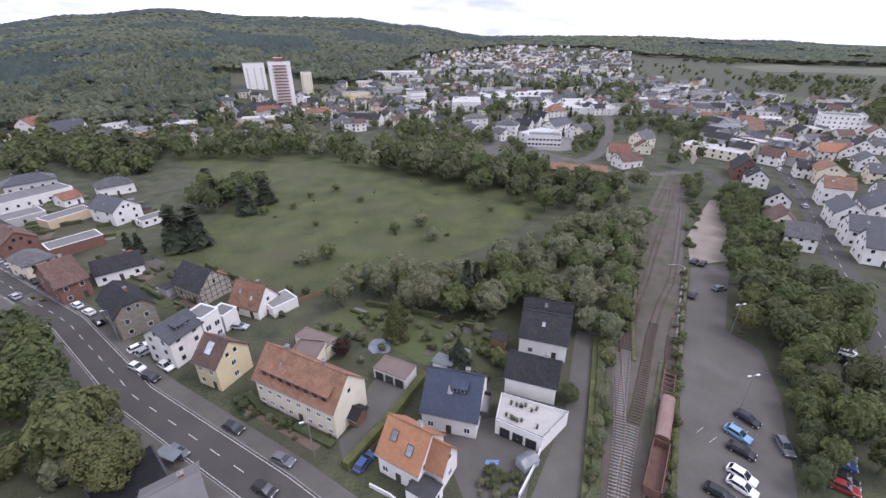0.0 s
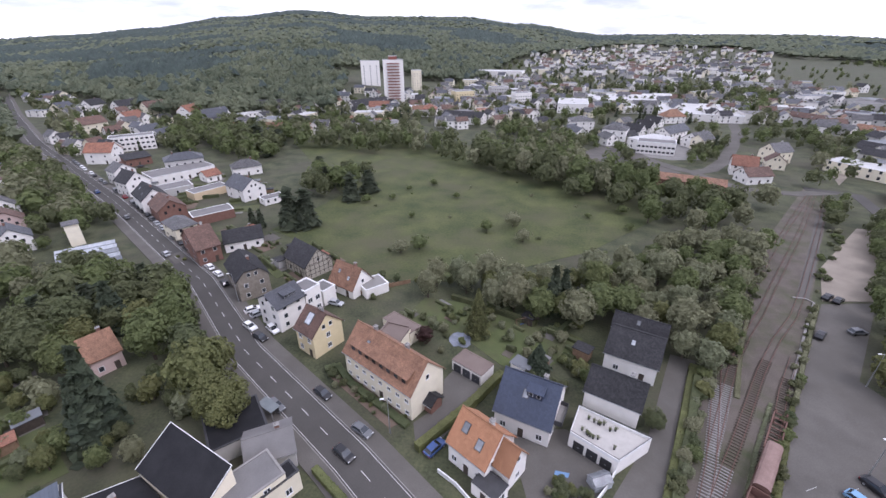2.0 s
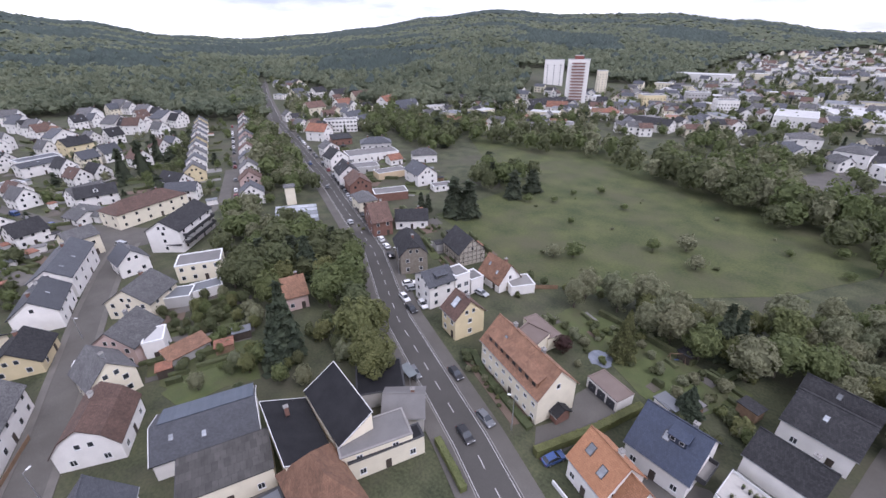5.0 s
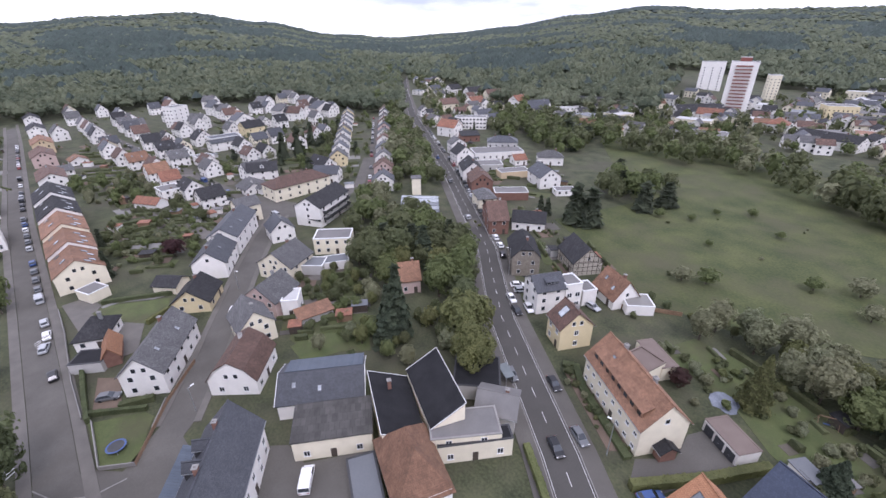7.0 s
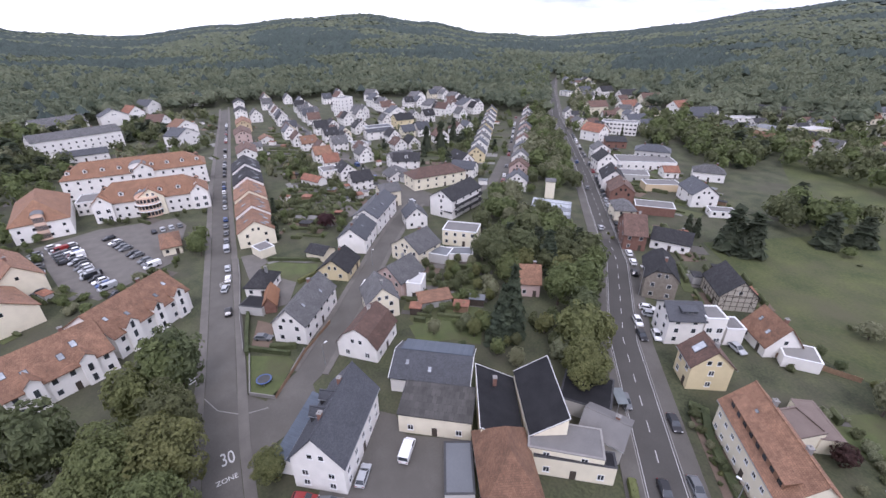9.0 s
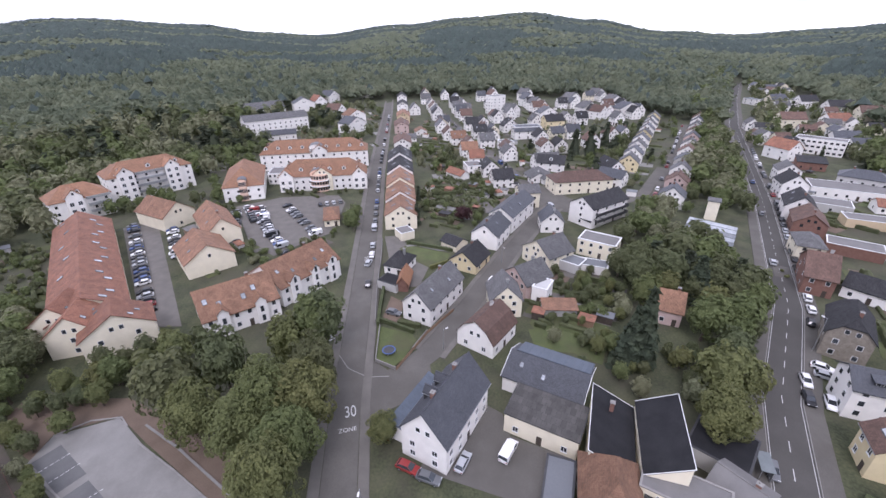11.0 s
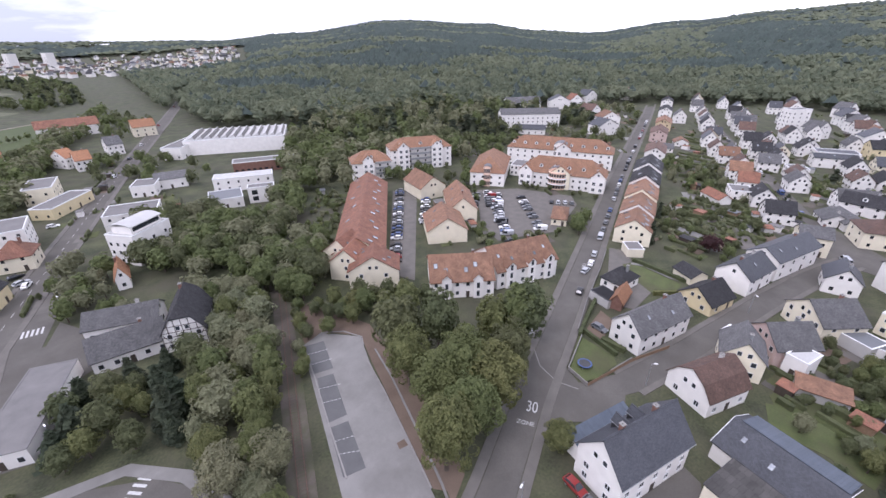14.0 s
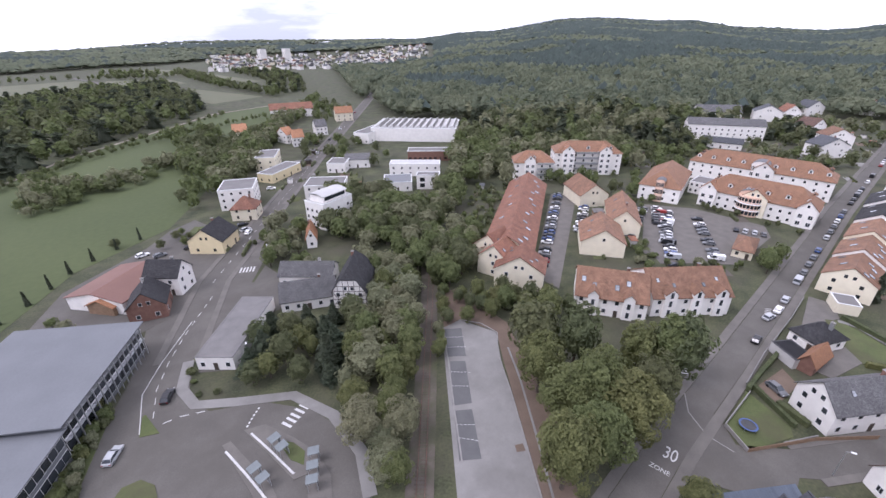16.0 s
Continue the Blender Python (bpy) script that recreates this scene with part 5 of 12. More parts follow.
def trampoline(x, y):
    ob = thing("trampoline", x, y, 0, "round garden trampoline with a blue edge", "trampoline", z=0.09)
    g = Geo()
    n = 24
    for i in range(n):
        a, b = i * math.tau / n, (i + 1) * math.tau / n
        g.slab([(1.6 * math.cos(a), 1.6 * math.sin(a), 0.85), (1.6 * math.cos(b), 1.6 * math.sin(b), 0.85), (1.3 * math.cos(b), 1.3 * math.sin(b), 0.85), (1.3 * math.cos(a), 1.3 * math.sin(a), 0.85)][::-1], 0.06)
    part("edge_pad", g, PAINTS["blue"], ob)
    g = Geo()
    g.tube((0, 0, 0.8), (0, 0, 0.82), 1.32, 1.32, 24)
    part("mat", g, DARK_TRIM, ob)
    for i in range(4):
        a = i * math.tau / 4
        g = Geo()
        g.tube((1.45 * math.cos(a), 1.45 * math.sin(a), 0), (1.45 * math.cos(a), 1.45 * math.sin(a), 0.8), 0.04, 0.04, 5)
        part("leg", g, METAL, ob)


def swing_frame(x, y, deg):
    ob = thing("play_frame", x, y, deg, "wooden garden swing frame with a slide", "swing frame", z=0.05)
    g = Geo()
    g.tube((-1.6, 0, 2.2), (1.6, 0, 2.2), 0.07, 0.07, 6)
    part("top_beam", g, WOOD, ob)
    for px in (-1.6, 1.6):
        for py in (-0.9, 0.9):
            g = Geo()
            g.tube((px, py, 0), (px, 0, 2.2), 0.06, 0.06, 6)
            part("leg", g, WOOD, ob)
    g = Geo()
    g.slab([(1.5, -0.25, 1.3), (1.5, 0.25, 1.3), (3.6, 0.25, 0.15), (3.6, -0.25, 0.15)][::-1], 0.05)
    part("slide", g, TILE_ORANGE, ob)
    g = Geo()
    g.box(-0.5, 0.5, -0.12, 0.12, 0.5, 0.55)
    part("swing_seat", g, PAINTS["blue"], ob)


def sawtooth(x, y, deg, L, W, H, n):
    """Rows of sloping roof lights over a hall."""
    ob = thing("sawtooth_roof", x, y, deg, "white sawtooth roof of the factory hall", "roof", z=H)
    s = L / n
    for i in range(n):
        g = Geo()
        x0 = -L / 2 + i * s
        g.poly([(x0, -W / 2, 0.4), (x0 + s, -W / 2, 0.4), (x0 + s * 0.85, -W / 2, 2.6)])
        g.poly([(x0, W / 2, 0.4), (x0 + s * 0.85, W / 2, 2.6), (x0 + s, W / 2, 0.4)])
        g.poly([(x0, -W / 2, 0.4), (x0 + s * 0.85, -W / 2, 2.6), (x0 + s * 0.85, W / 2, 2.6), (x0, W / 2, 0.4)])
        # Steep faces use a greyer material, so shade between teeth is in the colour.
        g.poly([(x0 + s * 0.85, -W / 2, 2.6), (x0 + s, -W / 2, 0.4), (x0 + s, W / 2, 0.4), (x0 + s * 0.85, W / 2, 2.6)], 1)
        part("roof_tooth", g, (SHEET_WHITE, CONCRETE), ob)


def balconies(x, y, deg, W, z0, n, step, colour, depth=1.3, label="apartment balconies with painted parapets"):
    """A column of balconies on a facade."""
    ob = thing("balcony_column", x, y, deg, label, "balcony")
    for i in range(n):
        g = Geo()
        z = z0 + i * step
        g.box(-W / 2, W / 2, -depth, 0, z, z + 0.18)
        b = part("balcony", g, KERB, ob)
        g = Geo()
        g.box(-W / 2, W / 2, -depth - 0.1, -depth, z, z + 1.1)
        for s in (-1, 1):
            g.box(s * W / 2 - 0.05, s * W / 2 + 0.05, -depth, 0, z, z + 1.1)
        part("parapet", g, colour, b)
    return ob


TERRACE_FLOOR = mat("pale_terrace_slabs", (0.36, 0.345, 0.315), (0.47, 0.45, 0.415), 0.85, 0.8, 7.0, 0.1)


def vaulted_top(x, y, deg, L, W, z):
    """Set-back top floor with a long window band and a low vaulted sheet roof."""
    ob = thing("penthouse", x, y, deg, "white set-back top floor with a vaulted pale roof", "penthouse", z=z)
    g = Geo()
    g.box(-L / 2, L / 2, -W / 2, W / 2, -0.6, 2.3)
    part("wall", g, WHITE, ob)
    for s in (1, -1):
        g = Geo()
        g.box(-L / 2 + 0.6, L / 2 - 0.6, s * W / 2 - 0.03, s * W / 2 + 0.03, 0.5, 1.9)
        part("window", g, GLASS, ob)
    g = Geo()
    n = 8
    arc = [(-W / 2 - 0.5 + (W + 1.0) * i / n, 2.35 + 0.9 * math.sin(math.pi * i / n)) for i in range(n + 1)]
    for (a, az), (b, bz) in zip(arc, arc[1:]):
        g.slab([(-L / 2 - 0.5, a, az), (L / 2 + 0.5, a, az), (L / 2 + 0.5, b, bz), (-L / 2 - 0.5, b, bz)], 0.12)
    part("vaulted_roof", g, SHEET_WHITE, ob)


PEACH = wall_mat("peach_render", (0.70, 0.50, 0.38))


def rounded_bay(h, at, half, out, top, depth, floors, m, balconies=False):
    """A bay before the front with a window band on each floor, balconies and a barrel roof that runs back into the main roof."""
    n = 10
    arc = [(half * math.cos(math.pi * (1 + i / n)), out * math.sin(math.pi * (1 + i / n)) - 0.05) for i in range(n + 1)]
    g = Geo()
    g.prism(arc + [(half, 0.6), (-half, 0.6)], 0, top)
    bay = part("bay", g, m, h, "rounded bay with window bands", at=at)
    step = top / floors
    for k in range(floors):
        g = Geo()
        for (ax, ay), (bx, by) in zip(arc[1:-1], arc[2:-1]):
            f = 1.012
            a, b = Vector((ax * f, ay * f - 0.02)), Vector((bx * f, by * f - 0.02))
            u = (b - a) * 0.12
            a, b = a + u, b - u
            g.poly([(a.x, a.y, k * step + 0.7), (b.x, b.y, k * step + 0.7), (b.x, b.y, k * step + step - 0.5), (a.x, a.y, k * step + step - 0.5)])
        part("window", g, GLASS, bay)
        if balconies and k:
            g = Geo()
            outer = [(p * 1.14, q * 1.3 - 0.2) for p, q in arc]
            g.prism(outer + [(half, 0.3), (-half, 0.3)], k * step - 0.1, k * step + 0.08)
            for (ax, ay), (bx, by) in zip(outer, outer[1:]):
                g.tube((ax, ay, k * step + 1.0), (bx, by, k * step + 1.0), 0.05, 0.05, 4)
                for q in (0.0, 0.5):
                    g.box(ax + (bx - ax) * q - 0.03, ax + (bx - ax) * q + 0.03, ay + (by - ay) * q - 0.03, ay + (by - ay) * q + 0.03, k * step, k * step + 1.0)
            part("balcony", g, TRIM, bay)
    g = Geo()
    rise = min(half * 0.62, 2.4)
    vault = [(-(half + 0.25) * math.cos(math.pi * i / n), top + rise * math.sin(math.pi * i / n)) for i in range(n + 1)]
    for (a, az), (b, bz) in zip(vault, vault[1:]):
        g.slab([(a, -0.5, az), (b, -0.5, bz), (b, depth, bz), (a, depth, az)], 0.12)
    part("barrel_roof", g, SHEET, bay, "grey barrel-shaped sheet roof")
    g = Geo()
    g.poly([(a, -0.3, az - 0.1) for a, az in vault[::-1]])
    part("lunette", g, m, bay)
    return h


def facade_fins(x, y, deg, L, W, H, n):
    """Pale steel columns, sunshades and a mid floor band before a glazed front."""
    ob = thing("facade_frame", x, y, deg, "pale steel columns and sunshades before the glazed front", "facade")
    for i in range(n):
        px = -L / 2 + L * (i + 0.5) / n
        g = Geo()
        g.box(px - 0.09, px + 0.09, -W / 2 - 1.15, -W / 2 - 0.95, 0, H - 0.2)
        part("column", g, METAL, ob)
        g = Geo()
        g.box(px - 0.06, px + 0.06, -W / 2 - 1.0, -W / 2, H * 0.48, H * 0.48 + 0.15)
        part("bracket", g, METAL, ob)
    for z, d in ((H * 0.47, 0.9), (H * 0.8, 0.6)):
        for k in range(3):
            g = Geo()
            g.slab([(-L / 2, -W / 2 - 0.3 - k * 0.3, z + k * 0.05), (L / 2, -W / 2 - 0.3 - k * 0.3, z + k * 0.05), (L / 2, -W / 2 - 0.1 - k * 0.3, z + 0.12 + k * 0.05), (-L / 2, -W / 2 - 0.1 - k * 0.3, z + 0.12 + k * 0.05)], 0.04)
            part("louvre", g, METAL, ob)
    g = Geo()
    g.box(-L / 2, L / 2, -W / 2 - 0.06, -W / 2 + 0.02, H * 0.44, H * 0.52)
    part("floor_band", g, TRIM, ob)


def roof_terrace(outline, H):
    """A white garage block of angular plan with a terrace on its roof, a white parapet and a dark rail."""
    mx, my = sum(p[0] for p in outline) / len(outline), sum(p[1] for p in outline) / len(outline)
    area = sum(a[0] * b[1] - b[0] * a[1] for a, b in zip(outline, outline[1:] + outline[:1]))
    pts = [(x - mx, y - my) for x, y in (outline if area > 0 else outline[::-1])]
    ob = thing("garage_block", mx, my, 0, "white garage block with a white roof terrace and dark rail", "garage")
    g = Geo()
    g.prism(pts, 0, H)
    part("wall", g, WHITE, ob)
    g = Geo()
    g.prism([(x * 0.97, y * 0.97) for x, y in pts], H + 0.004, H + 0.05)
    part("terrace_floor", g, TERRACE_FLOOR, ob)
    for (ax, ay), (bx, by) in zip(pts, pts[1:] + pts[:1]):
        d = Vector((bx - ax, by - ay)).normalized()
        g = ribbon_geo([(ax + d.x * 0.12, ay + d.y * 0.12), (bx, by)], 0.12, 0.0, H + 0.004, H + 0.55)
        wall = part("parapet", g, TRIM, ob)
        g = Geo()
        g.tube((ax, ay, H + 0.85), (bx, by, H + 0.85), 0.05, 0.05, 5)
        for k in range(5):
            px, py = ax + (bx - ax) * k / 4, ay + (by - ay) * k / 4
            g.tube((px, py, H + 0.5), (px, py, H + 0.85), 0.03, 0.03, 4)
        part("rail", g, DARK_TRIM, wall)
    return ob


def pots(x, y, deg, L, W, z, n, seed):
    """Planters and garden furniture on a roof terrace."""
    rnd = random.Random(seed)
    for i in range(n):
        px, py = rnd.uniform(-L / 2 + 0.6, L / 2 - 0.6), rnd.choice((-1, 1)) * rnd.uniform(0.5, 1) * (W / 2 - 0.6)
        m = pose(x, y, z, 0, 0, deg) @ Vector((px, py, 0))
        ob = thing("planter", m.x, m.y, 0, "dark plant pot with a small shrub", "plant pot", "plant pots", z)
        g = Geo()
        g.tube((0, 0, 0), (0, 0, 0.4), 0.16, 0.22, 8)
        part("pot", g, DARK_TRIM, ob)
        vs, fs = leaf_cards([(Vector((rnd.gauss(0, 0.14), rnd.gauss(0, 0.14), 0.5 + rnd.random() * 0.45)), Vector((0, 0, 1))) for _ in range(40)], rnd, 0.13)
        part("plant", crown_mesh("plant", vs, fs, LEAF_DARK), None, ob)


def garage_doors(x, y, deg, n, w, h, colour, label):
    """Doors of a garage row on the side that local -y faces."""
    for i in range(n):
        m = pose(x, y, 0, 0, 0, deg) @ Vector(((i - (n - 1) / 2) * (w + 0.5), 0, 0))
        ob = thing("garage_door", m.x, m.y, deg, label, "garage door", "garage doors", 0.06)
        g = Geo()
        g.box(-w / 2, w / 2, -0.06, 0.02, 0, h)
        part("leaf", g, colour, ob)
        g = Geo()
        g.box(-0.12, 0.12, -0.1, -0.06, h * 0.45, h * 0.45 + 0.06)
        part("handle", g, METAL, ob)


# ---- the place ----
def radio_mast(x, y, h):
    """A slim lattice mast on the far hill."""
    z = ground_z(x, y)
    ob = thing("radio_mast", x, y, 0, "slim grey lattice radio mast on the wooded hill", "radio mast", z=z)
    g = Geo()
    for i in range(3):
        a = i * math.tau / 3
        g.tube((1.6 * math.cos(a), 1.6 * math.sin(a), 0), (0.5 * math.cos(a), 0.5 * math.sin(a), h), 0.5, 0.3, 5)
    part("lattice", g, METAL, ob)
    g = Geo()
    g.tube((0, 0, h), (0, 0, h + 12), 0.4, 0.2, 6)
    part("antenna", g, METAL, ob)


radio_mast(-743, 2450, 62)
TARP = mat("blue_tarpaulin", (0.10, 0.20, 0.36), (0.16, 0.29, 0.48), 0.5, 1.0, 6.0, 0.3)
TOWER_RED = mat("red_panels", (0.20, 0.07, 0.05), (0.28, 0.10, 0.08), 0.8, 1.0, 6.0, 0.1)
BAY = mat("grey_block_paving", (0.088, 0.088, 0.088), (0.135, 0.134, 0.132), 0.9, 0.4, 8.0, 0.3)
MAIN_ROAD = [(2.3, 22.9), (-27.4, 42.1), (-62.4, 62.2), (-95.4, 86.9), (-180.0, 135.1), (-354.9, 226.5), (-430.0, 271.0), (-522.0, 325.5), (-594.0, 371.0), (-720.0, 450.0), (-820.0, 512.0)]
strip("road", MAIN_ROAD, 3.4, 3.4, ASPHALT, "grey asphalt main road with worn markings", "road", 0.06)
strip("pavement", MAIN_ROAD, 6.6, -3.55, ASPHALT_OLD, "grey asphalt footway beside the main road", "pavement", 0.16)
strip("pavement", MAIN_ROAD, -3.55, 6.6, ASPHALT_OLD, "grey asphalt footway beside the main road", "pavement", 0.16)
strip("kerb", MAIN_ROAD, 3.55, -3.4, KERB, "pale stone kerb along the main road", "kerb", 0.165)
strip("kerb", MAIN_ROAD, -3.4, 3.55, KERB, "pale stone kerb along the main road", "kerb", 0.165)
strip("edge_line", MAIN_ROAD, 3.12, -3.02, PAINT, "white edge line of the main road", "road marking", 0.066)
strip("edge_line", MAIN_ROAD, -3.02, 3.12, PAINT, "white edge line of the main road", "road marking", 0.066)
dashes("dash", MAIN_ROAD, 0, 2.6, 6.4, start=18)
ZONE_ROAD = [(-20.6, -20.6), (-38.9, -22.9), (-60.2, -26.3), (-91.4, -29.7), (-139.4, -35.4), (-227.4, -46.3), (-425.1, -66.3), (-548.6, -80.0)]
strip("road", ZONE_ROAD, 3.0, 3.0, ASPHALT_OLD, "worn grey asphalt side street", "road", 0.062)
strip("pavement", ZONE_ROAD, 5.0, -3.1, PAVING, "paved footway of the side street", "pavement", 0.15)
strip("pavement", ZONE_ROAD, -3.1, 5.0, PAVING, "paved footway of the side street", "pavement", 0.15)
HOUSE_STREET = [(-65.8, -19.0), (-75.8, -10.2), (-94.6, -0.4), (-128.7, 15.6), (-153.8, 28.7), (-170.5, 39.6), (-174.8, 58.5)]
ROW_STREET = [(-161.4, 77.8), (-202.7, 101.7), (-264.8, 136.6), (-359.3, 189.4)]
strip("road", ROW_STREET, 3.2, 3.2, ASPHALT_OLD, "grey asphalt street between rows of houses", "road", 0.072)
patch("road", [(-71.7, -31.2), (-74.4, -23.9), (-68.1, -16.6), (-73.2, -10.0), (-69.0, -9.2), (-61.8, -13.0), (-56.5, -20.9), (-61.5, -30.1)], ASPHALT_OLD, "grey asphalt street corner", "road", 0.066)
strip("road", HOUSE_STREET, 2.9, 2.9, ASPHALT_OLD, "worn grey asphalt residential street", "road", 0.07)
strip("pavement", HOUSE_STREET[1:6], 4.3, -2.9, PAVING, "paved footway of the residential street", "pavement", 0.15)
strip("pavement", HOUSE_STREET[1:6], -2.9, 4.3, PAVING, "paved footway of the residential street", "pavement", 0.15)
VALLEY_ROAD = [(22.9, -54.9), (19.4, -70.9), (11.4, -105.1), (-2.2, -140.6), (-82.5, -269.4), (-200.7, -451.3), (-342.9, -674.3)]
strip("road", VALLEY_ROAD, 3.6, 3.6, ASPHALT_OLD, "grey asphalt through road", "road", 0.06)
RAIL = [(-4.6, -25.1), (-17.5, -44.9), (-30.4, -62.9), (-56.8, -100.7), (-91.4, -160.0)]
strip("track_bed", RAIL, 2.4, 2.4, GRAVEL, "brown gravel bed of a disused railway track", "track bed", 0.12)
patch("track_bed", [(21.9, 41.0), (35.1, 40.9), (51.1, 71.5), (72.2, 111.2), (114.9, 191.6), (119.1, 220.2), (73.1, 145.6), (42.9, 88.4)], GRAVEL, "brown weedy gravel of the railway yard", "track bed", 0.05)
patch("car_park", [(35.2, 40.9), (53.6, 75.2), (75.5, 112.9), (89.7, 116.4), (67.8, 82.3), (71.4, 75.0), (66.3, 61.6), (54.2, 40.8)], ASPHALT_OLD, "large grey asphalt car park", "car park", 0.06)
patch("meadow", [(-167.8, 259.4), (-111.0, 290.3), (-31.2, 271.7), (19.9, 228.7), (54.1, 177.8), (18.0, 131.8), (-19.6, 103.4), (-42.6, 99.7), (-61.2, 109.0), (-97.6, 125.3), (-88.2, 167.0)], MEADOW, "large rough green meadow", "meadow", 0.05)
patch("car_park", [(-46.3, -79.3), (-52.3, -79.5), (-56.6, -69.9), (-51.1, -62.1), (-33.2, -32.5), (-27.9, -23.7), (-21.6, -39.7)], CONCRETE, "pale new paved parking area", "car park", 0.08)
house(-25.9, 60.4, -26.9, 19.1, 9.0, 6.7, 11.4, CREAM, TILE_RUST, "long cream rendered house with a weathered red tiled roof", rows=2, cols=8, gcols=0, chimneys=2, skylights=2, band=8, ww=1.0, wh=0.9)
# The oversized roof window stands in for a white panel on the slope.
house(-46.6, 68.5, -24.1, 6.3, 8.1, 6.2, 10.0, YELLOW, TILE_BROWN, "yellow rendered house with a brown tiled roof", rows=2, cols=2, gcols=1, skylights=1, panes=2.4)
house(-60.4, 75.4, 67.7, 7.8, 7.8, 7.2, 9.6, WHITE, TILE_SLATE, "white modern apartment house with a grey gabled roof", rows=3, cols=2, gcols=2, chimneys=0, skylights=0, over=0.6, boxes=[(0.6, 0.75, 3.4, 1.0)])
block(-56.6, 80.7, 67.7, 4.7, 5.4, 7.6, WHITE, FELT_GREY, "white flat-roofed upper block of the modern house", 2, 2, 1, verge=TRIM, door=False)
block(-59.3, 82.9, 67.7, 6.6, 3.6, 5.6, WHITE, SHEET, "white roof terrace block of the modern house", 1, 2, 1, verge=TRIM, door=False)
block(-54.9, 85.9, 67.7, 4.2, 5.0, 4.4, WHITE, FELT_GREY, "white balcony block of the modern house", 0, 0, 0, verge=TRIM, door=False)
house(-50.1, 93.1, -21.3, 9.3, 7.8, 3.2, 8.0, WHITE, TILE_RUST, "white house with a steep red tiled roof", rows=1, cols=2, gcols=1, skylights=2)
timbers(house(-67.8, 100.9, -28.5, 11.6, 9.2, 4.6, 9.0, CLAY, TILE_DARK, "half-timbered barn with a dark tiled roof", rows=1, cols=2, gcols=0, chimneys=0), 11.6, 9.2, 4.6, 9.0, 8.9)
house(-79.0, 87.1, -39.1, 13.1, 8.2, 6.6, 10.6, STONE, TILE_DARK, "grey rubble stone house with a dark half-hipped roof", kind='halfhip', rows=2, cols=2, gcols=2)
house(-107.3, 101.9, 57.5, 7.1, 15.4, 5.6, 10.4, BRICK_WALL, TILE_BROWN, "red brick house with a dark brown roof", rows=2, cols=2, gcols=2)
house(-99.1, 111.9, 39.8, 12.1, 9.0, 3.6, 6.4, WHITE, TILE_DARK, "long low white house with a dark roof", rows=1, cols=3, gcols=1)
house(-125.7, 112.9, -25.9, 11.4, 7.4, 5.6, 7.8, CREAM, TILE_GREY, "beige rendered house with a shallow grey hipped roof", kind='hip', rows=2, cols=2, gcols=2, chimneys=0)
house(-145.1, 127.6, -31.6, 13.9, 9.9, 5.5, 9.0, BRICK_WALL, TILE_BROWN, "brick house with a brown gabled roof", rows=2, cols=2, gcols=2)
house(-160.9, 135.4, -30.5, 15.0, 10.0, 6.0, 10.0, WHITE, TILE_DARK, "white gabled house with a dark roof", rows=2, cols=2, gcols=2, skylights=2)
house(-130.7, 156.8, -24.5, 15.1, 10.6, 5.6, 9.5, WHITE, TILE_SLATE, "white gabled house with a grey roof and skylights", rows=2, cols=2, gcols=2, skylights=3)
house(-5.7, 47.2, -29.8, 7.6, 7.9, 5.0, 9.3, WHITE, TILE_ORANGE, "white house with a bright orange tiled roof", rows=2, cols=3, gcols=2, skylights=2, panes=1.5)
house(1.9, 58.5, -14.8, 10.0, 11.2, 4.6, 9.6, WHITE, TILE_BLUE, "white house with a glazed dark blue tiled roof", rows=1, cols=3, gcols=2, chimneys=1, skylights=1, boxes=[(1.2, 0.5, 2.8, 1.5)], back=False, panes=1.4)
house(17.7, 64.8, -19.9, 9.8, 7.8, 4.6, 7.6, WHITE, TILE_DARK, "white house with a dark anthracite roof", rows=1, cols=0, gcols=1, chimneys=1, skylights=0)
house(23.1, 78.3, -18.5, 10.2, 11.0, 4.8, 8.2, WHITE, TILE_DARK, "white house with a dark anthracite roof and a skylight", rows=1, cols=2, gcols=1, chimneys=0, skylights=1)
roof_terrace([(10.6, 59.4), (22.2, 54.7), (16.2, 49.0), (8.8, 53.1)], 3.0)
house(-10.6, 67.5, -26.9, 7.7, 4.5, 2.6, 2.6, WHITE, BROWN_FELT, "row of garages with a flat brown roof", kind='flat', rows=1, cols=0, gcols=0, chimneys=0, category='garage', door=False, verge=BROWN_FELT)
house(-54.5, -5.7, 151.3, 16.6, 8.9, 7.0, 12.2, WHITE, TILE_SLATE, "large white house with a blue-grey slate roof", rows=3, cols=5, gcols=2, chimneys=2)
house(-81.3, 3.8, 144.4, 11.0, 9.8, 4.0, 8.6, WHITE, TILE_BROWN, "white house with a brown gambrel roof", kind='gambrel', rows=1, cols=3, gcols=2, skylights=1)
house(-65.8, 15.4, 61.6, 16.1, 11.0, 4.0, 6.5, WHITE, TILE_SLATE, "long workshop with a dark roof and a blue sheet strip", rows=1, cols=0, gcols=0, chimneys=0, skylights=3, verge=TRIM)
house(-54.4, 12.5, 62.1, 13.4, 7.3, 4.6, 5.5, CREAM, CORRUGATED, "cream workshop with a dark fibre cement roof", kind='shed', over=0.2, rows=1, cols=3, gcols=0, chimneys=0, verge=DARK_TRIM)
house(-95.8, -9.5, 151.8, 18.1, 8.3, 5.6, 9.6, WHITE, TILE_GREY, "long white house with a grey slate roof", rows=2, cols=5, gcols=2, skylights=2)
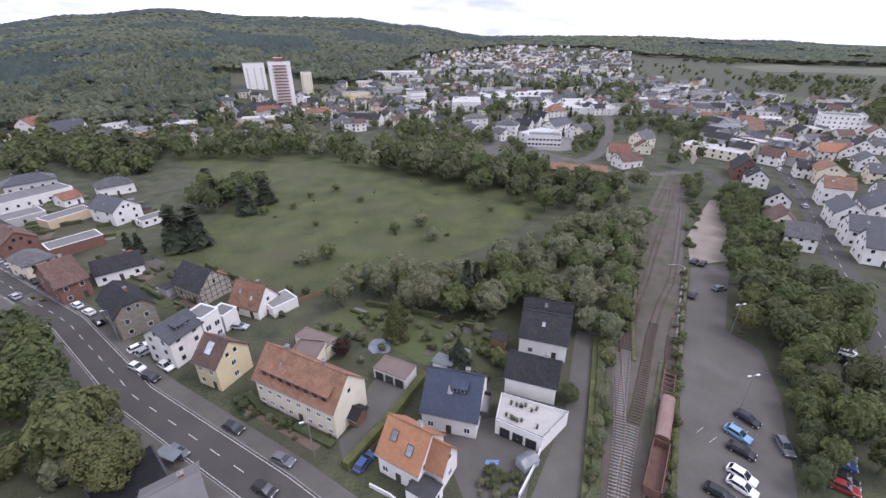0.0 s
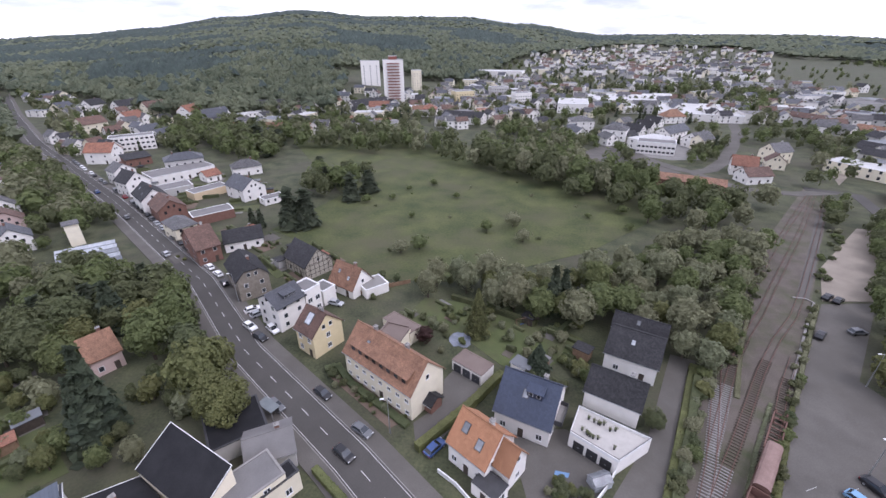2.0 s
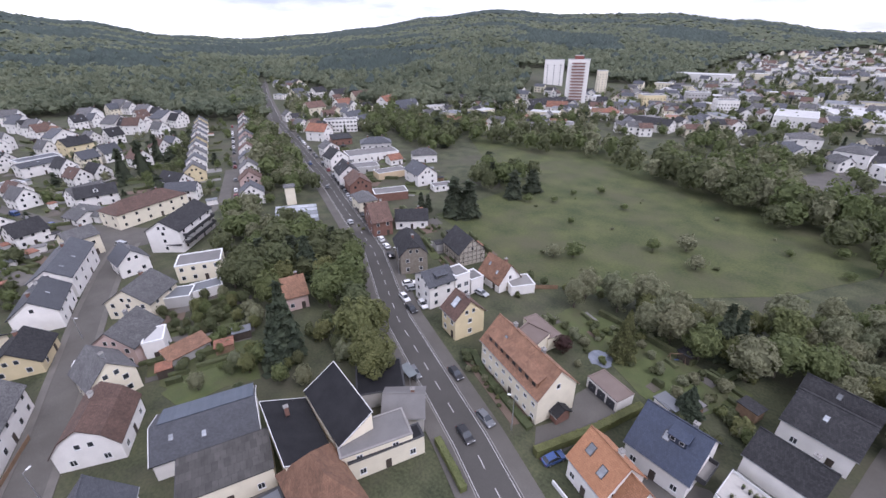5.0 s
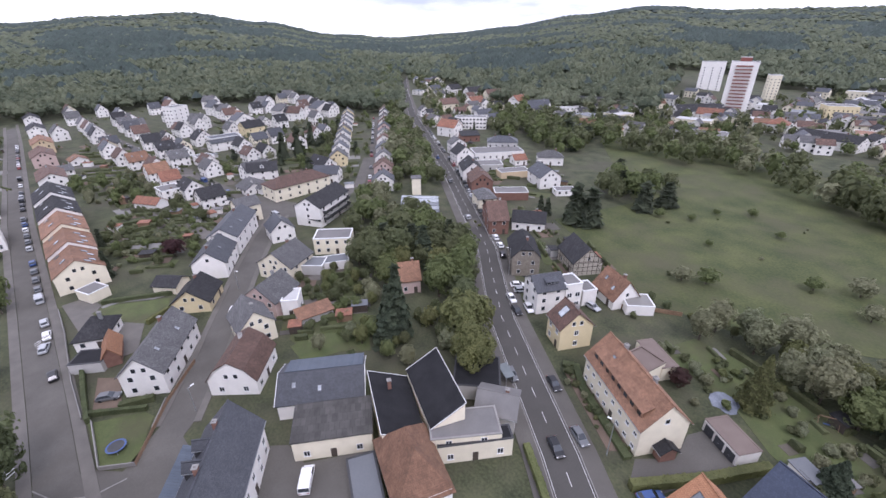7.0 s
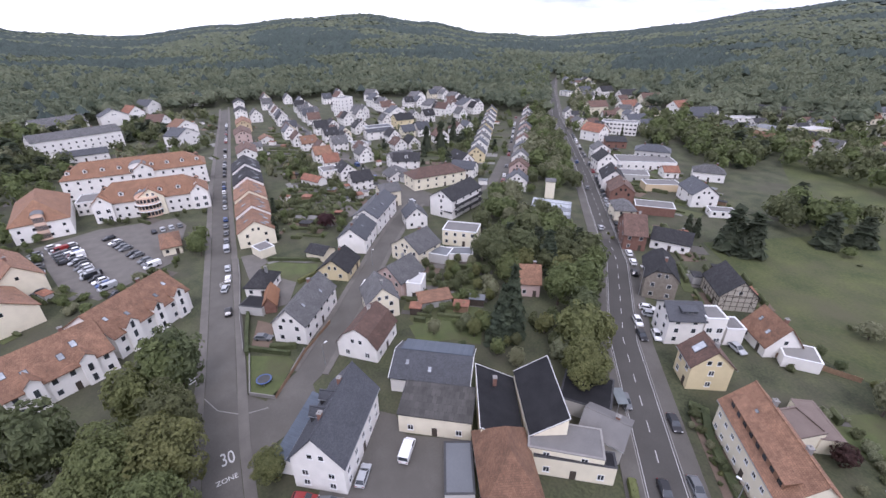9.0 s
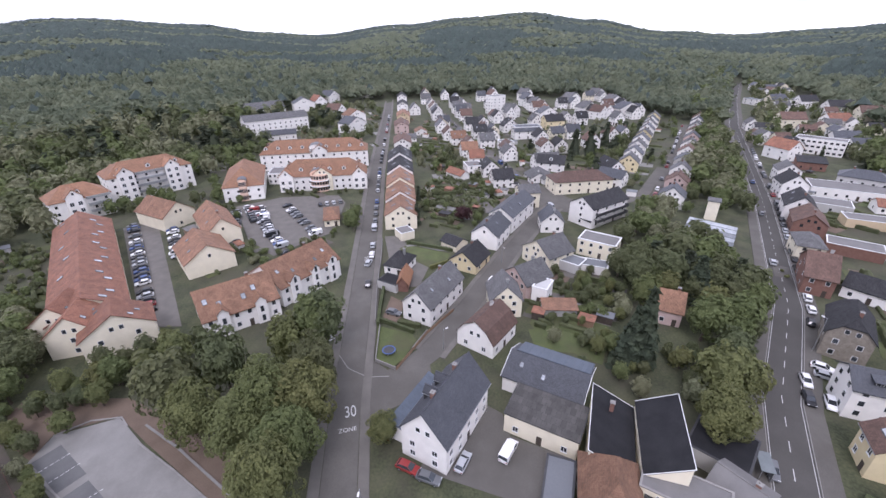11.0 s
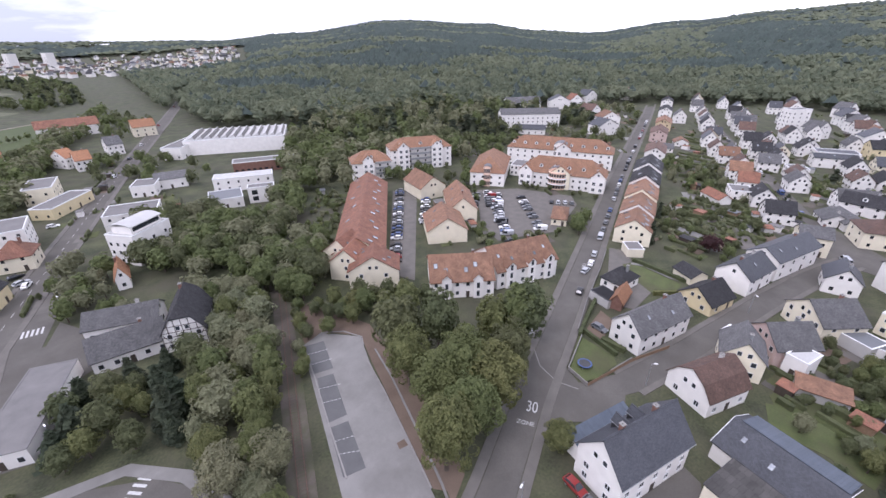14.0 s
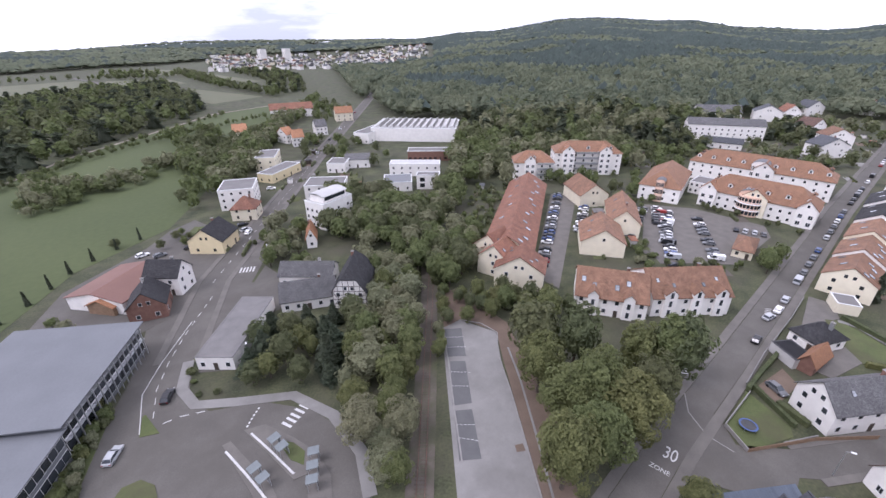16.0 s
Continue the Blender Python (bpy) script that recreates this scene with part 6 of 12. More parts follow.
house(-50.3, 23.0, 160.4, 15.2, 7.5, 3.9, 7.4, CREAM, BITUMEN, "workshop wing with a black bitumen roof and a brick chimney", kind='shed', rows=0, cols=0, gcols=0, chimneys=1, over=0.15, verge=TRIM)
house(-48.0, 30.0, -16.8, 15.2, 6.2, 5.6, 9.2, CREAM, BITUMEN, "cream workshop wing with a steep black bitumen roof", kind='shed', rows=2, cols=0, gcols=3, chimneys=0, over=0.15, verge=TRIM)
house(-39.4, 30.2, 59.1, 12.1, 6.0, 5.4, 5.4, CREAM, FELT_GREY, "cream house with a flat gravel roof", rim=0.2, verge=KERB, kind='flat', rows=2, cols=2, gcols=0, chimneys=0, near=True)
house(-37.0, 30.5, 60.8, 13.0, 3.0, 4.2, 4.2, CREAM, BITUMEN, "cream annex with a black bitumen roof", kind='flat', rows=1, cols=3, gcols=0, chimneys=0, verge=DARK_TRIM, near=True)
house(-38.8, 18.9, -14.8, 13.0, 8.6, 5.0, 10.6, WHITE, TILE_RUST, "old house with a weathered rust-red tiled hipped roof", kind='hip', rows=1, cols=2, gcols=2, chimneys=0)
house(-49.1, 41.8, 47.6, 9.4, 9.0, 3.6, 3.6, GREY, BITUMEN, "low black-roofed shed beside the gardens", kind='flat', rows=0, cols=0, gcols=0, chimneys=0, verge=DARK_TRIM, door=False, near=True)
house(-40.4, 39.4, 37.1, 7.3, 7.0, 4.0, 6.0, GREY, FELT_GREY, "grey shed with a shallow felt roof", rows=0, cols=0, gcols=0, chimneys=1, near=True)
house(-42.2, 12.2, 161.6, 9.5, 4.7, 2.6, 2.6, GREY, SHEET, "row of low grey garages", kind='flat', rows=0, cols=0, gcols=0, chimneys=0, verge=DARK_TRIM, category='garage', door=False)
house(-119.2, 1.2, 151.3, 10.3, 9.4, 3.2, 6.8, YELLOW, TILE_DARK, "yellow house with a dark roof", rows=1, cols=2, gcols=2)
house(-137.3, 9.6, 154.6, 14.0, 9.5, 5.4, 9.0, WHITE, TILE_SLATE, "white house with a grey roof and two chimneys", rows=2, cols=3, gcols=0, chimneys=2, skylights=1)
house(-155.8, 19.5, 150.5, 23.6, 9.5, 6.6, 9.6, WHITE, TILE_SLATE, "long white house with a blue-grey roof", rows=2, cols=4, gcols=0, skylights=3)
house(-173.8, 28.4, 96.3, 8.9, 8.0, 7.0, 9.5, CREAM, TILE_GREY, "cream corner house with a grey roof", rows=2, cols=2, gcols=2, near=False)
house(-132.1, -3.7, 47.1, 7.2, 6.0, 2.6, 4.2, CREAM, TILE_DARK, "low garage with a dark roof", rows=0, cols=0, gcols=0, chimneys=0, category='garage', door=False, near=False)
house(-116.6, -21.1, 69.9, 6.7, 9.0, 3.2, 6.4, WHITE, TILE_DARK, "white villa with a dark hipped roof", kind='hip', rows=1, cols=2, gcols=2, near=False)
house(-105.5, -22.5, 61.4, 6.6, 5.0, 2.6, 2.6, GREY, BITUMEN, "low dark flat garage", kind='flat', rows=0, cols=0, gcols=0, chimneys=0, verge=DARK_TRIM, category='garage', door=False, near=False)
house(-106.6, -18.7, 175.7, 8.0, 3.2, 2.8, 5.0, BRICK_WALL, TILE_ORANGE, "outbuilding with an orange tiled roof", rows=0, cols=0, gcols=0, chimneys=0, near=False)
house(-121.6, 26.7, 124.0, 11.0, 11.8, 5.0, 9.0, CREAM, TILE_GREY, "cream gabled house with a grey roof", rows=2, cols=2, gcols=3, near=False)
house(-104.5, 17.1, 124.8, 10.0, 9.9, 5.2, 9.0, PINK, TILE_GREY, "pink rendered house with a grey slate roof", rows=2, cols=2, gcols=3, near=False)
house(-99.2, 20.6, 61.3, 4.2, 6.0, 4.8, 4.8, WHITE, SHEET_WHITE, "white flat annex with a balcony", kind='flat', rows=1, cols=1, gcols=1, chimneys=0, near=False)
house(-94.7, 9.3, 1.9, 9.0, 8.2, 5.4, 9.4, CREAM, TILE_GREY, "cream house with a steep grey slate roof", rows=2, cols=2, gcols=2)
house(-127.0, 45.0, 56.9, 12.2, 8.0, 5.6, 5.6, CREAM, FELT_GREY, "cream flat-roofed house beside the gardens", kind='flat', rows=2, cols=4, gcols=1, chimneys=0, near=False)
house(-117.1, 33.1, 50.5, 8.0, 6.0, 3.2, 3.2, GREY, SHEET, "garage with a pale sheet roof", kind='flat', rows=0, cols=0, gcols=0, chimneys=0, category='garage', door=False, near=False)
house(-115.1, 40.1, 69.4, 8.0, 5.0, 2.8, 2.8, WHITE, SHEET, "low white shed with a pale sheet roof", kind='flat', rows=0, cols=0, gcols=0, chimneys=0, door=False, near=False)
house(-148.5, 33.4, -3.0, 9.0, 8.2, 4.6, 8.2, WHITE, TILE_SLATE, "white gabled house with a blue-grey roof", rows=1, cols=2, gcols=2, near=False)
house(-92.4, 23.8, 88.0, 8.7, 4.0, 2.4, 3.0, GREY, TILE_RUST, "low shed with a rusty roof", kind='shed', rows=0, cols=0, gcols=0, chimneys=0, door=False, near=False)
house(-158.0, 54.3, 125.9, 21.8, 11.0, 8.0, 11.4, WHITE, TILE_DARK, "white apartment house with dark roof and long balconies", rows=3, cols=4, gcols=1, chimneys=0)
house(-153.4, 48.4, 29.8, 10.3, 6.0, 3.0, 4.6, WHITE, TILE_DARK, "low white annex with a dark roof", rows=1, cols=2, gcols=1, chimneys=0, near=False)
house(-194.6, 56.5, 100.0, 28.3, 12.0, 6.2, 9.4, CREAM, TILE_BROWN, "large cream house with a brown hipped roof", kind='hip', rows=2, cols=6, gcols=2, chimneys=1)
house(-209.2, 43.1, 19.0, 14.0, 8.0, 3.0, 5.5, WHITE, TILE_GREY, "low white house with a grey roof", rows=1, cols=2, gcols=1, near=False)
house(-202.5, 75.2, 47.2, 12.7, 8.0, 5.0, 8.0, WHITE, TILE_SLATE, "white house with a grey roof", rows=2, cols=2, gcols=2, near=False)
house(-227.5, 50.3, 73.1, 14.4, 9.1, 5.2, 8.7, WHITE, TILE_DARK, "white house with a dark roof and dormers", rows=2, cols=3, gcols=2, dormers=1, near=False)
house(-323.4, 52.3, 97.6, 19.9, 10.7, 6.4, 6.4, WHITE, TILE_SLATE, "white flat-roofed apartment house", kind='flat', rows=2, cols=5, gcols=2, chimneys=0, near=False)
house(-347.9, 76.9, 105.2, 15.7, 11.2, 6.7, 10.7, YELLOW, TILE_DARK, "yellow house with a dark roof", rows=2, cols=2, gcols=2, near=False)
house(-425.9, 38.6, 128.3, 16.3, 10.0, 16, 16, WHITE, FELT_GREY, "white residential tower block", kind='flat', rows=5, cols=3, gcols=3, chimneys=0, category='tower block', near=False)
house(-236.2, 9.5, 97.0, 8.1, 7.8, 6.1, 9.7, WHITE, TILE_RED, "white house with a red roof and timber gable", rows=2, cols=2, gcols=2, near=False)
house(-215.4, -1.2, 38.9, 12.1, 6.0, 2.6, 4.6, WHITE, TILE_RED, "garden house with a red roof", rows=0, cols=0, gcols=0, chimneys=0, near=False)
terrace(-173.2, 90.9, -362.9, 201.4, 11, 149.8, 8.5, 9.8, 5.2, 9.0, (WHITE, PINK, WHITE, GREY, WHITE,), (TILE_SLATE, TILE_BROWN, TILE_GREY,), "row of white gabled houses with grey roofs", skylights=0)
terrace(-227.7, 92.9, -370.4, 167.6, 9, 152.4, 8.5, 9.8, 5.2, 9.0, (YELLOW, WHITE, WHITE, WHITE,), (TILE_GREY, TILE_SLATE,), "row of gabled houses with grey roofs", skylights=0)
house(-154.4, -24.7, -173.9, 13.7, 12.2, 5.6, 9.5, CREAM, TILE_RUST, "stepped terrace house with orange tiles and roof windows", rows=2, cols=3, gcols=2, skylights=6, panes=1.5, chimneys=0, over=0.25, group="stepped terrace houses")
house(-168.8, -26.3, -173.9, 14.7, 12.2, 6.8, 10.7, WHITE, TILE_RUST, "stepped terrace house with orange tiles and roof windows", rows=2, cols=3, gcols=2, skylights=6, panes=1.5, chimneys=0, over=0.25, group="stepped terrace houses")
house(-184.1, -27.9, -173.9, 15.7, 12.2, 8.1, 12.0, CREAM, TILE_RUST, "stepped terrace house with orange tiles and roof windows", rows=2, cols=3, gcols=2, skylights=6, panes=1.5, chimneys=0, over=0.25, group="stepped terrace houses")
house(-201.0, -29.7, -173.9, 17.7, 12.2, 9.4, 13.3, WHITE, TILE_DARK, "stepped terrace house with dark tiles and roof windows", rows=2, cols=3, gcols=2, skylights=6, panes=1.5, chimneys=0, over=0.25, group="stepped terrace houses")
house(-218.8, -31.6, -173.9, 17.7, 12.2, 10.7, 14.6, WHITE, TILE_DARK, "stepped terrace house with dark tiles and roof windows", rows=2, cols=3, gcols=2, skylights=6, panes=1.5, chimneys=0, over=0.25, group="stepped terrace houses")
terrace(-279.1, -36.7, -340.1, -43.7, 2, -173.4, 22, 11, 6.0, 9.0, (WHITE, PINK,), (TILE_BROWN, TILE_BROWN,), "terraced flats with brown roofs", skylights=2, cols=6)
terrace(-382.5, -46.5, -520.1, -62.0, 3, -173.6, 22, 11, 6.0, 9.0, (OCHRE, WHITE, WHITE,), (TILE_RUST, TILE_DARK, TILE_DARK,), "terraced flats with dark roofs", skylights=1, cols=6)
house(-140.4, -22.0, 120.5, 5.3, 6.0, 3.0, 3.0, CREAM, FELT_GREY, "cream garage with a flat roof", kind='flat', rows=0, cols=0, gcols=0, chimneys=0, category='garage', door=False, near=False)
house(-509.5, 43.5, 18.3, 13.0, 10.6, 7.8, 13.0, WHITE, TILE_BROWN, "white gabled house at the edge of the woods", rows=2, cols=2, gcols=2, near=False)
house(-402.2, 50.6, 46.3, 11.9, 12.2, 7.2, 11.9, WHITE, TILE_GREY, "white gabled house at the edge of the woods", rows=2, cols=2, gcols=2, near=False)
house(-472.8, 77.5, 18.8, 13.0, 14.9, 7.8, 13.0, WHITE, TILE_SLATE, "white gabled house at the edge of the woods", rows=2, cols=2, gcols=2, near=False)
house(-441.7, 80.0, 21.7, 12.6, 12.8, 7.5, 12.6, WHITE, TILE_GREY, "white gabled house at the edge of the woods", rows=2, cols=2, gcols=2, near=False)
house(-384.4, 79.4, 12.2, 11.8, 15.9, 7.1, 11.8, WHITE, TILE_SLATE, "white gabled house at the edge of the woods", rows=2, cols=2, gcols=2, near=False)
house(-412.0, 122.5, 25.4, 12.3, 17.4, 7.4, 12.3, WHITE, TILE_GREY, "white gabled house at the edge of the woods", rows=2, cols=2, gcols=2, near=False)
house(-389.8, 126.5, 38.1, 12.0, 10.5, 7.2, 12.0, WHITE, TILE_BROWN, "white gabled house at the edge of the woods", rows=2, cols=2, gcols=2, near=False)
house(-515.5, 163.0, 31.4, 13.0, 17.9, 7.8, 13.0, WHITE, TILE_GREY, "white gabled house at the edge of the woods", rows=2, cols=2, gcols=2, near=False)
house(-452.4, 160.3, 23.7, 13.0, 17.3, 7.8, 13.0, WHITE, TILE_GREY, "white gabled house at the edge of the woods", rows=2, cols=2, gcols=2, near=False)
house(-405.7, 157.0, 19.9, 12.4, 23.5, 7.4, 12.4, WHITE, TILE_SLATE, "white gabled house at the edge of the woods", rows=2, cols=2, gcols=2, near=False)
house(-474.4, 123.5, 30.1, 13.0, 16.2, 7.8, 13.0, WHITE, TILE_GREY, "white gabled house at the edge of the woods", rows=2, cols=2, gcols=2, near=False)
house(-519.0, 81.7, 47.1, 13.0, 12.6, 7.8, 13.0, WHITE, TILE_GREY, "white gabled house at the edge of the woods", rows=2, cols=2, gcols=2, near=False)
house(-262.9, 222.6, 46.1, 24.7, 10.0, 9.0, 9.0, WHITE, FELT_GREY, "white modern flat-roofed office building with dark glazing", kind='flat', rows=3, cols=9, gcols=2, chimneys=0, category='building', ww=1.8, near=False)
house(-191.9, 188.0, 46.7, 18.6, 10.8, 6.9, 9.7, GREY, TILE_SLATE, "grey slate-clad villa with a mansard roof", kind='hip', rows=2, cols=5, gcols=2, chimneys=2, near=False)
house(-228.9, 192.0, 62.4, 13.0, 9.1, 4.3, 5.9, BRICK_WALL, TILE_DARK, "low brick building with a dark roof", kind='shed', rows=1, cols=3, gcols=1, chimneys=0, near=False)
house(-184.5, 176.1, 62.1, 30.0, 14.7, 4.2, 4.2, WHITE, FELT_GREY, "low white commercial building with a flat roof", kind='flat', rows=1, cols=8, gcols=2, chimneys=0, near=False)
house(-166.9, 153.7, 55.9, 14.0, 10.0, 3.6, 3.6, GREY, FELT_GREY, "grey flat-roofed workshop beside the gardens", kind='flat', rows=1, cols=3, gcols=1, chimneys=0, door=False, near=False)
house(-149.5, 154.7, 65.4, 15.8, 8.0, 3.4, 3.4, OCHRE, FELT_GREY, "plain rendered flat workshop", kind='flat', rows=0, cols=0, gcols=0, chimneys=0, door=False, near=False)
house(-126.7, 129.8, 53.0, 14.9, 8.0, 3.6, 3.6, BRICK_WALL, FELT_GREY, "long brick garage building", kind='flat', rows=0, cols=0, gcols=0, chimneys=0, door=False, near=False)
house(-164.7, 174.5, 66.0, 7.3, 8.2, 3.3, 5.5, WHITE, TILE_RED, "small house with a red roof", rows=1, cols=2, gcols=1, chimneys=0, near=False)
house(-153.9, 188.8, 46.9, 13.9, 9.3, 4.7, 7.6, WHITE, TILE_GREY, "white villa with a grey hipped roof", kind='hip', rows=1, cols=3, gcols=2, near=False)
house(-114.7, 152.6, 57.1, 9.3, 6.0, 2.6, 2.6, WHITE, FELT_GREY, "low white garden pavilion", kind='flat', rows=1, cols=3, gcols=1, chimneys=0, door=False, near=False)
house(-251.8, 192.5, 15.7, 15.5, 10.6, 7.0, 11.3, WHITE, TILE_RED, "white house with a red roof beside the road", rows=2, cols=2, gcols=2, near=False)
house(-185.9, 150.1, -17.6, 10.8, 10.2, 6.6, 10.7, WHITE, TILE_DARK, "white house with a dark roof beside the road", rows=2, cols=3, gcols=2, near=False)
house(-205.6, 162.1, -21.1, 9.7, 9.6, 6.9, 10.1, WHITE, TILE_GREY, "white house with a grey roof beside the road", rows=2, cols=3, gcols=2, near=False)
house(-157.8, 99.6, 58.0, 4.1, 4.5, 8.0, 8.4, CREAM, TILE_GREY, "tall narrow cream transformer tower", kind='hip', rows=0, cols=0, gcols=0, chimneys=0, category='tower', door=False, near=False)
house(-346.7, 263.8, 81.7, 18.0, 12.4, 7.2, 11.8, CREAM, TILE_BROWN, "cream house with a brown roof", rows=2, cols=3, gcols=2, near=False)
house(-444.6, 348.3, 89.6, 16.4, 13.0, 7.5, 12.5, WHITE, TILE_DARK, "white house on the edge of the town", rows=2, cols=3, gcols=2, near=False)
house(-406.4, 351.4, 84.0, 25.1, 13.0, 7.5, 12.5, WHITE, TILE_DARK, "white house on the edge of the town", rows=2, cols=3, gcols=2, near=False)
house(-371.0, 348.1, 74.0, 19.7, 13.0, 7.5, 12.5, CREAM, TILE_BROWN, "white house on the edge of the town", rows=2, cols=3, gcols=2, near=False)
house(-317.0, 333.1, 93.7, 17.7, 12.7, 7.4, 12.2, WHITE, TILE_RED, "white house on the edge of the town", rows=2, cols=3, gcols=2, near=False)
house(-280.6, 324.2, 69.8, 16.7, 12.3, 7.1, 11.7, CREAM, TILE_SLATE, "white house on the edge of the town", rows=2, cols=3, gcols=2, near=False)
house(-338.5, 292.5, 88.5, 16.5, 12.6, 7.3, 12.0, WHITE, TILE_RED, "white house on the edge of the town", rows=2, cols=3, gcols=2, near=False)
house(-452.5, 324.3, 92.0, 15.2, 13.0, 7.5, 12.5, CREAM, TILE_SLATE, "white house on the edge of the town", rows=2, cols=3, gcols=2, near=False)
terrace(-268.4, 366.8, -228.8, 406.8, 5, 45.3, 20, 10, 5.5, 8.6, (WHITE,), (TILE_DARK, TILE_DARK, TILE_BROWN,), "long white terrace with dark roofs", cols=7, skylights=3)
house(-111.5, -117.8, -140.7, 73.5, 16.6, 5.6, 10.6, CREAM, TILE_RED, "long terrace with a red tiled roof and many skylights", rows=2, cols=12, gcols=2, chimneys=0, skylights=18, panes=1.6)
house(-82.8, -100.0, -165.9, 9.0, 11.3, 6.2, 10.8, CREAM, TILE_RED, "end terrace house with a red tiled roof", rows=2, cols=2, gcols=1, skylights=2, chimneys=0, near=False)
house(-78.9, -93.6, -159.2, 9.0, 10.8, 6.2, 10.8, CREAM, TILE_RED, "end terrace house with a red tiled roof", rows=2, cols=2, gcols=1, skylights=2, chimneys=0, near=False)
house(-79.4, -84.7, -141.8, 9.0, 14.5, 6.2, 10.8, CREAM, TILE_RED, "end terrace house with a red tiled roof and roof windows", rows=2, cols=2, gcols=2, skylights=3, chimneys=0, near=False)
house(-120.2, -85.7, 41.1, 17.0, 14.3, 5.2, 9.8, CREAM, TILE_RUST, "cream gabled house with a rust-red tiled roof", rows=0, cols=0, gcols=0, skylights=2, chimneys=0, near=False)
house(-142.9, -92.7, 37.9, 24.0, 11.4, 5.6, 10.4, CREAM, TILE_RUST, "cream gabled house with a rust-red tiled roof", rows=0, cols=0, gcols=0, skylights=2, chimneys=1, near=False)
house(-154.9, -119.5, 63.3, 18.0, 12.9, 5.6, 10.2, CREAM, TILE_RUST, "cream gabled house with a rust-red tiled roof", rows=1, cols=0, gcols=1, skylights=0, chimneys=0, near=False)
house(-91.6, -62.0, 128.3, 18.1, 15.0, 5.6, 10.4, WHITE, TILE_RUST, "white terrace with a rust-red tiled roof and dormers", rows=2, cols=6, gcols=1, chimneys=1, skylights=6, panes=1.4, near=False, gables=[(-4.6, 2.7, 0.9), (4.4, 2.7, 0.9)])
house(-107.6, -51.3, 146.8, 21.2, 15.0, 6.0, 10.8, WHITE, TILE_RUST, "white terrace with a rust-red tiled roof and balconies", rows=2, cols=6, gcols=1, chimneys=1, skylights=5, near=False, gables=[(-6.2, 3.2, 1.0), (1.0, 2.7, 1.0), (7.4, 3.2, 1.0)])
house(-162.3, -160.2, 141.5, 20.7, 13.0, 9.4, 14.0, WHITE, TILE_TERRA, "white apartment house with an orange hipped roof", kind='hip', rows=3, cols=5, gcols=3, chimneys=0, dormers=1, near=False)
house(-194.3, -151.3, 140.0, 35.2, 15.0, 11.6, 16.4, WHITE, TILE_TERRA, "white apartment house with an orange hipped roof and balconies", kind='hip', rows=4, cols=8, gcols=3, chimneys=0, dormers=3, near=False)
rounded_bay(house(-196.0, -104.8, 20.0, 34.0, 17.0, 7.0, 13.2, WHITE, TILE_TERRA, "white house with an orange hipped roof and a peach bay", kind='hip', rows=2, cols=8, gcols=4, chimneys=0, dormers=0, near=False), pose(17.0, 0, 0, 0, 0, 90), 1.7, 0.7, 9.3, 5.0, 3, PEACH)
rounded_bay(house(-202.3, -67.7, 98.3, 40.6, 15.0, 7.4, 13.6, WHITE, TILE_TERRA, "white care home with an orange hipped roof", kind='hip', rows=2, cols=13, gcols=3, chimneys=0, dormers=6, category='building', near=False), pose(-1.5, -7.5, 0), 4.3, 3.0, 8.2, 7.0, 3, PEACH, balconies=True)
rounded_bay(house(-240.9, -82.8, 101.1, 58.8, 16.0, 9.4, 15.0, WHITE, TILE_TERRA, "white care home wing with an orange hipped roof", kind='hip', rows=3, cols=14, gcols=3, chimneys=0, dormers=9, category='building', near=False), pose(1.0, -8.0, 0), 3.6, 0.5, 11.6, 6.0, 4, WHITE)
house(-210.0, -93.5, 98.3, 9.0, 12.0, 5.4, 5.4, WHITE, FELT_GREY, "white link between the care home wings", kind='flat', rows=2, cols=4, gcols=0, chimneys=0, category='building', door=False, near=False)
house(-157.0, -53.3, 105.1, 5.9, 14.0, 3.0, 5.6, CREAM, TILE_RUST, "low cream building with a brown hipped roof", kind='hip', rows=1, cols=2, gcols=3, chimneys=0, near=False)
house(-340.2, -143.9, 126.6, 48.5, 13.9, 10.9, 14.4, WHITE, TILE_GREY, "white apartment block with a grey roof", rows=3, cols=12, gcols=2, chimneys=1, near=False)
house(-312.6, -131.3, 111.1, 23.7, 9.7, 4.1, 6.6, WHITE, TILE_SLATE, "low white house with a blue-grey roof", rows=1, cols=5, gcols=2, near=False)
house(-414.3, -182.1, 133.7, 35.3, 14.0, 8.4, 13.2, WHITE, TILE_GREY, "white apartment house with a grey roof", rows=2, cols=8, gcols=2, near=False)
house(-445.9, -154.9, 28.2, 14.3, 20.5, 8.6, 13.6, WHITE, TILE_SLATE, "white house beside the woods", rows=2, cols=2, gcols=2, near=False)
house(-460.9, -144.0, 42.6, 14.5, 12.6, 8.7, 13.8, WHITE, TILE_RED, "white house beside the woods", rows=2, cols=2, gcols=2, near=False)
house(-402.9, -110.9, 71.0, 13.5, 13.2, 8.1, 12.8, WHITE, TILE_BROWN, "white house beside the woods", rows=2, cols=2, gcols=2, near=False)
house(-503.8, -142.5, 63.2, 14.5, 17.2, 8.7, 13.8, WHITE, TILE_SLATE, "white house beside the woods", rows=2, cols=2, gcols=2, near=False)
house(-373.6, -88.3, 40.6, 12.9, 16.3, 7.8, 12.3, WHITE, TILE_RUST, "white house beside the woods", rows=2, cols=2, gcols=2, near=False)
house(-339.0, -82.9, 57.6, 12.3, 17.7, 7.4, 11.7, WHITE, TILE_SLATE, "white house beside the woods", rows=2, cols=2, gcols=2, near=False)
house(-549.5, -109.0, 15.5, 14.5, 13.9, 8.7, 13.8, WHITE, TILE_RUST, "white house beside the woods", rows=2, cols=2, gcols=2, near=False)
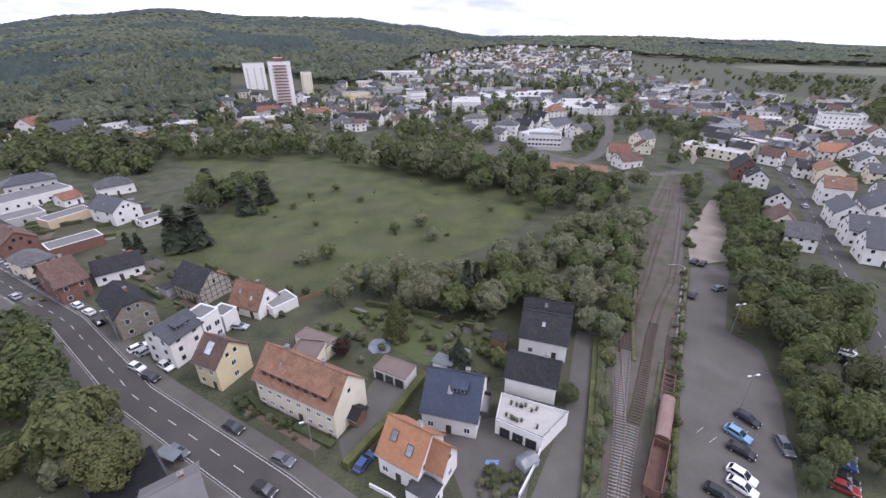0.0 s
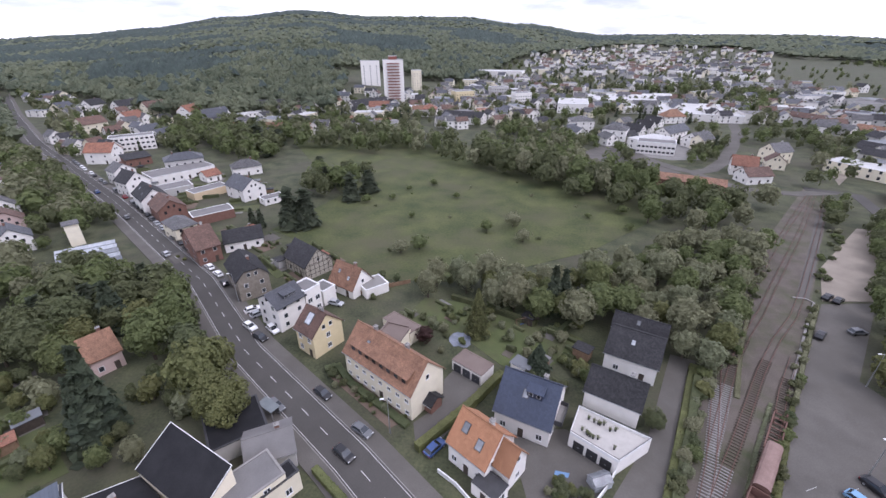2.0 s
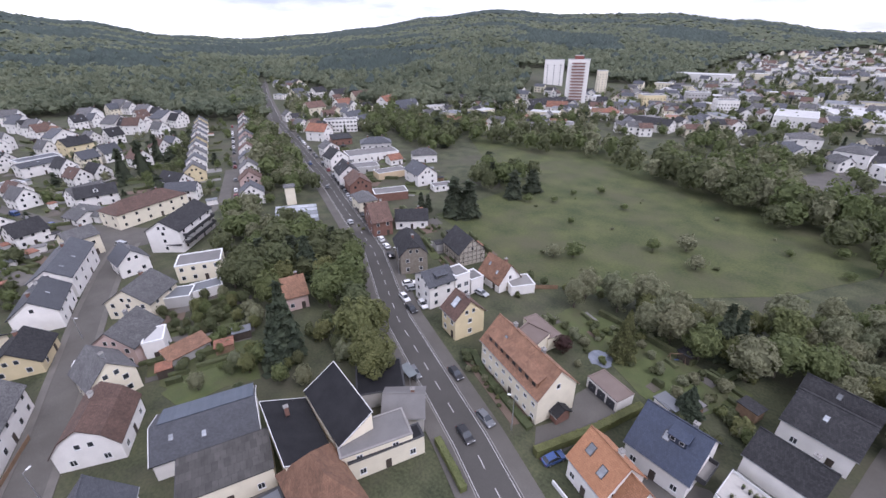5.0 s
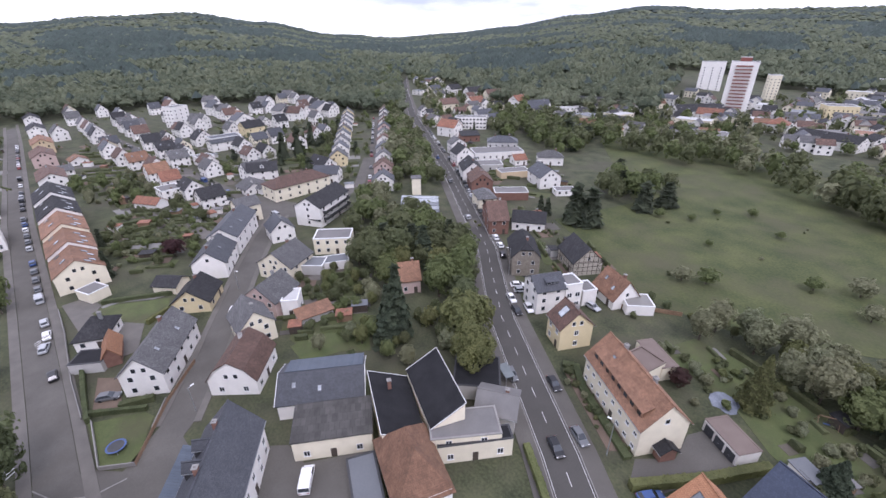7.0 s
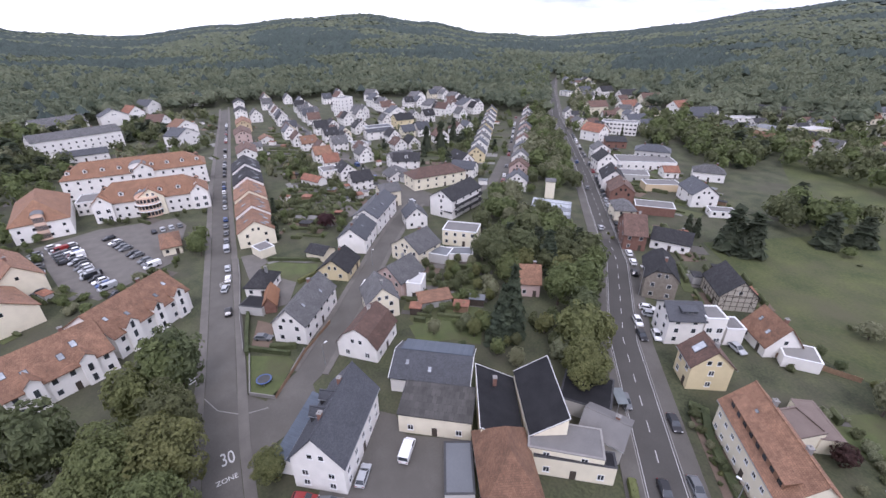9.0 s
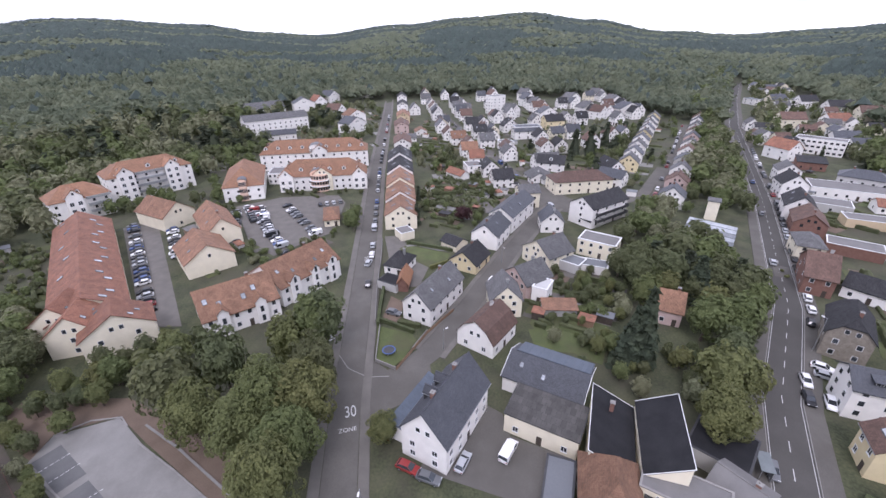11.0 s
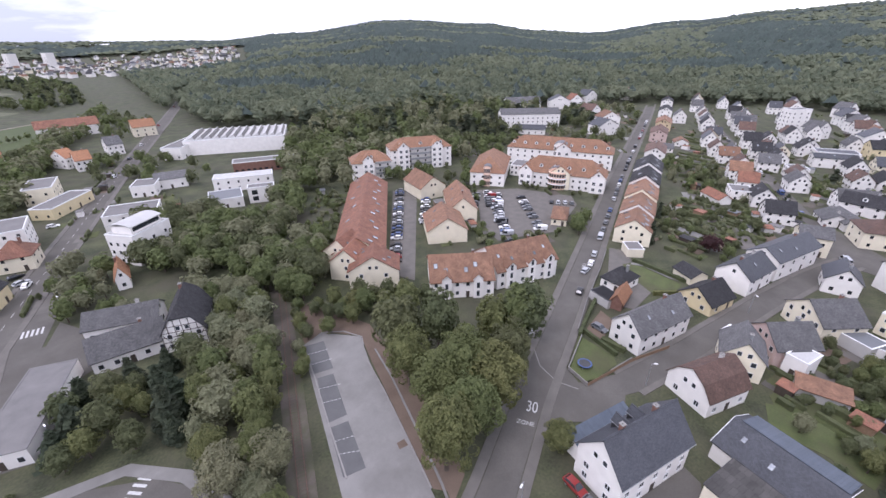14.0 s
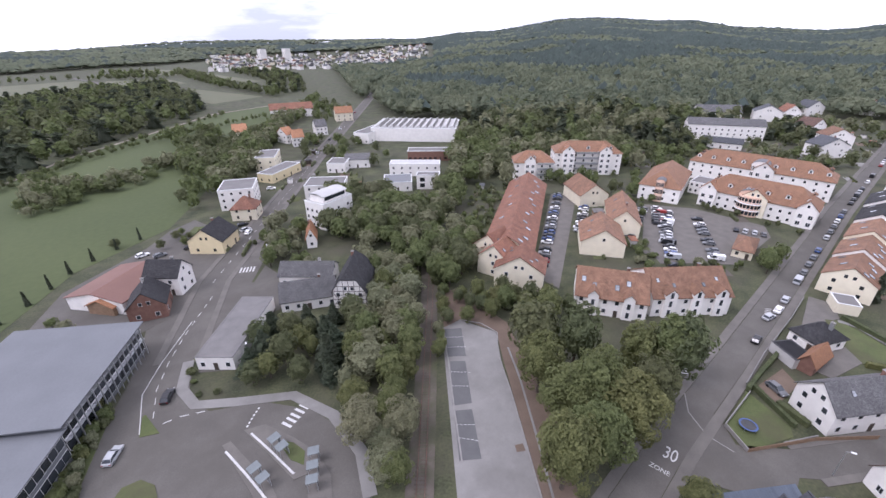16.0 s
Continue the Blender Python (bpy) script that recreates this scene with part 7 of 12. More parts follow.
house(-169.7, -287.6, 139.0, 61.5, 41.0, 9.0, 9.0, WHITE, SHEET_WHITE, "white factory hall beside the gardens", kind='flat', rows=0, cols=0, gcols=0, chimneys=0, category='factory', door=False, near=False)
house(-136.1, -298.2, 124.9, 12.1, 31.0, 7.2, 7.2, WHITE, FELT_GREY, "white factory annex with a grey roof", kind='flat', rows=1, cols=3, gcols=3, chimneys=0, near=False)
house(-143.1, -221.2, 145.0, 36.9, 9.6, 5.8, 5.8, BRICK_WALL, FELT_GREY, "long brick building with a flat pale roof", kind='flat', rows=1, cols=12, gcols=1, chimneys=0, ww=1.8, near=False)
house(-114.6, -202.0, 143.2, 27.3, 9.0, 6.4, 6.4, WHITE, SHEET_WHITE, "white flat-roofed office building", kind='flat', rows=2, cols=6, gcols=2, chimneys=0, near=False)
house(-95.3, -187.5, 150.4, 13.9, 14.0, 4.4, 4.4, WHITE, SHEET, "white angular building with a pale roof", kind='flat', rows=1, cols=3, gcols=2, chimneys=0, near=False)
house(-107.4, -177.9, 143.3, 11.3, 6.0, 7.0, 7.0, WHITE, FELT_GREY, "white cube building with dark glazing", kind='flat', rows=2, cols=2, gcols=2, chimneys=0, ww=2.6, wh=2.2, near=False)
house(-50.5, -164.5, -157.8, 15.6, 10.4, 10.5, 10.5, WHITE, SHEET_WHITE, "white modern apartment house with a flat roof", kind='flat', rows=3, cols=3, gcols=4, chimneys=0)
vaulted_top(-50.5, -164.5, -157.8, 12.0, 7.6, 10.85)
house(-62.7, -199.6, 148.3, 18.3, 14.0, 6.0, 6.0, WHITE, FELT_GREY, "white flat-roofed commercial building", kind='flat', rows=2, cols=4, gcols=3, chimneys=0, near=False)
house(-83.7, -235.2, 143.1, 10.3, 12.5, 5.2, 5.2, WHITE, FELT_GREY, "white flat-roofed house beside the gardens", kind='flat', rows=1, cols=3, gcols=2, chimneys=0, near=False)
house(-97.4, -239.0, 152.9, 14.0, 14.8, 4.9, 6.8, WHITE, TILE_GREY, "white building with a grey roof", rows=1, cols=3, gcols=2, chimneys=0, near=False)
house(-25.4, -209.8, 160.1, 14.5, 16.0, 9.0, 9.0, WHITE, FELT_GREY, "white apartment building with a flat roof", kind='flat', rows=3, cols=4, gcols=4, chimneys=0, near=False)
house(-23.8, -190.9, 150.7, 9.8, 9.0, 5.4, 9.4, CREAM, TILE_RED, "cream house with a red hipped roof", kind='hip', rows=2, cols=2, gcols=2, near=False)
house(-7.3, -167.4, -126.2, 12.0, 12.1, 5.0, 9.4, YELLOW, TILE_DARK, "pale yellow house with a dark roof", rows=1, cols=2, gcols=2, near=False)
house(-52.6, -242.7, -142.5, 25.0, 9.4, 4.6, 4.6, YELLOW, FELT_GREY, "yellow flat-roofed shop beside the gardens", kind='flat', rows=1, cols=4, gcols=2, chimneys=0, near=False)
house(-53.5, -268.4, 155.4, 10.9, 19.6, 7.2, 7.2, CREAM, FELT_GREY, "cream commercial building with a low grey roof", kind='flat', rows=2, cols=2, gcols=4, chimneys=0, near=False)
house(-37.1, -149.6, -110.4, 9.0, 3.4, 4.0, 7.6, WHITE, TILE_ORANGE, "white house with an orange roof", rows=1, cols=2, gcols=1, near=False)
house(-27.1, -123.5, 144.0, 16.1, 8.0, 4.0, 6.8, WHITE, TILE_GREY, "white former farm wing with a grey roof", rows=1, cols=5, gcols=1, chimneys=1, near=False)
house(-23.1, -112.3, 160.0, 14.9, 9.0, 3.6, 7.2, WHITE, TILE_GREY, "white farm building with a patched grey roof", rows=1, cols=5, gcols=1, chimneys=1, near=False)
timbers(house(-35.1, -107.7, -126.0, 14.0, 9.2, 5.4, 12.0, WHITE, TILE_DARK, "white half-timbered house with a dark hipped roof", kind='halfhip', rows=2, cols=3, gcols=3, near=False), 14.0, 9.2, 5.4, 12.0, 8.6)
house(-3.0, -107.0, 144.2, 8.6, 24.8, 3.6, 3.6, WHITE, FELT_GREY, "long low shop with a flat gravel roof", kind='flat', verge=FELT_GREY, rows=1, cols=3, gcols=0, chimneys=0)
house(8.6, -143.3, 143.8, 10.0, 7.5, 6.4, 10.0, WHITE, TILE_DARK, "white gabled house with a grey roof", rows=2, cols=2, gcols=2, near=False)
house(14.6, -133.3, -100.6, 10.0, 8.9, 4.4, 8.6, BRICK_WALL, TILE_DARK, "brick house with a dark roof and dormer", rows=1, cols=2, gcols=2, near=False)
house(20.5, -148.3, -134.4, 18.9, 17.9, 4.0, 6.0, WHITE, SHEET_RED, "white hall with a shallow red roof", rows=0, cols=0, gcols=0, chimneys=0)
house(23.6, -141.6, -135.2, 7.0, 8.2, 2.8, 4.6, WOOD, TILE_ORANGE, "small shed with an orange roof", rows=0, cols=0, gcols=0, chimneys=0, near=False)
house(-85.6, -313.4, 169.3, 7.7, 11.9, 6.5, 10.7, WHITE, TILE_ORANGE, "house among the trees", rows=2, cols=3, gcols=2, near=False)
house(-57.1, -358.3, 165.9, 9.7, 12.6, 6.9, 11.3, CREAM, TILE_ORANGE, "house among the trees", rows=2, cols=3, gcols=2, near=False)
house(-81.4, -326.8, -162.3, 6.7, 12.1, 6.7, 10.9, WHITE, TILE_ORANGE, "house among the trees", rows=2, cols=3, gcols=2, near=False)
house(-112.5, -341.1, 171.5, 8.8, 12.5, 6.9, 11.2, WHITE, TILE_GREY, "house among the trees", rows=2, cols=3, gcols=2, near=False)
house(-497.1, -360.9, 140.6, 27.7, 14.5, 8.0, 13.0, WHITE, TILE_GREY, "house among the trees", rows=2, cols=3, gcols=2, near=False)
house(-531.0, -356.2, 168.1, 27.2, 14.5, 8.0, 13.0, WHITE, TILE_GREY, "house among the trees", rows=2, cols=3, gcols=2, near=False)
house(-544.5, -313.6, 170.4, 23.4, 14.5, 8.0, 13.0, CREAM, TILE_RED, "house among the trees", rows=2, cols=3, gcols=2, near=False)
house(-153.2, -389.4, 164.3, 15.4, 13.5, 7.4, 12.1, CREAM, TILE_ORANGE, "house among the trees", rows=2, cols=3, gcols=2, near=False)
house(-121.2, -440.0, 166.2, 39.2, 14.1, 7.7, 12.7, WHITE, TILE_RED, "house among the trees", rows=2, cols=3, gcols=2, near=False)
patch("field", [(47.9, -145.0), (34.2, -173.0), (5.0, -196.5), (-7.6, -223.2), (-30.7, -276.0), (-78.3, -373.1), (-151.0, -462.0), (-75.6, -440.4), (6.4, -380.1), (50.3, -334.0), (70.4, -303.3)], FIELD, "smooth green field along the valley", "field", 0.05)
patch("lawn", [(-31.3, 82.3), (-28.2, 93.0), (-14.6, 92.8), (8.8, 85.2), (12.3, 79.7), (1.4, 68.5), (-5.4, 71.1), (-12.8, 76.9)], LAWN, "garden lawn behind the houses", "lawn", 0.05)
patch("pond", [(-12.84, 77.3), (-12.88, 78.46), (-13.23, 78.98), (-14.39, 80.35), (-15.2, 79.88), (-16.42, 79.95), (-17.34, 79.33), (-17.79, 78.25), (-18.0, 77.3), (-17.67, 76.08), (-17.21, 75.62), (-16.32, 74.52), (-15.2, 74.96), (-14.03, 74.65), (-13.16, 74.93), (-12.53, 76.0)], WATER, "small garden pond reflecting the sky", "pond", 0.07)
patch("lawn", [(-86.3, -23.8), (-82.9, -14.7), (-80.7, -13.5), (-71.0, -17.0), (-73.5, -22.2)], LAWN, "small corner lawn", "lawn", 0.07)
patch("lawn", [(-130.6, -23.0), (-133.0, -20.3), (-126.7, -5.1), (-118.3, -6.9), (-116.8, -12.0), (-121.7, -17.1)], LAWN, "mown lawn between the terrace and the white house", "lawn", 0.125)
strip("path", [(-132.5, -20.7), (-133.6, -16.7), (-129.6, -8.9), (-129.1, -2.9), (-130.4, 1.3)], 0.7, 0.7, CONCRETE, "pale paved garden path beside the lawn", "path", 0.135)
patch("yard", [(-140.5, -29.5), (-141.5, -24.0), (-134.0, -20.7), (-122.5, -25.5)], PAVING, "paved yard beside the garage", "yard", 0.12)
patch("yard", [(-122.4, -15.8), (-117.8, -11.9), (-105.4, -14.4), (-104.8, -20.0), (-111.8, -19.1)], PAVING, "paved yard behind the white house", "yard", 0.118)
patch("garden", [(-100.1, -22.0), (-97.1, -18.0), (-87.2, -18.4), (-87.9, -23.2)], SOIL, "bare brown garden bed before the white gable", "garden bed", 0.115)
hedge([(-87.2, -18.6), (-85.6, -12.8)], 1.3, 1.3, LEAF_DARK)
hedge([(-120.0, -5.6), (-116.0, -11.4)], 1.0, 1.4, LEAF)
hedge([(-134.8, -20.5), (-128.4, -4.2)], 1.1, 1.2, LEAF_DARK)
fence([(-138.0, -30.0), (-124.1, -28.3), (-102.1, -26.5), (-88.0, -24.6)], 0.8, CONCRETE, "low pale grey garden wall along the street", solid=True)
fence([(-83.9, -10.9), (-77.0, -14.0)], 0.9, CONCRETE, "low grey garden wall along the street", solid=True)
patch("lawn", [(-85.0, 14.6), (-86.2, 27.2), (-75.3, 27.9), (-77.5, 15.1)], LAWN, "back garden lawn", "lawn", 0.07)
patch("yard", [(-62.5, -0.9), (-58.3, 5.1), (-53.1, 6.0), (-47.9, 17.4), (-37.9, 13.3), (-46.1, -10.6)], ASPHALT_OLD, "grey asphalt yard", "yard", 0.05)
patch("yard", [(-2.0, 54.0), (8.6, 56.5), (16.1, 51.4), (12.3, 41.0), (2.6, 41.1)], ASPHALT_OLD, "paved courtyard", "yard", 0.05)
patch("lane", [(22.5, 57.0), (29.2, 75.5), (31.9, 82.7), (36.8, 81.5), (29.4, 61.9), (21.0, 41.0), (13.1, 41.0)], ASPHALT_OLD, "narrow grey asphalt lane", "road", 0.05)
patch("yard", [(-19.1, 51.7), (-14.9, 57.3), (-16.0, 63.8), (-14.7, 66.9), (-7.9, 63.7), (-14.1, 46.2), (-16.9, 46.2)], ASPHALT_OLD, "grey driveway", "yard", 0.05)
patch("sand_ground", [(114.7, 172.3), (122.4, 172.1), (90.4, 117.5), (76.5, 114.7), (85.8, 135.3)], SAND, "bare sandy ground", "ground", 0.05)
patch("sand_ground", [(157.1, 287.5), (167.8, 290.6), (152.4, 249.3), (137.4, 228.6)], SAND, "bare sandy ground", "ground", 0.05)
patch("car_park", [(-148.8, -134.1), (-156.4, -125.2), (-85.9, -74.5), (-85.5, -84.9)], PAVING, "paved car park of the terrace", "car park", 0.06)
patch("car_park", [(-171.8, -99.9), (-184.1, -84.0), (-187.2, -58.0), (-177.3, -52.4), (-144.9, -49.7), (-134.5, -58.8), (-125.1, -65.3), (-134.5, -77.6)], PAVING, "paved car park of the care home", "car park", 0.06)
patch("yard", [(-10.9, -133.6), (-19.5, -127.4), (-15.7, -114.8), (-8.8, -118.1), (6.4, -101.9), (10.8, -105.1), (-2.6, -124.3)], ASPHALT_OLD, "asphalt forecourt", "yard", 0.047)
patch("yard", [(15.5, -176.6), (-2.0, -187.9), (-8.2, -164.8), (-2.0, -148.9), (9.3, -148.3), (17.9, -154.6)], ASPHALT_OLD, "asphalt parking behind the houses", "yard", 0.05)
patch("bus_station", [(29.5, -75.9), (24.0, -95.9), (21.4, -102.7), (18.0, -115.5), (16.8, -123.7), (6.7, -129.0), (-16.1, -171.0), (-27.7, -162.5), (-5.8, -122.3), (5.7, -108.5), (10.8, -99.4), (11.7, -91.8), (7.8, -84.7), (-1.6, -81.1), (-9.2, -73.1), (-13.1, -63.6), (-12.1, -52.8), (-8.0, -42.9), (29.2, -69.4)], ASPHALT_OLD, "grey asphalt junction and bus station", "road", 0.055)
patch("planting", [(24.0, -95.9), (29.5, -75.9), (33.8, -78.9), (28.6, -97.6), (24.9, -104.3)], LAWN, "planted strip before the office building", "garden bed", 0.1)
patch("yard", [(45.8, -130.3), (36.2, -159.9), (13.5, -180.7), (5.3, -193.3), (-4.6, -200.3), (-15.4, -171.5), (6.8, -129.1), (17.8, -123.3), (19.5, -130.4), (37.0, -137.1)], ASPHALT_OLD, "grey asphalt yard behind the houses", "yard", 0.042)
patch("yard", [(-5.8, -122.3), (-18.1, -141.9), (-20.5, -130.9), (-15.3, -113.4), (-10.3, -112.0), (-9.5, -117.6), (0.8, -94.4), (7.9, -98.4), (5.7, -108.5)], ASPHALT_OLD, "grey asphalt forecourt of the farm", "yard", 0.058)
patch("soil", [(-55.5, -64.5), (-50.4, -54.4), (-42.8, -42.5), (-35.3, -31.2), (-32.7, -27.8), (-38.5, -29.0), (-47.0, -41.0), (-54.0, -53.0), (-60.5, -64.0)], SOIL, "bare brown soil under the street trees", "ground", 0.041)
patch("soil", [(-47.0, -79.1), (-53.6, -92.6), (-61.0, -92.9), (-61.7, -71.4), (-56.9, -61.1), (-34.6, -29.1), (-33.4, -32.1), (-51.3, -61.5), (-57.1, -70.3), (-52.6, -79.8)], SOIL, "bare brown soil round the new parking area", "ground", 0.045)
patch("field", [(71.3, -310.0), (43.1, -372.5), (-17.8, -439.9), (-59.2, -494.5), (-150.4, -544.8), (-154.2, -501.8), (-79.4, -425.8), (-26.7, -394.2), (4.1, -308.7), (37.7, -260.4), (60.9, -236.3), (110, -250), (110, -300)], FIELD, "smooth green field beyond the hedgerow", "field", 0.06)
patch("field", [(260, -960), (230, -700), (131.1, -730.4), (75.7, -686.0), (36.2, -1011.6), (77.7, -1095.3), (149.3, -1063.9), (240, -1040)], FIELD_PALE, "pale green field on the far side of the valley", "field", 0.06)
patch("field", [(-83.9, -909.0), (-64.8, -1024.1), (30.9, -1055.0), (52.6, -731.4), (6.2, -831.5)], FIELD_PALE, "pale green field beside the country road", "field", 0.06)
patch("field", [(-76.0, -796.7), (-139.7, -623.8), (-74.0, -585.7), (-65.8, -613.1)], FIELD_PALE, "small pale green meadow before the trees", "field", 0.06)
patch("field", [(-22.5, -1422.9), (-124.2, -1328.8), (-199.0, -856.7), (-166.6, -856.3), (-100.4, -1112.9), (-3.1, -1270.7)], FIELD_PALE, "long pale green field before the far town", "field", 0.06)
patch("field", [(362.2, 568.2), (390.4, 574.6), (407.7, 475.1), (430, 415), (400.8, 409.3), (348.9, 352.1), (325.6, 381.2), (313.2, 426.2), (327.4, 489.7)], FIELD, "green pasture at the edge of the town", "field", 0.06)
patch("field", [(653.8, 1036.6), (896.4, 1104.8), (1016.4, 1053.8), (860, 800), (744.0, 762.9), (712.5, 853.8), (614.2, 865.9)], FIELD_PALE, "pale green pasture below the wooded hills", "field", 0.06)
strip("path", [(115.0, -250.0), (71.9, -314.3), (44.8, -367.6), (-15.2, -442.0), (-60.5, -502.3), (-154.0, -541.9)], 1.3, 1.3, SAND, "pale gravel path along the wood", "path", 0.09)
strip("road", [(72.0, -660.0), (52.2, -838.0), (38.3, -969.7), (44.9, -1037.8), (90.0, -1190.0)], 4.5, 4.5, ASPHALT_OLD, "grey country road between the fields", "road", 0.1)
drape("hill_field", 132, 141, 1500, 1900, FIELD_PALE, "pale green hillside field")
block(-395.0, -1615.0, 20.0, 22, 18, 38, WHITE, FELT_GREY, "pale apartment tower of the far town", 10, 4, 3, "tower block", near=False, door=False)
block(-480.0, -1630.0, 20.0, 22, 18, 38, WHITE, FELT_GREY, "pale apartment tower of the far town", 10, 4, 3, "tower block", near=False, door=False)
block(-170.5, 476.5, 19.7, 22, 16, 43, WHITE, FELT_GREY, "tall apartment tower with red balcony bands", 0, 0, 0, "tower block", near=False, door=False)
block(-240.5, 580.5, 22.5, 25, 18, 37, WHITE, FELT_GREY, "tall white apartment tower", 11, 3, 3, "tower block", near=False, door=False)
house(-174.9, 578.3, 29.5, 10.8, 14.0, 26, 26, CREAM, FELT_GREY, "cream apartment block beside the tower", kind='flat', rows=8, cols=3, gcols=3, chimneys=0, category='tower block', door=False, near=False)
house(78.9, 499.9, 10.5, 72.7, 52.0, 6.5, 6.5, WHITE, SHEET_WHITE, "flat-roofed building of the town", kind='flat', rows=2, cols=7, gcols=3, chimneys=0, category='building', door=False, near=False)
house(129.8, 433.3, -11.9, 62.9, 70.0, 5.5, 5.5, WHITE, SHEET_WHITE, "flat-roofed building of the town", kind='flat', rows=2, cols=7, gcols=3, chimneys=0, category='building', door=False, near=False)
house(66.0, 279.5, -12.0, 21.0, 11.0, 7.0, 7.0, WHITE, FELT_GREY, "white flat-roofed office with long window bands", kind='flat', rows=2, cols=9, gcols=4, chimneys=0, category='building', door=False, near=False, ww=1.8)
house(22.9, 443.1, -3.2, 27.6, 41.7, 8.3, 8.3, WHITE, SHEET_WHITE, "flat-roofed building of the town", kind='flat', rows=2, cols=7, gcols=3, chimneys=0, category='building', door=False, near=False)
house(-227.0, 801.7, 28.4, 39.4, 20.0, 16, 16, WHITE, FELT_GREY, "flat-roofed building of the town", kind='flat', rows=5, cols=7, gcols=3, chimneys=0, category='building', door=False, near=False)
house(-95.1, 491.1, 33.4, 22.0, 16.0, 11, 11, YELLOW, FELT_GREY, "flat-roofed building of the town", kind='flat', rows=3, cols=7, gcols=3, chimneys=0, category='building', door=False, near=False)
house(-58.3, 518.8, 24.7, 20.6, 14.0, 13, 13, GREY, FELT_GREY, "flat-roofed building of the town", kind='flat', rows=4, cols=7, gcols=3, chimneys=0, category='building', door=False, near=False)
house(-29.5, 484.5, 25.5, 17.9, 14.0, 11, 11, WHITE, FELT_GREY, "flat-roofed building of the town", kind='flat', rows=3, cols=7, gcols=3, chimneys=0, category='building', door=False, near=False)
house(-381.1, 837.6, 34.3, 36.9, 14.0, 10, 10, WHITE, FELT_GREY, "flat-roofed building of the town", kind='flat', rows=3, cols=7, gcols=3, chimneys=0, category='building', door=False, near=False)
house(270.3, 297.4, -27.3, 21.3, 14.0, 15, 15, WHITE, FELT_GREY, "flat-roofed building of the town", kind='flat', rows=5, cols=7, gcols=3, chimneys=0, category='building', door=False, near=False)
house(-51.5, 397.6, 10.2, 26.2, 21.1, 5.3, 5.3, CREAM, TILE_RUST, "flat-roofed building of the town", kind='flat', rows=1, cols=7, gcols=3, chimneys=0, category='building', door=False, near=False)
house(-92.6, 800.9, -5.8, 90.4, 29.0, 11.6, 11.6, WHITE, SHEET_WHITE, "flat-roofed building of the town", kind='flat', rows=2, cols=7, gcols=3, chimneys=0, category='building', door=False, near=False)
house(67.5, 213.5, -17.0, 31.0, 12.0, 3.6, 5.2, BRICK_WALL, TILE_RUST, "low building with a rusty orange roof", rows=1, cols=8, gcols=2, chimneys=0, near=False)
house(24.4, 334.6, 13.5, 15.8, 14.0, 9.4, 12, WHITE, TILE_GREY, "town house beside the railway", kind='hip', rows=3, cols=3, gcols=2, near=False)
house(45.4, 305.7, -16.4, 15.1, 14.0, 9.4, 12, WHITE, TILE_GREY, "town house beside the railway", kind='hip', rows=3, cols=3, gcols=2, near=False)
house(84.5, 322.0, 47.0, 25.0, 10.5, 6.0, 9.6, WHITE, TILE_SLATE, "white terrace with raised party walls and dark roofs", kind='gable', rows=2, cols=6, gcols=2, chimneys=0, skylights=4, near=False)
house(95.5, 302.0, 38.0, 15.5, 11.5, 5.6, 9.4, WHITE, TILE_GREY, "white gabled house with a grey roof", kind='gable', rows=2, cols=3, gcols=2, near=False)
house(60.5, 323.0, -38, 12.0, 9.0, 5.6, 9.6, WHITE, TILE_DARK, "white gabled house with a dark roof", kind='gable', rows=2, cols=3, gcols=2, near=False)
house(70.0, 338.5, -38, 12.0, 9.0, 5.6, 9.6, WHITE, TILE_DARK, "white gabled house with a dark roof", kind='gable', rows=2, cols=3, gcols=2, near=False)
house(79.0, 357.0, -38, 12.0, 9.0, 5.6, 9.6, WHITE, TILE_DARK, "white gabled house with a dark roof", kind='gable', rows=2, cols=3, gcols=2, near=False)
house(99.5, 391.0, 20.0, 17.0, 12.0, 5.6, 10.6, WHITE, TILE_RUST, "house with a steep dark red hipped roof", kind='hip', rows=2, cols=4, gcols=2, near=False)
house(100.4, 241.8, -14.4, 11.2, 10.7, 5.3, 9.2, WHITE, TILE_RED, "town house beside the railway", kind='gable', rows=2, cols=3, gcols=2, near=False)
house(125.9, 269.9, 27.2, 12.0, 10.2, 6.8, 10.8, CREAM, TILE_GREY, "town house beside the railway", kind='gable', rows=2, cols=3, gcols=2, near=False)
house(100.0, 227.2, 18.2, 12.9, 9.4, 4.2, 7.3, WHITE, TILE_BROWN, "town house beside the railway", kind='gable', rows=2, cols=3, gcols=2, near=False)
house(120.5, 255.8, -102.1, 7.0, 8.9, 4.4, 7.8, CREAM, TILE_BROWN, "town house beside the railway", kind='gable', rows=2, cols=3, gcols=2, near=False)
house(-156.9, 394.0, 15.4, 18.6, 13.6, 6.8, 10.9, WHITE, TILE_RED, "town house beside the railway", kind='gable', rows=2, cols=3, gcols=2, near=False)
house(-105.8, 387.3, 9.3, 13.6, 13.2, 6.6, 10.6, WHITE, TILE_RED, "town house beside the railway", kind='hip', rows=2, cols=3, gcols=2, near=False)
house(-177.0, 391.8, 53.1, 24.6, 13.7, 6.8, 10.9, WHITE, TILE_DARK, "town house beside the railway", kind='gable', rows=2, cols=3, gcols=2, near=False)
house(-269.3, 381.0, 21.0, 33.7, 14.2, 7.1, 11.4, WHITE, TILE_DARK, "town house beside the railway", kind='gable', rows=2, cols=3, gcols=2, near=False)
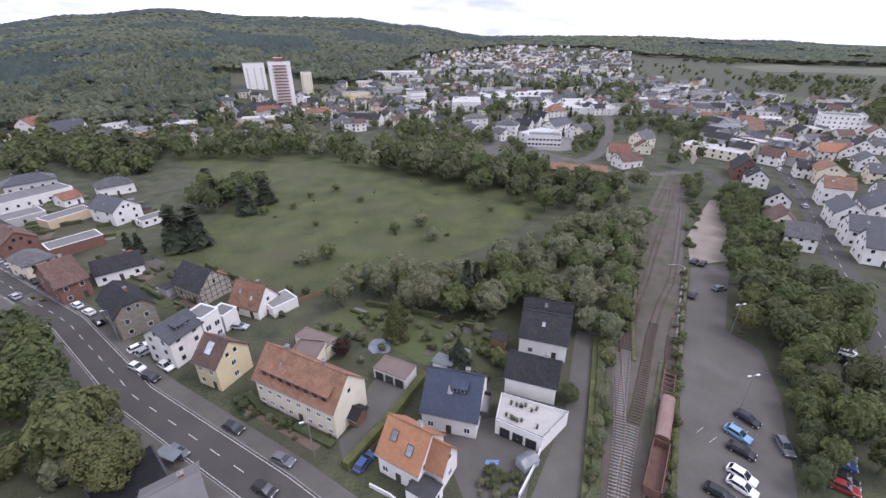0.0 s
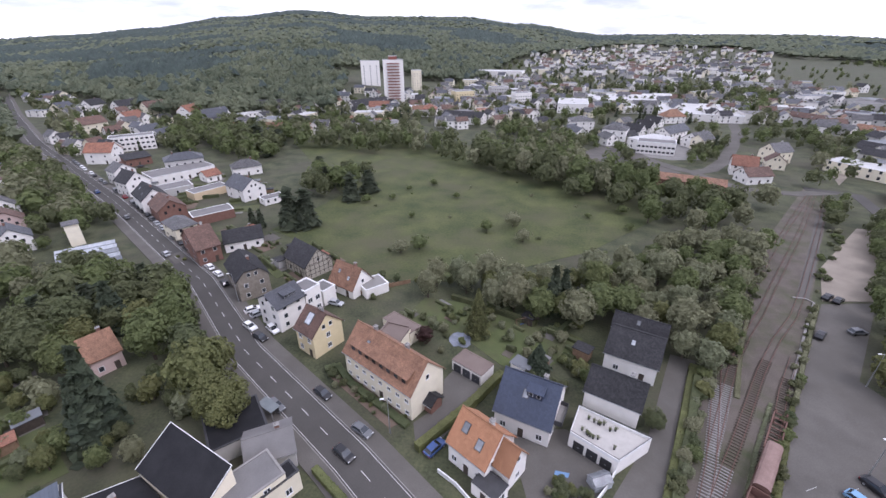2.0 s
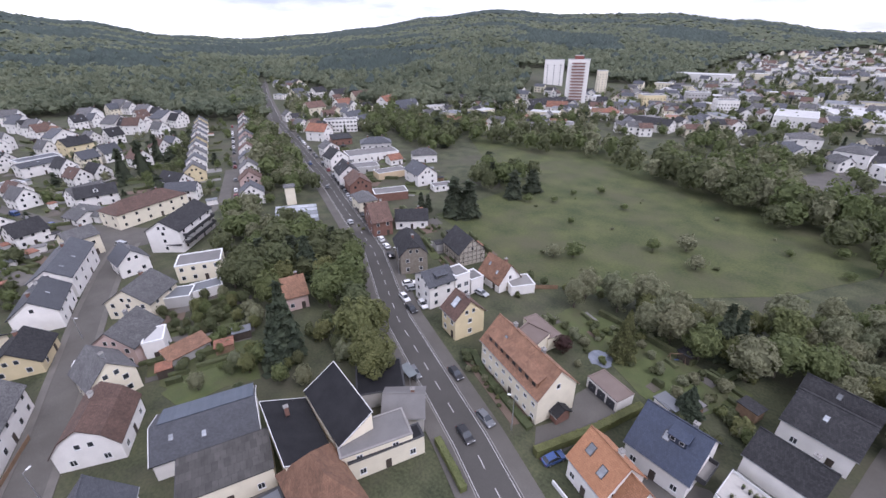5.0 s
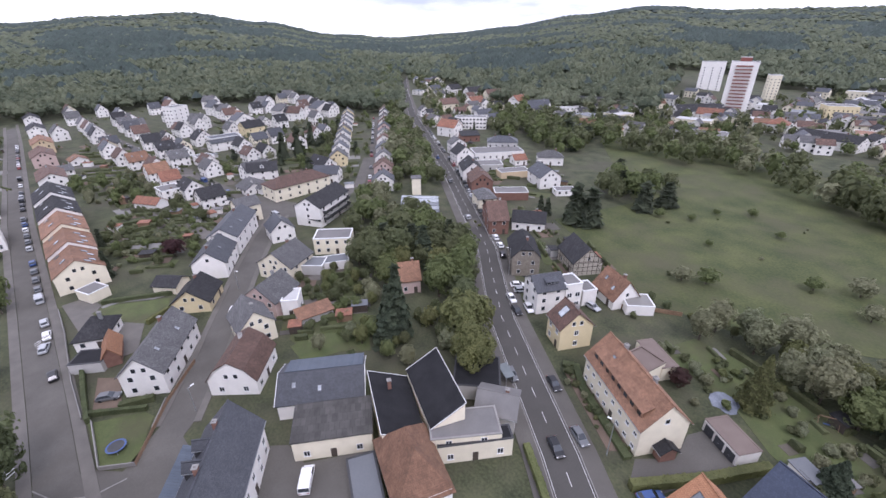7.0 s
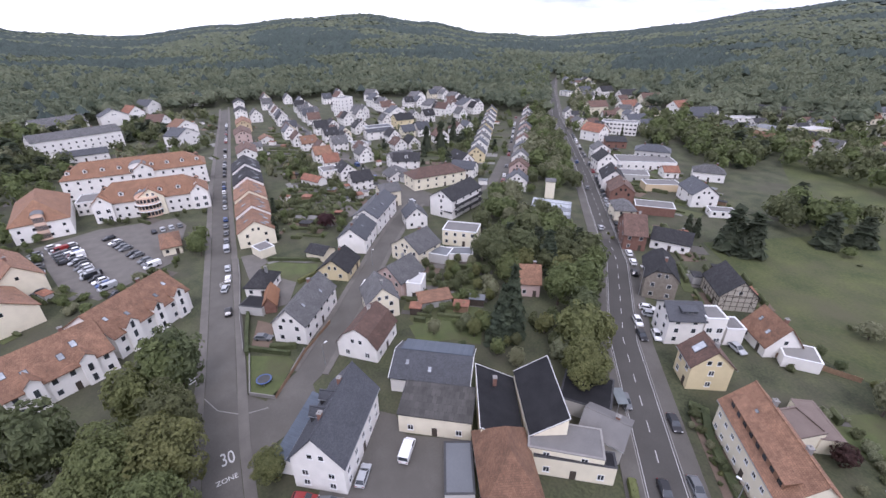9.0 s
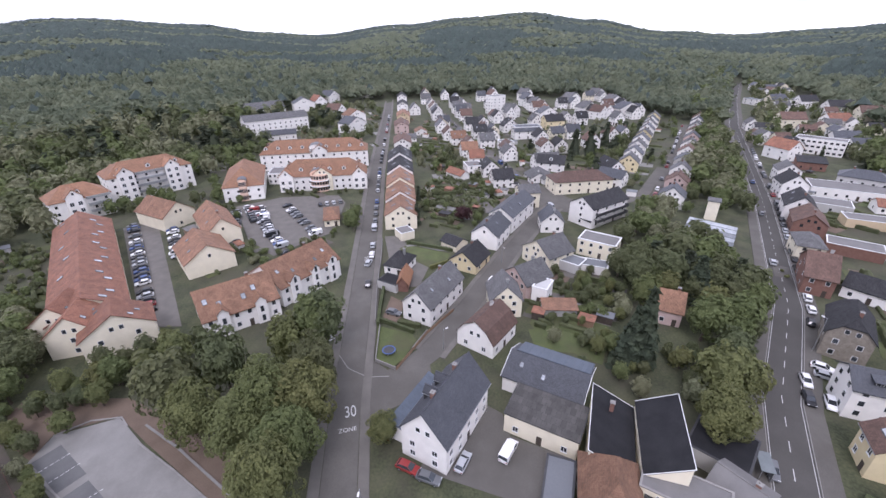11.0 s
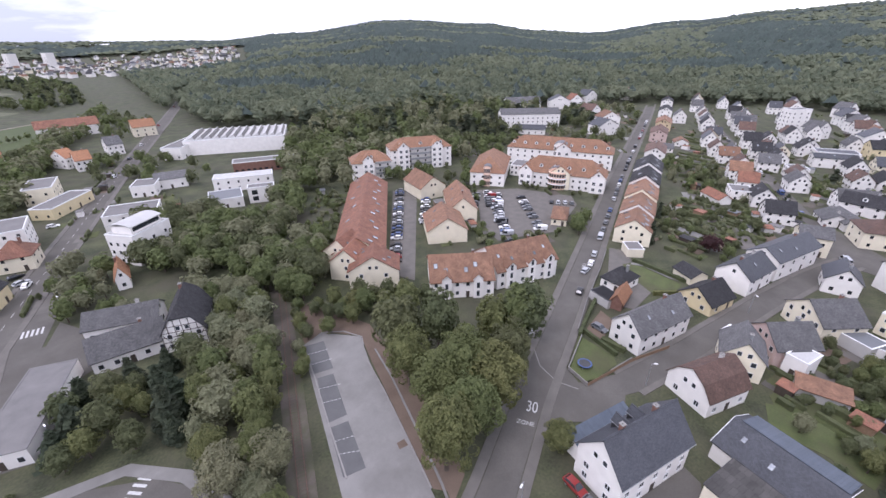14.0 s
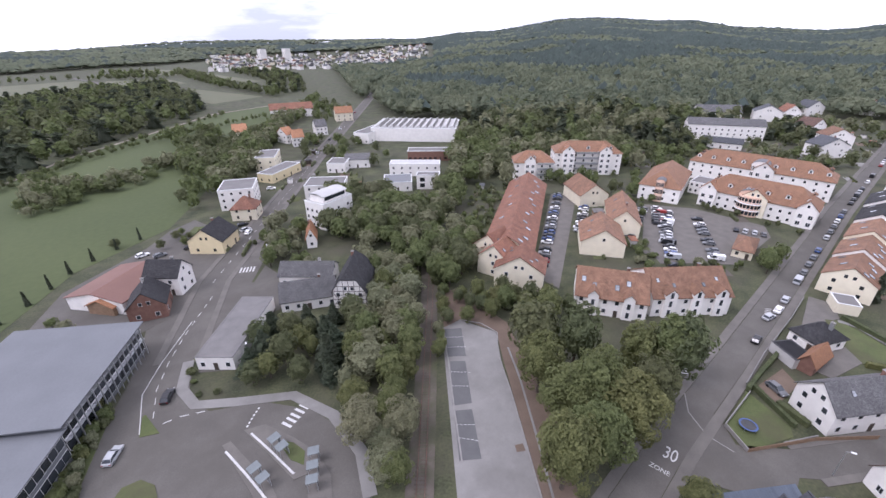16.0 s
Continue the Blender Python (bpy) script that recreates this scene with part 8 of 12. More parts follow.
house(-273.2, 313.9, 26.3, 19.8, 16.1, 6.7, 12.1, WHITE, TILE_SLATE, "town house beside the railway", kind='gable', rows=2, cols=3, gcols=2, near=False)
house(-68.1, 358.2, -10.7, 35.1, 13.9, 5.8, 9.3, WHITE, TILE_DARK, "town house beside the railway", kind='gable', rows=2, cols=3, gcols=2, near=False)
TOWN_ROAD = [(90.0, 58.5), (103.5, 80.8), (128.8, 125.6), (159.7, 178.6), (195.5, 252.0), (244.9, 350.7), (290.4, 434.7), (350.9, 548.4), (497.7, 730.7)]
strip("road", TOWN_ROAD, 3.6, 3.6, ASPHALT, "grey asphalt road into the town", "road", 0.06)
strip("road", [(119.1, 220.2), (137.0, 214.4), (130.0, 179.3), (141.1, 179.0), (153.5, 178.7)], 2.8, 2.8, ASPHALT, "grey asphalt road over the level crossing", "road", 0.09)
strip("road", [(37.4, 295.3), (52.7, 276.6), (62.2, 255.0), (71.4, 242.9), (77.3, 238.1), (87.1, 244.9), (99.0, 264.1), (116.5, 303.1), (135.7, 351.3), (146.0, 392.0), (152.0, 441.8)], 3.6, 3.6, ASPHALT_OLD, "grey asphalt road between works and trees", "road", 0.068)
strip("road", [(77.0, 236.5), (82.2, 226.9), (92.0, 213.5), (112.0, 211.0), (130.0, 217.0)], 3.0, 3.0, ASPHALT_OLD, "grey asphalt road beyond the crossing", "road", 0.078)
patch("car_park", [(21.2, 270.2), (36.0, 291.0), (51.0, 272.0), (61.0, 250.0), (71.0, 236.0), (57.0, 228.0), (38.0, 226.0), (25.0, 243.0)], ASPHALT_OLD, "grey asphalt car park beside the low red-roofed hall", "car park", 0.055)
patch("yard", [(72.0, 262.0), (92.0, 268.0), (112.0, 318.0), (96.0, 345.0), (78.0, 300.0), (54.0, 292.0), (58.0, 268.0)], CONCRETE, "pale paved yard between the offices", "yard", 0.05)
for q in range(11):
    if q not in (2, 7):
        car(round(33.0 + 2.6 * q, 1), round(247.0 - 0.9 * q, 1), 65, ("grey", "black", "white", "silver", "red", "blue")[q % 6], where="parked beside the low red-roofed hall")
car(55.7, 55.4, -57, "black", where="standing on the asphalt")
car(51.9, 52.1, -54, "sky_blue", where="standing on the asphalt")
car(50.4, 48.7, -45, "black", where="standing on the asphalt")
car(47.6, 44.2, -51, "white", where="standing on the asphalt")
car(46.4, 42.2, -50, "white", where="standing on the asphalt")
car(42.3, 41.2, -42, "black", where="standing on the asphalt")
car(58.3, 49.6, -100, "grey", where="standing on the asphalt")
car(78.4, 116.4, 45, "black", where="standing on the asphalt")
car(80.2, 115.0, 46, "black", where="standing on the asphalt")
car(67.7, 97.2, 52, "black", where="standing on the asphalt")
car(76.9, 100.4, 17, "grey", where="standing on the asphalt")
car(66.7, 48.1, -46, "grey", where="standing on the asphalt")
car(65.3, 46.4, -36, "blue", where="standing on the asphalt")
car(63.2, 43.5, -38, "black", where="standing on the asphalt")
car(62.1, 42.2, -37, "red", where="standing on the asphalt")
car(90.8, 75.9, -68, "grey", where="standing on the asphalt")
car(89.3, 73.3, -26, "white", where="standing on the asphalt")
car(87.8, 69.7, -46, "black", where="standing on the asphalt")
car(86.9, 67.8, -60, "silver", where="standing on the asphalt")
car(-46.2, 49.2, -26, "grey", where="standing on the asphalt")
car(-38.8, 54.1, -25, "black", where="standing on the asphalt")
car(-27.5, 47.5, -22, "grey", where="standing on the asphalt")
car(-28.6, 42.3, -26, "black", where="standing on the asphalt")
car(-67.0, 70.2, -23, "white", where="standing on the asphalt")
car(-62.0, 67.1, -22, "black", where="standing on the asphalt")
car(-60.9, 70.5, -29, "white", where="standing on the asphalt")
car(-70.9, 76.8, 50, "white", where="standing on the asphalt")
car(-68.3, 75.5, 56, "silver", where="standing on the asphalt")
car(-50.8, 84.4, -7, "silver", where="standing on the asphalt")
car(-13.7, 47.0, 60, "blue", where="standing on the asphalt")
car(-49.4, 5.2, 149, "white", True, where="standing on the asphalt")
car(-47.2, -2.9, 154, "silver", where="standing on the asphalt")
car(-46.1, -12.3, 65, "red", where="standing on the asphalt")
car(-44.2, -8.7, 70, "grey", where="standing on the asphalt")
car(-53.5, -16.2, 161, "black", where="standing on the asphalt")
car(-106.2, -29.7, -173, "black", where="standing on the asphalt")
car(-91.4, -20.2, 68, "grey", where="standing on the asphalt")
car(-119.2, -31.8, 174, "silver", where="standing on the asphalt")
car(-107.0, 7.5, 153, "white", True, where="standing on the asphalt")
car(14.3, -93.7, -114, "black", where="standing on the asphalt")
car(23.8, -83.1, -118, "silver", where="standing on the asphalt")
car(-2.5, -96.0, -110, "white", where="standing on the asphalt")
parked([(-92.1, -87.2), (-150.0, -130.9)], 0.0, 3.0, 3, 90, 0.95, where="parked in the terrace car park")
parked([(-124.0, -97.6), (-147.0, -113.3)], 0.0, 3.0, 4, 90, 0.9, where="parked in the terrace car park")
parked([(-126.6, -61.4), (-168.7, -91.6)], 0.0, 3.0, 5, 90, 0.9, where="parked in the care home car park")
parked([(-142.5, -55.9), (-173.6, -78.2)], 0.0, 3.0, 6, 90, 0.9, where="parked in the care home car park")
parked(ZONE_ROAD, -2.0, 7.5, 8, 0, 0.75, 118, 420)
parked(MAIN_ROAD, -4.6, 6.5, 9, 0, 0.75, 118, 330, lane=0.17)
parked(MAIN_ROAD, 1.7, 48, 10, 0, 0.7, 120, 620, "driving on the main road")
parked(ROW_STREET, 1.8, 9, 12, 0, 0.6, 150, 420)
parked(TOWN_ROAD, 1.7, 30, 14, 0, 0.6, 80, 620, "driving on the town road")
parked(VALLEY_ROAD, 1.8, 42, 15, 0, 0.5, 130, 600, "driving on the valley road")
parked([(-170.1, -93.2), (-153.3, -82.9)], 0.0, 3.0, 17, 90, 0.9, where="parked in the care home car park")
car(11.3, -160.3, -157, "white")
car(0.5, -170.5, 163, "black")
car(-19.8, -182.1, -176, "black")
car(-19.5, -175.7, -169, "silver")
car(-41.9, -222.3, 163, "white")
car(15.0, -173.8, -163, "white")
car(10.0, -170.1, -170, "grey")
rail_track([(22.2, 32.0), (26.0, 40.9), (29.0, 47.6), (31.8, 54.2), (34.6, 62.1), (38.8, 74.6)], "railway track with pale concrete sleepers", KERB, 86)
rail_track([(38.8, 74.6), (41.6, 83.1), (46.6, 94.0), (52.2, 104.9), (58.7, 115.0), (74.0, 140.4), (91.4, 169.3), (116.5, 210.0)], "rusty railway track with dark timber sleepers", BARK, 118)
rail_track([(33.0, 57.4), (36.9, 65.9), (41.2, 75.4)], "railway turnout with pale concrete sleepers", KERB, 86, 0.005)
rail_track([(41.2, 75.4), (44.8, 82.8), (50.6, 93.0), (58.2, 104.8), (67.3, 120.5), (79.1, 140.3), (96.1, 169.2), (118.5, 209.9)], "rusty railway track with dark timber sleepers", BARK, 105, 0.005)
rail_track([(22.6, 32.0), (27.0, 40.9), (29.5, 45.8), (34.3, 54.5)], "railway turnout with pale concrete sleepers", KERB, 86, 0.010)
rail_track([(34.3, 54.5), (37.4, 59.7), (41.6, 67.2), (48.9, 80.3), (56.8, 92.9), (65.5, 104.7), (73.6, 118.5), (88.4, 145.3), (105.2, 176.1), (122.8, 209.8)], "overgrown railway track with dark timber sleepers", BARK, 100, 0.010)
rail_track([(31.8, 40.9), (36.6, 50.2), (43.2, 60.8), (47.3, 67.9), (51.1, 75.3), (58.0, 87.0)], "overgrown siding under the old wagons", BARK, 96, 0.015)
rail_track([(-16.4, -43.1), (-21.1, -49.6), (-28.5, -60.1), (-38.6, -74.4), (-53.1, -94.9), (-70.4, -119.3)], "disused railway track with rotten dark sleepers", BARK, 120.0, -0.075)
strip("platform_edge", [(54.4, 79.2), (65.4, 98.7), (73.8, 113.0), (72.6, 114.8), (69.5, 114.8)], 0.25, 0.25, KERB, "pale kerb of the old railway platform", "kerb", 0.3)
strip("road", [(71.9, 114.8), (88.4, 145.3), (108.7, 183.6)], 1.4, 1.4, ASPHALT_OLD, "narrow path beside the railway", "path", 0.08)
wagon(33.8, 44.7, 57.4, "open")
wagon(39.4, 53.9, 59.0, "covered")
wagon(44.8, 63.3, 60.0, "frame")
street_lamp(56.1, 58.1, 10, 8.5, 2)
street_lamp(68.1, 80.8, 10, 8.5, 2)
street_lamp(-22.5, 48.5, 200, 8.5)
street_lamp(-77.4, 79.6, 200, 9)
street_lamp(-42.1, -33.3, 160, 5)
street_lamp(-38.6, -18.7, 0, 6)
street_lamp(-2.6, -95.4, 90, 6)
street_lamp(-19.9, -143.0, 90, 7)
street_lamp(-119.9, 11.6, 30, 6)
street_lamp(-77.1, -6.7, 120, 6)
bars(46.6, 52.4, 29.4, 2, 2.2, 0.07, 2.4, "faint white parking bay lines")
bars(52.9, 53.6, 29.4, 2, 2.2, 0.07, 2.4, "faint white parking bay lines")
road_words("30", -58.4, -24.9, 105.1, 2.4, 1.7, "white number 30 painted on the street")
road_words("ZONE", -54.1, -24.5, 105.1, 1.25, 1.1, "white word ZONE painted on the street")
bars(-82.2, -34.5, 105.1, 4, 1.6, 0.22, 0.9, "white hatched marking on the street", slant=30)
bars(-122.8, -33.2, 105.1, 4, 1.6, 0.22, 0.9, "white hatched marking on the street", slant=30)
trampoline(-76.0, -19.5)
fence([(-85.9, -23.1), (-73.0, -22.2), (-70.2, -17.1)], 0.9, KERB, "low pale garden wall at the corner", solid=True)
fence([(-70.2, -17.1), (-83.1, -10.8), (-92.8, -4.3)], 1.0, WOOD, "weathered wooden garden fence")
hedge([(-106.4, -24.7), (-94.5, -24.2), (-86.3, -23.7)], 0.9, 1.3, LEAF_DARK)
hedge([(-88.6, -23.8), (-85.4, -18.0), (-83.3, -14.2)], 0.9, 1.2, LEAF_DARK)
hedge([(-16.7, 46.0), (-13.8, 50.5), (-9.5, 57.3), (-6.2, 63.7), (-4.3, 67.2)], 1.5, 1.8, LEAF)
hedge([(-20.9, 94.2), (-10.0, 91.0), (1.7, 86.5)], 1.2, 1.5, LEAF_DARK)
hedge([(7.3, 84.1), (12.3, 92.5), (16.2, 99.3)], 1.2, 1.6, LEAF_DARK)
hedge([(-41.7, 60.7), (-39.6, 62.4), (-34.6, 58.1), (-23.3, 52.3), (-19.8, 50.5)], 1.6, 0.8, LEAF_DARK, "low dark hedge round the front garden")
hedge([(-32.0, 38.4), (-26.2, 35.2), (-23.0, 33.3)], 1.3, 1.5, LEAF)
patch("garden", [(-40.7, 59.5), (-35.5, 60.6), (-20.3, 52.6), (-22.9, 49.4)], SOIL, "planted front garden beds", "garden bed", 0.06)
swing_frame(-1.4, 86.0, 30)
fence([(17.6, 51.7), (14.5, 46.0), (11.2, 41.0)], 1.1, TRIM, "white rendered garden wall", solid=True)
fence([(-12.2, 43.0), (-8.8, 41.3), (-6.0, 39.1)], 0.9, TRIM, "white rendered garden wall", solid=True)
fence([(-46.6, 90.0), (-41.5, 94.6), (-34.5, 99.4)], 1.4, WOOD, "brown wooden garden fence")
house(-150.7, 96.8, 47.4, 16, 2.2, 0.8, 1.3, TRIM, GLASS_PALE, "low white-framed nursery cold frame", "gable", 0, 0, 0, 0, category="cold frame", near=False, group="cold frames", door=False)
house(-147.2, 94.3, 47.4, 16, 2.2, 0.8, 1.3, TRIM, GLASS_PALE, "low white-framed nursery cold frame", "gable", 0, 0, 0, 0, category="cold frame", near=False, group="cold frames", door=False)
house(-143.7, 91.9, 47.4, 16, 2.2, 0.8, 1.3, TRIM, GLASS_PALE, "low white-framed nursery cold frame", "gable", 0, 0, 0, 0, category="cold frame", near=False, group="cold frames", door=False)
house(-140.4, 89.5, 47.4, 16, 2.2, 0.8, 1.3, TRIM, GLASS_PALE, "low white-framed nursery cold frame", "gable", 0, 0, 0, 0, category="cold frame", near=False, group="cold frames", door=False)
house(-137.2, 87.3, 47.4, 16, 2.2, 0.8, 1.3, TRIM, GLASS_PALE, "low white-framed nursery cold frame", "gable", 0, 0, 0, 0, category="cold frame", near=False, group="cold frames", door=False)
sawtooth(-169.7, -287.6, 139.0, 59.5, 33, 8.6, 12)
balconies(-167.8, 469.0, 19.7, 13.0, 3.0, 13, 3.0, TOWER_RED, 1.4, "tower balconies with red parapets")
block(-171.5, 479.0, 19.7, 9, 8, 46.5, TOWER_RED, FELT_GREY, "red lift house on the apartment tower", 0, 0, 0, near=False, door=False)
house(34.4, -106.3, -115.6, 28.9, 24.0, 8.0, 8.6, SHEET, SHEET, "large office building with a blue-grey sheet roof and glazed front", kind='shed', rows=2, cols=14, gcols=3, chimneys=0, category='building', ww=2.3, wh=2.3, over=1.4, door=False)
facade_fins(34.4, -106.3, -115.6, 28.9, 24.0, 8.0, 15)
house(41.2, -85.9, -114.5, 11.4, 20.0, 7.0, 7.4, SHEET, SHEET, "lower office wing with a blue-grey sheet roof", kind='shed', rows=2, cols=6, gcols=2, chimneys=0, category='building', ww=2.0, wh=2.0, over=1.0, door=False)
strip("pavement", [(9.2, -103.9), (11.7, -94.7), (10.0, -88.2), (2.7, -84.0), (-7.5, -78.9), (-12.4, -69.0), (-13.3, -58.0), (-10.8, -49.4)], 1.2, 1.2, CONCRETE, "pale paved footway round the bus station", "pavement", 0.14)
patch("grass_island", [(24.7, -72.5), (22.8, -75.2), (20.0, -75.1), (18.1, -72.5), (17.9, -68.8), (19.2, -66.9)], LAWN, "grass traffic island", "traffic island", 0.16)
patch("grass_island", [(19.8, -85.5), (19.1, -90.8), (18.5, -91.2), (16.6, -84.4)], LAWN, "grass traffic island", "traffic island", 0.16)
patch("bus_island", [(3.2, -75.6), (-0.6, -74.6), (-4.2, -68.3), (-6.6, -62.8), (-7.0, -57.1), (-5.1, -51.2), (-1.7, -53.6), (-3.8, -59.4), (-1.4, -59.7), (0.5, -66.5)], PAVING, "paved waiting island of the bus station", "traffic island", 0.17)
patch("bus_island", [(7.3, -74.3), (5.8, -74.4), (2.0, -61.0), (1.6, -56.0), (4.6, -58.1)], PAVING, "paved waiting island of the bus station", "traffic island", 0.17)
patch("planting", [(-1.4, -69.6), (-3.8, -67.1), (-4.9, -64.1), (-3.8, -61.4), (-2.2, -63.8)], LAWN, "planted bed on the bus island", "garden bed", 0.22)
strip("kerb_line", [(2.2, -74.0), (0.2, -67.7), (-1.8, -60.8)], 0.2, 0.2, PAINT, "pale guiding kerb of the bus stop", "kerb", 0.19)
strip("kerb_line", [(7.0, -72.5), (4.8, -64.8), (3.0, -57.5)], 0.2, 0.2, PAINT, "pale guiding kerb of the bus stop", "kerb", 0.19)
shelter(-0.9, -68.1, 105.3, 1.7)
shelter(-1.5, -65.6, 105.3, 1.7)
shelter(3.6, -64.0, 105.3, 1.7)
shelter(2.9, -61.3, 105.3, 1.7)
shelter(-5.8, -61.3, 68.0, 1.7)
shelter(-4.7, -58.7, 68.0, 1.7)
shelter(-3.7, -56.2, 68.0, 1.7)
bars(-4.0, -72.1, 118.3, 1, 2.4, 0.55, 1, "white zebra crossing bar")
bars(-5.1, -72.7, 118.3, 1, 2.4, 0.55, 1, "white zebra crossing bar")
bars(-6.1, -73.3, 118.3, 1, 2.4, 0.55, 1, "white zebra crossing bar")
bars(-7.2, -74.0, 118.3, 1, 2.4, 0.55, 1, "white zebra crossing bar")
bars(-8.3, -74.6, 118.3, 1, 2.4, 0.55, 1, "white zebra crossing bar")
dashes("dash", [(2.4, -76.2), (0.6, -78.4), (-1.1, -80.1)], 0, 0.5, 0.9, 0.35)
dashes("dash", [(18.1, -86.7), (12.8, -86.6), (7.9, -85.0)], 0, 1.6, 3.0, 0.2)
dashes("dash", [(17.2, -90.3), (16.1, -97.9), (13.0, -106.6), (8.3, -116.4), (-1.1, -132.8)], 0, 2.0, 4.0, 0.15)
dashes("dash", VALLEY_ROAD[3:], 0, 2.6, 6.4)
dashes("dash", TOWN_ROAD, 0, 2.6, 6.4)
strip("edge_line", [(19.8, -86.3), (18.8, -97.9), (14.7, -106.7), (6.4, -121.0)], 0.08, 0.08, PAINT, "white lane line of the junction", "road marking", 0.075)
strip("pavement", VALLEY_ROAD[2:], 5.4, -3.7, PAVING, "paved footway of the valley road", "pavement", 0.15)
strip("pavement", VALLEY_ROAD[2:], -3.7, 5.4, PAVING, "paved footway of the valley road", "pavement", 0.15)
bars(-12.0, -142.5, -113.7, 6, 3.4, 0.5, 1.0, "white zebra crossing on the valley road")
patch("parking_bay", [(-46.6, -78.6), (-50.4, -76.4), (-44.8, -67.3), (-41.2, -69.5)], BAY, "dark paved parking bays with pale lines", "car park", 0.1)
patch("parking_bay", [(-40.6, -67.9), (-43.6, -66.0), (-36.9, -55.2), (-33.2, -56.9)], BAY, "dark paved parking bays with pale lines", "car park", 0.1)
patch("parking_bay", [(-32.7, -55.7), (-35.9, -53.9), (-30.2, -44.1), (-26.7, -46.1)], BAY, "dark paved parking bays with pale lines", "car park", 0.1)
dashes("dash", [(-45.1, -75.6), (-48.8, -73.2)], 0, 0.5, 0.8, 0.12, 0.105)
dashes("dash", [(-43.2, -72.2), (-46.7, -70.0)], 0, 0.5, 0.8, 0.12, 0.105)
dashes("dash", [(-38.8, -65.0), (-42.0, -62.5)], 0, 0.5, 0.8, 0.12, 0.105)
dashes("dash", [(-36.5, -61.4), (-39.6, -59.0)], 0, 0.5, 0.8, 0.12, 0.105)
dashes("dash", [(-31.1, -52.6), (-34.0, -50.5)], 0, 0.5, 0.8, 0.12, 0.105)
dashes("dash", [(-29.7, -49.9), (-32.2, -47.3)], 0, 0.5, 0.8, 0.12, 0.105)
strip("kerb", [(-46.3, -79.3), (-40.5, -68.5), (-33.2, -56.4), (-26.9, -45.5)], 0.15, 0.15, KERB, "pale concrete kerb of the parking area", "kerb", 0.2)
strip("kerb", [(-52.3, -79.5), (-55.8, -75.0), (-56.7, -69.6), (-54.6, -67.0)], 0.15, 0.15, KERB, "pale concrete kerb of the parking area", "kerb", 0.2)
strip("kerb", [(-50.9, -62.4), (-45.7, -52.9), (-38.9, -41.6), (-33.3, -32.4)], 0.15, 0.15, KERB, "pale concrete kerb of the parking area", "kerb", 0.2)
strip("path", [(-54.9, -63.6), (-50.0, -54.6), (-42.4, -42.7), (-34.9, -31.4), (-32.3, -28.0)], 0.2, 0.2, CONCRETE, "narrow pale garden wall", "path", 0.25)
patch("parking_bay", [(-37.0, -42.7), (-38.5, -42.1), (-37.8, -40.7), (-36.3, -41.4)], SOIL, "dark planting square", "garden bed", 0.13)
plots([(-157.5, -19.4), (-147.9, -6.4), (-160.8, 4.5), (-202.1, 33.1), (-227.6, 15.8), (-228.9, -5.5), (-200.5, -18.2)], 150, 62, 3)
plots([(-211.2, 35.2), (-187.2, 51.1), (-187.2, 68.4), (-177.6, 85.5), (-345.5, 154.4), (-376.2, 102.7), (-327.0, 29.6), (-227.6, 15.8)], 130, 62, 4, 5, 14)
plots([(-265.8, -31.3), (-227.6, 15.8), (-347.9, 32.5), (-360.5, -27.9)], 120, 62, 5, 5, 14)
plots([(-120.8, 21.7), (-108.1, 44.9), (-83.4, 32.4), (-80.8, 13.4)], 60, 62, 6)
plots([(-31.3, 82.3), (-28.2, 93.0), (-14.6, 92.8), (15.8, 85.1), (13.9, 71.9), (-5.2, 68.5), (-12.7, 75.9)], 30, -27, 7, 2, 5)
plots([(-110.0, 91.1), (-97.4, 96.5), (-72.6, 94.1), (-51.3, 92.1), (-65.1, 110.4), (-102.0, 121.8), (-127.2, 117.6)], 60, -30, 8, 3, 9)
plots([(-81.4, -115.5), (-86.3, -113.3), (-113.7, -133.3), (-148.4, -158.9), (-129.5, -164.7), (-100.0, -139.4)], 60, 50, 9, 2, 6)
plots([(-166.1, 136.5), (-116.6, 138.2), (-116.1, 162.6), (-154.2, 181.9), (-207.5, 186.6), (-236.6, 180.9)], 90, 30, 10, 4, 14)
plots([(0.5, -183.2), (-38.5, -231.1), (-100.2, -317.1), (-119.0, -280.1), (-80.7, -199.7), (-43.8, -164.0), (-18.1, -141.9)], 110, 60, 12, 4, 14)
plots([(-160.8, -125.0), (-170.3, -99.1), (-185.9, -81.7), (-192.7, -63.1), (-126.1, -42.8), (-92.9, -75.0)], 70, 50, 13, 3, 10)
house(-0.9, 45.2, -29.8, 3.4, 4.9, 4.4, 7.6, WHITE, TILE_ORANGE, "lower wing of the orange-roofed house", rows=1, cols=1, gcols=1, chimneys=0)
block(-3.4, 41.1, -29.8, 4.6, 3.4, 2.7, WHITE, DARK_TRIM, "flat bay with a dark railed roof terrace", 1, 1, 1, verge=DARK_TRIM)
garage_doors(12.5, 50.98, -29.0, 3, 1.9, 2.1, TILE_DARK, "dark grey garage door under the terrace")
pots(14.6, 54.0, -25.0, 8.4, 5.4, 3.05, 14, 4)
garage_doors(-11.6, 65.4, -26.9, 3, 1.9, 2.0, TILE_SLATE, "blue-grey metal garage door")
house(-29.6, 71.1, -7.8, 6.0, 6.0, 4.4, 4.4, CREAM, BROWN_FELT, "flat-roofed rear annex of the cream house", kind='flat', rows=0, cols=0, gcols=0, chimneys=0, door=False, verge=BROWN_FELT, near=True)
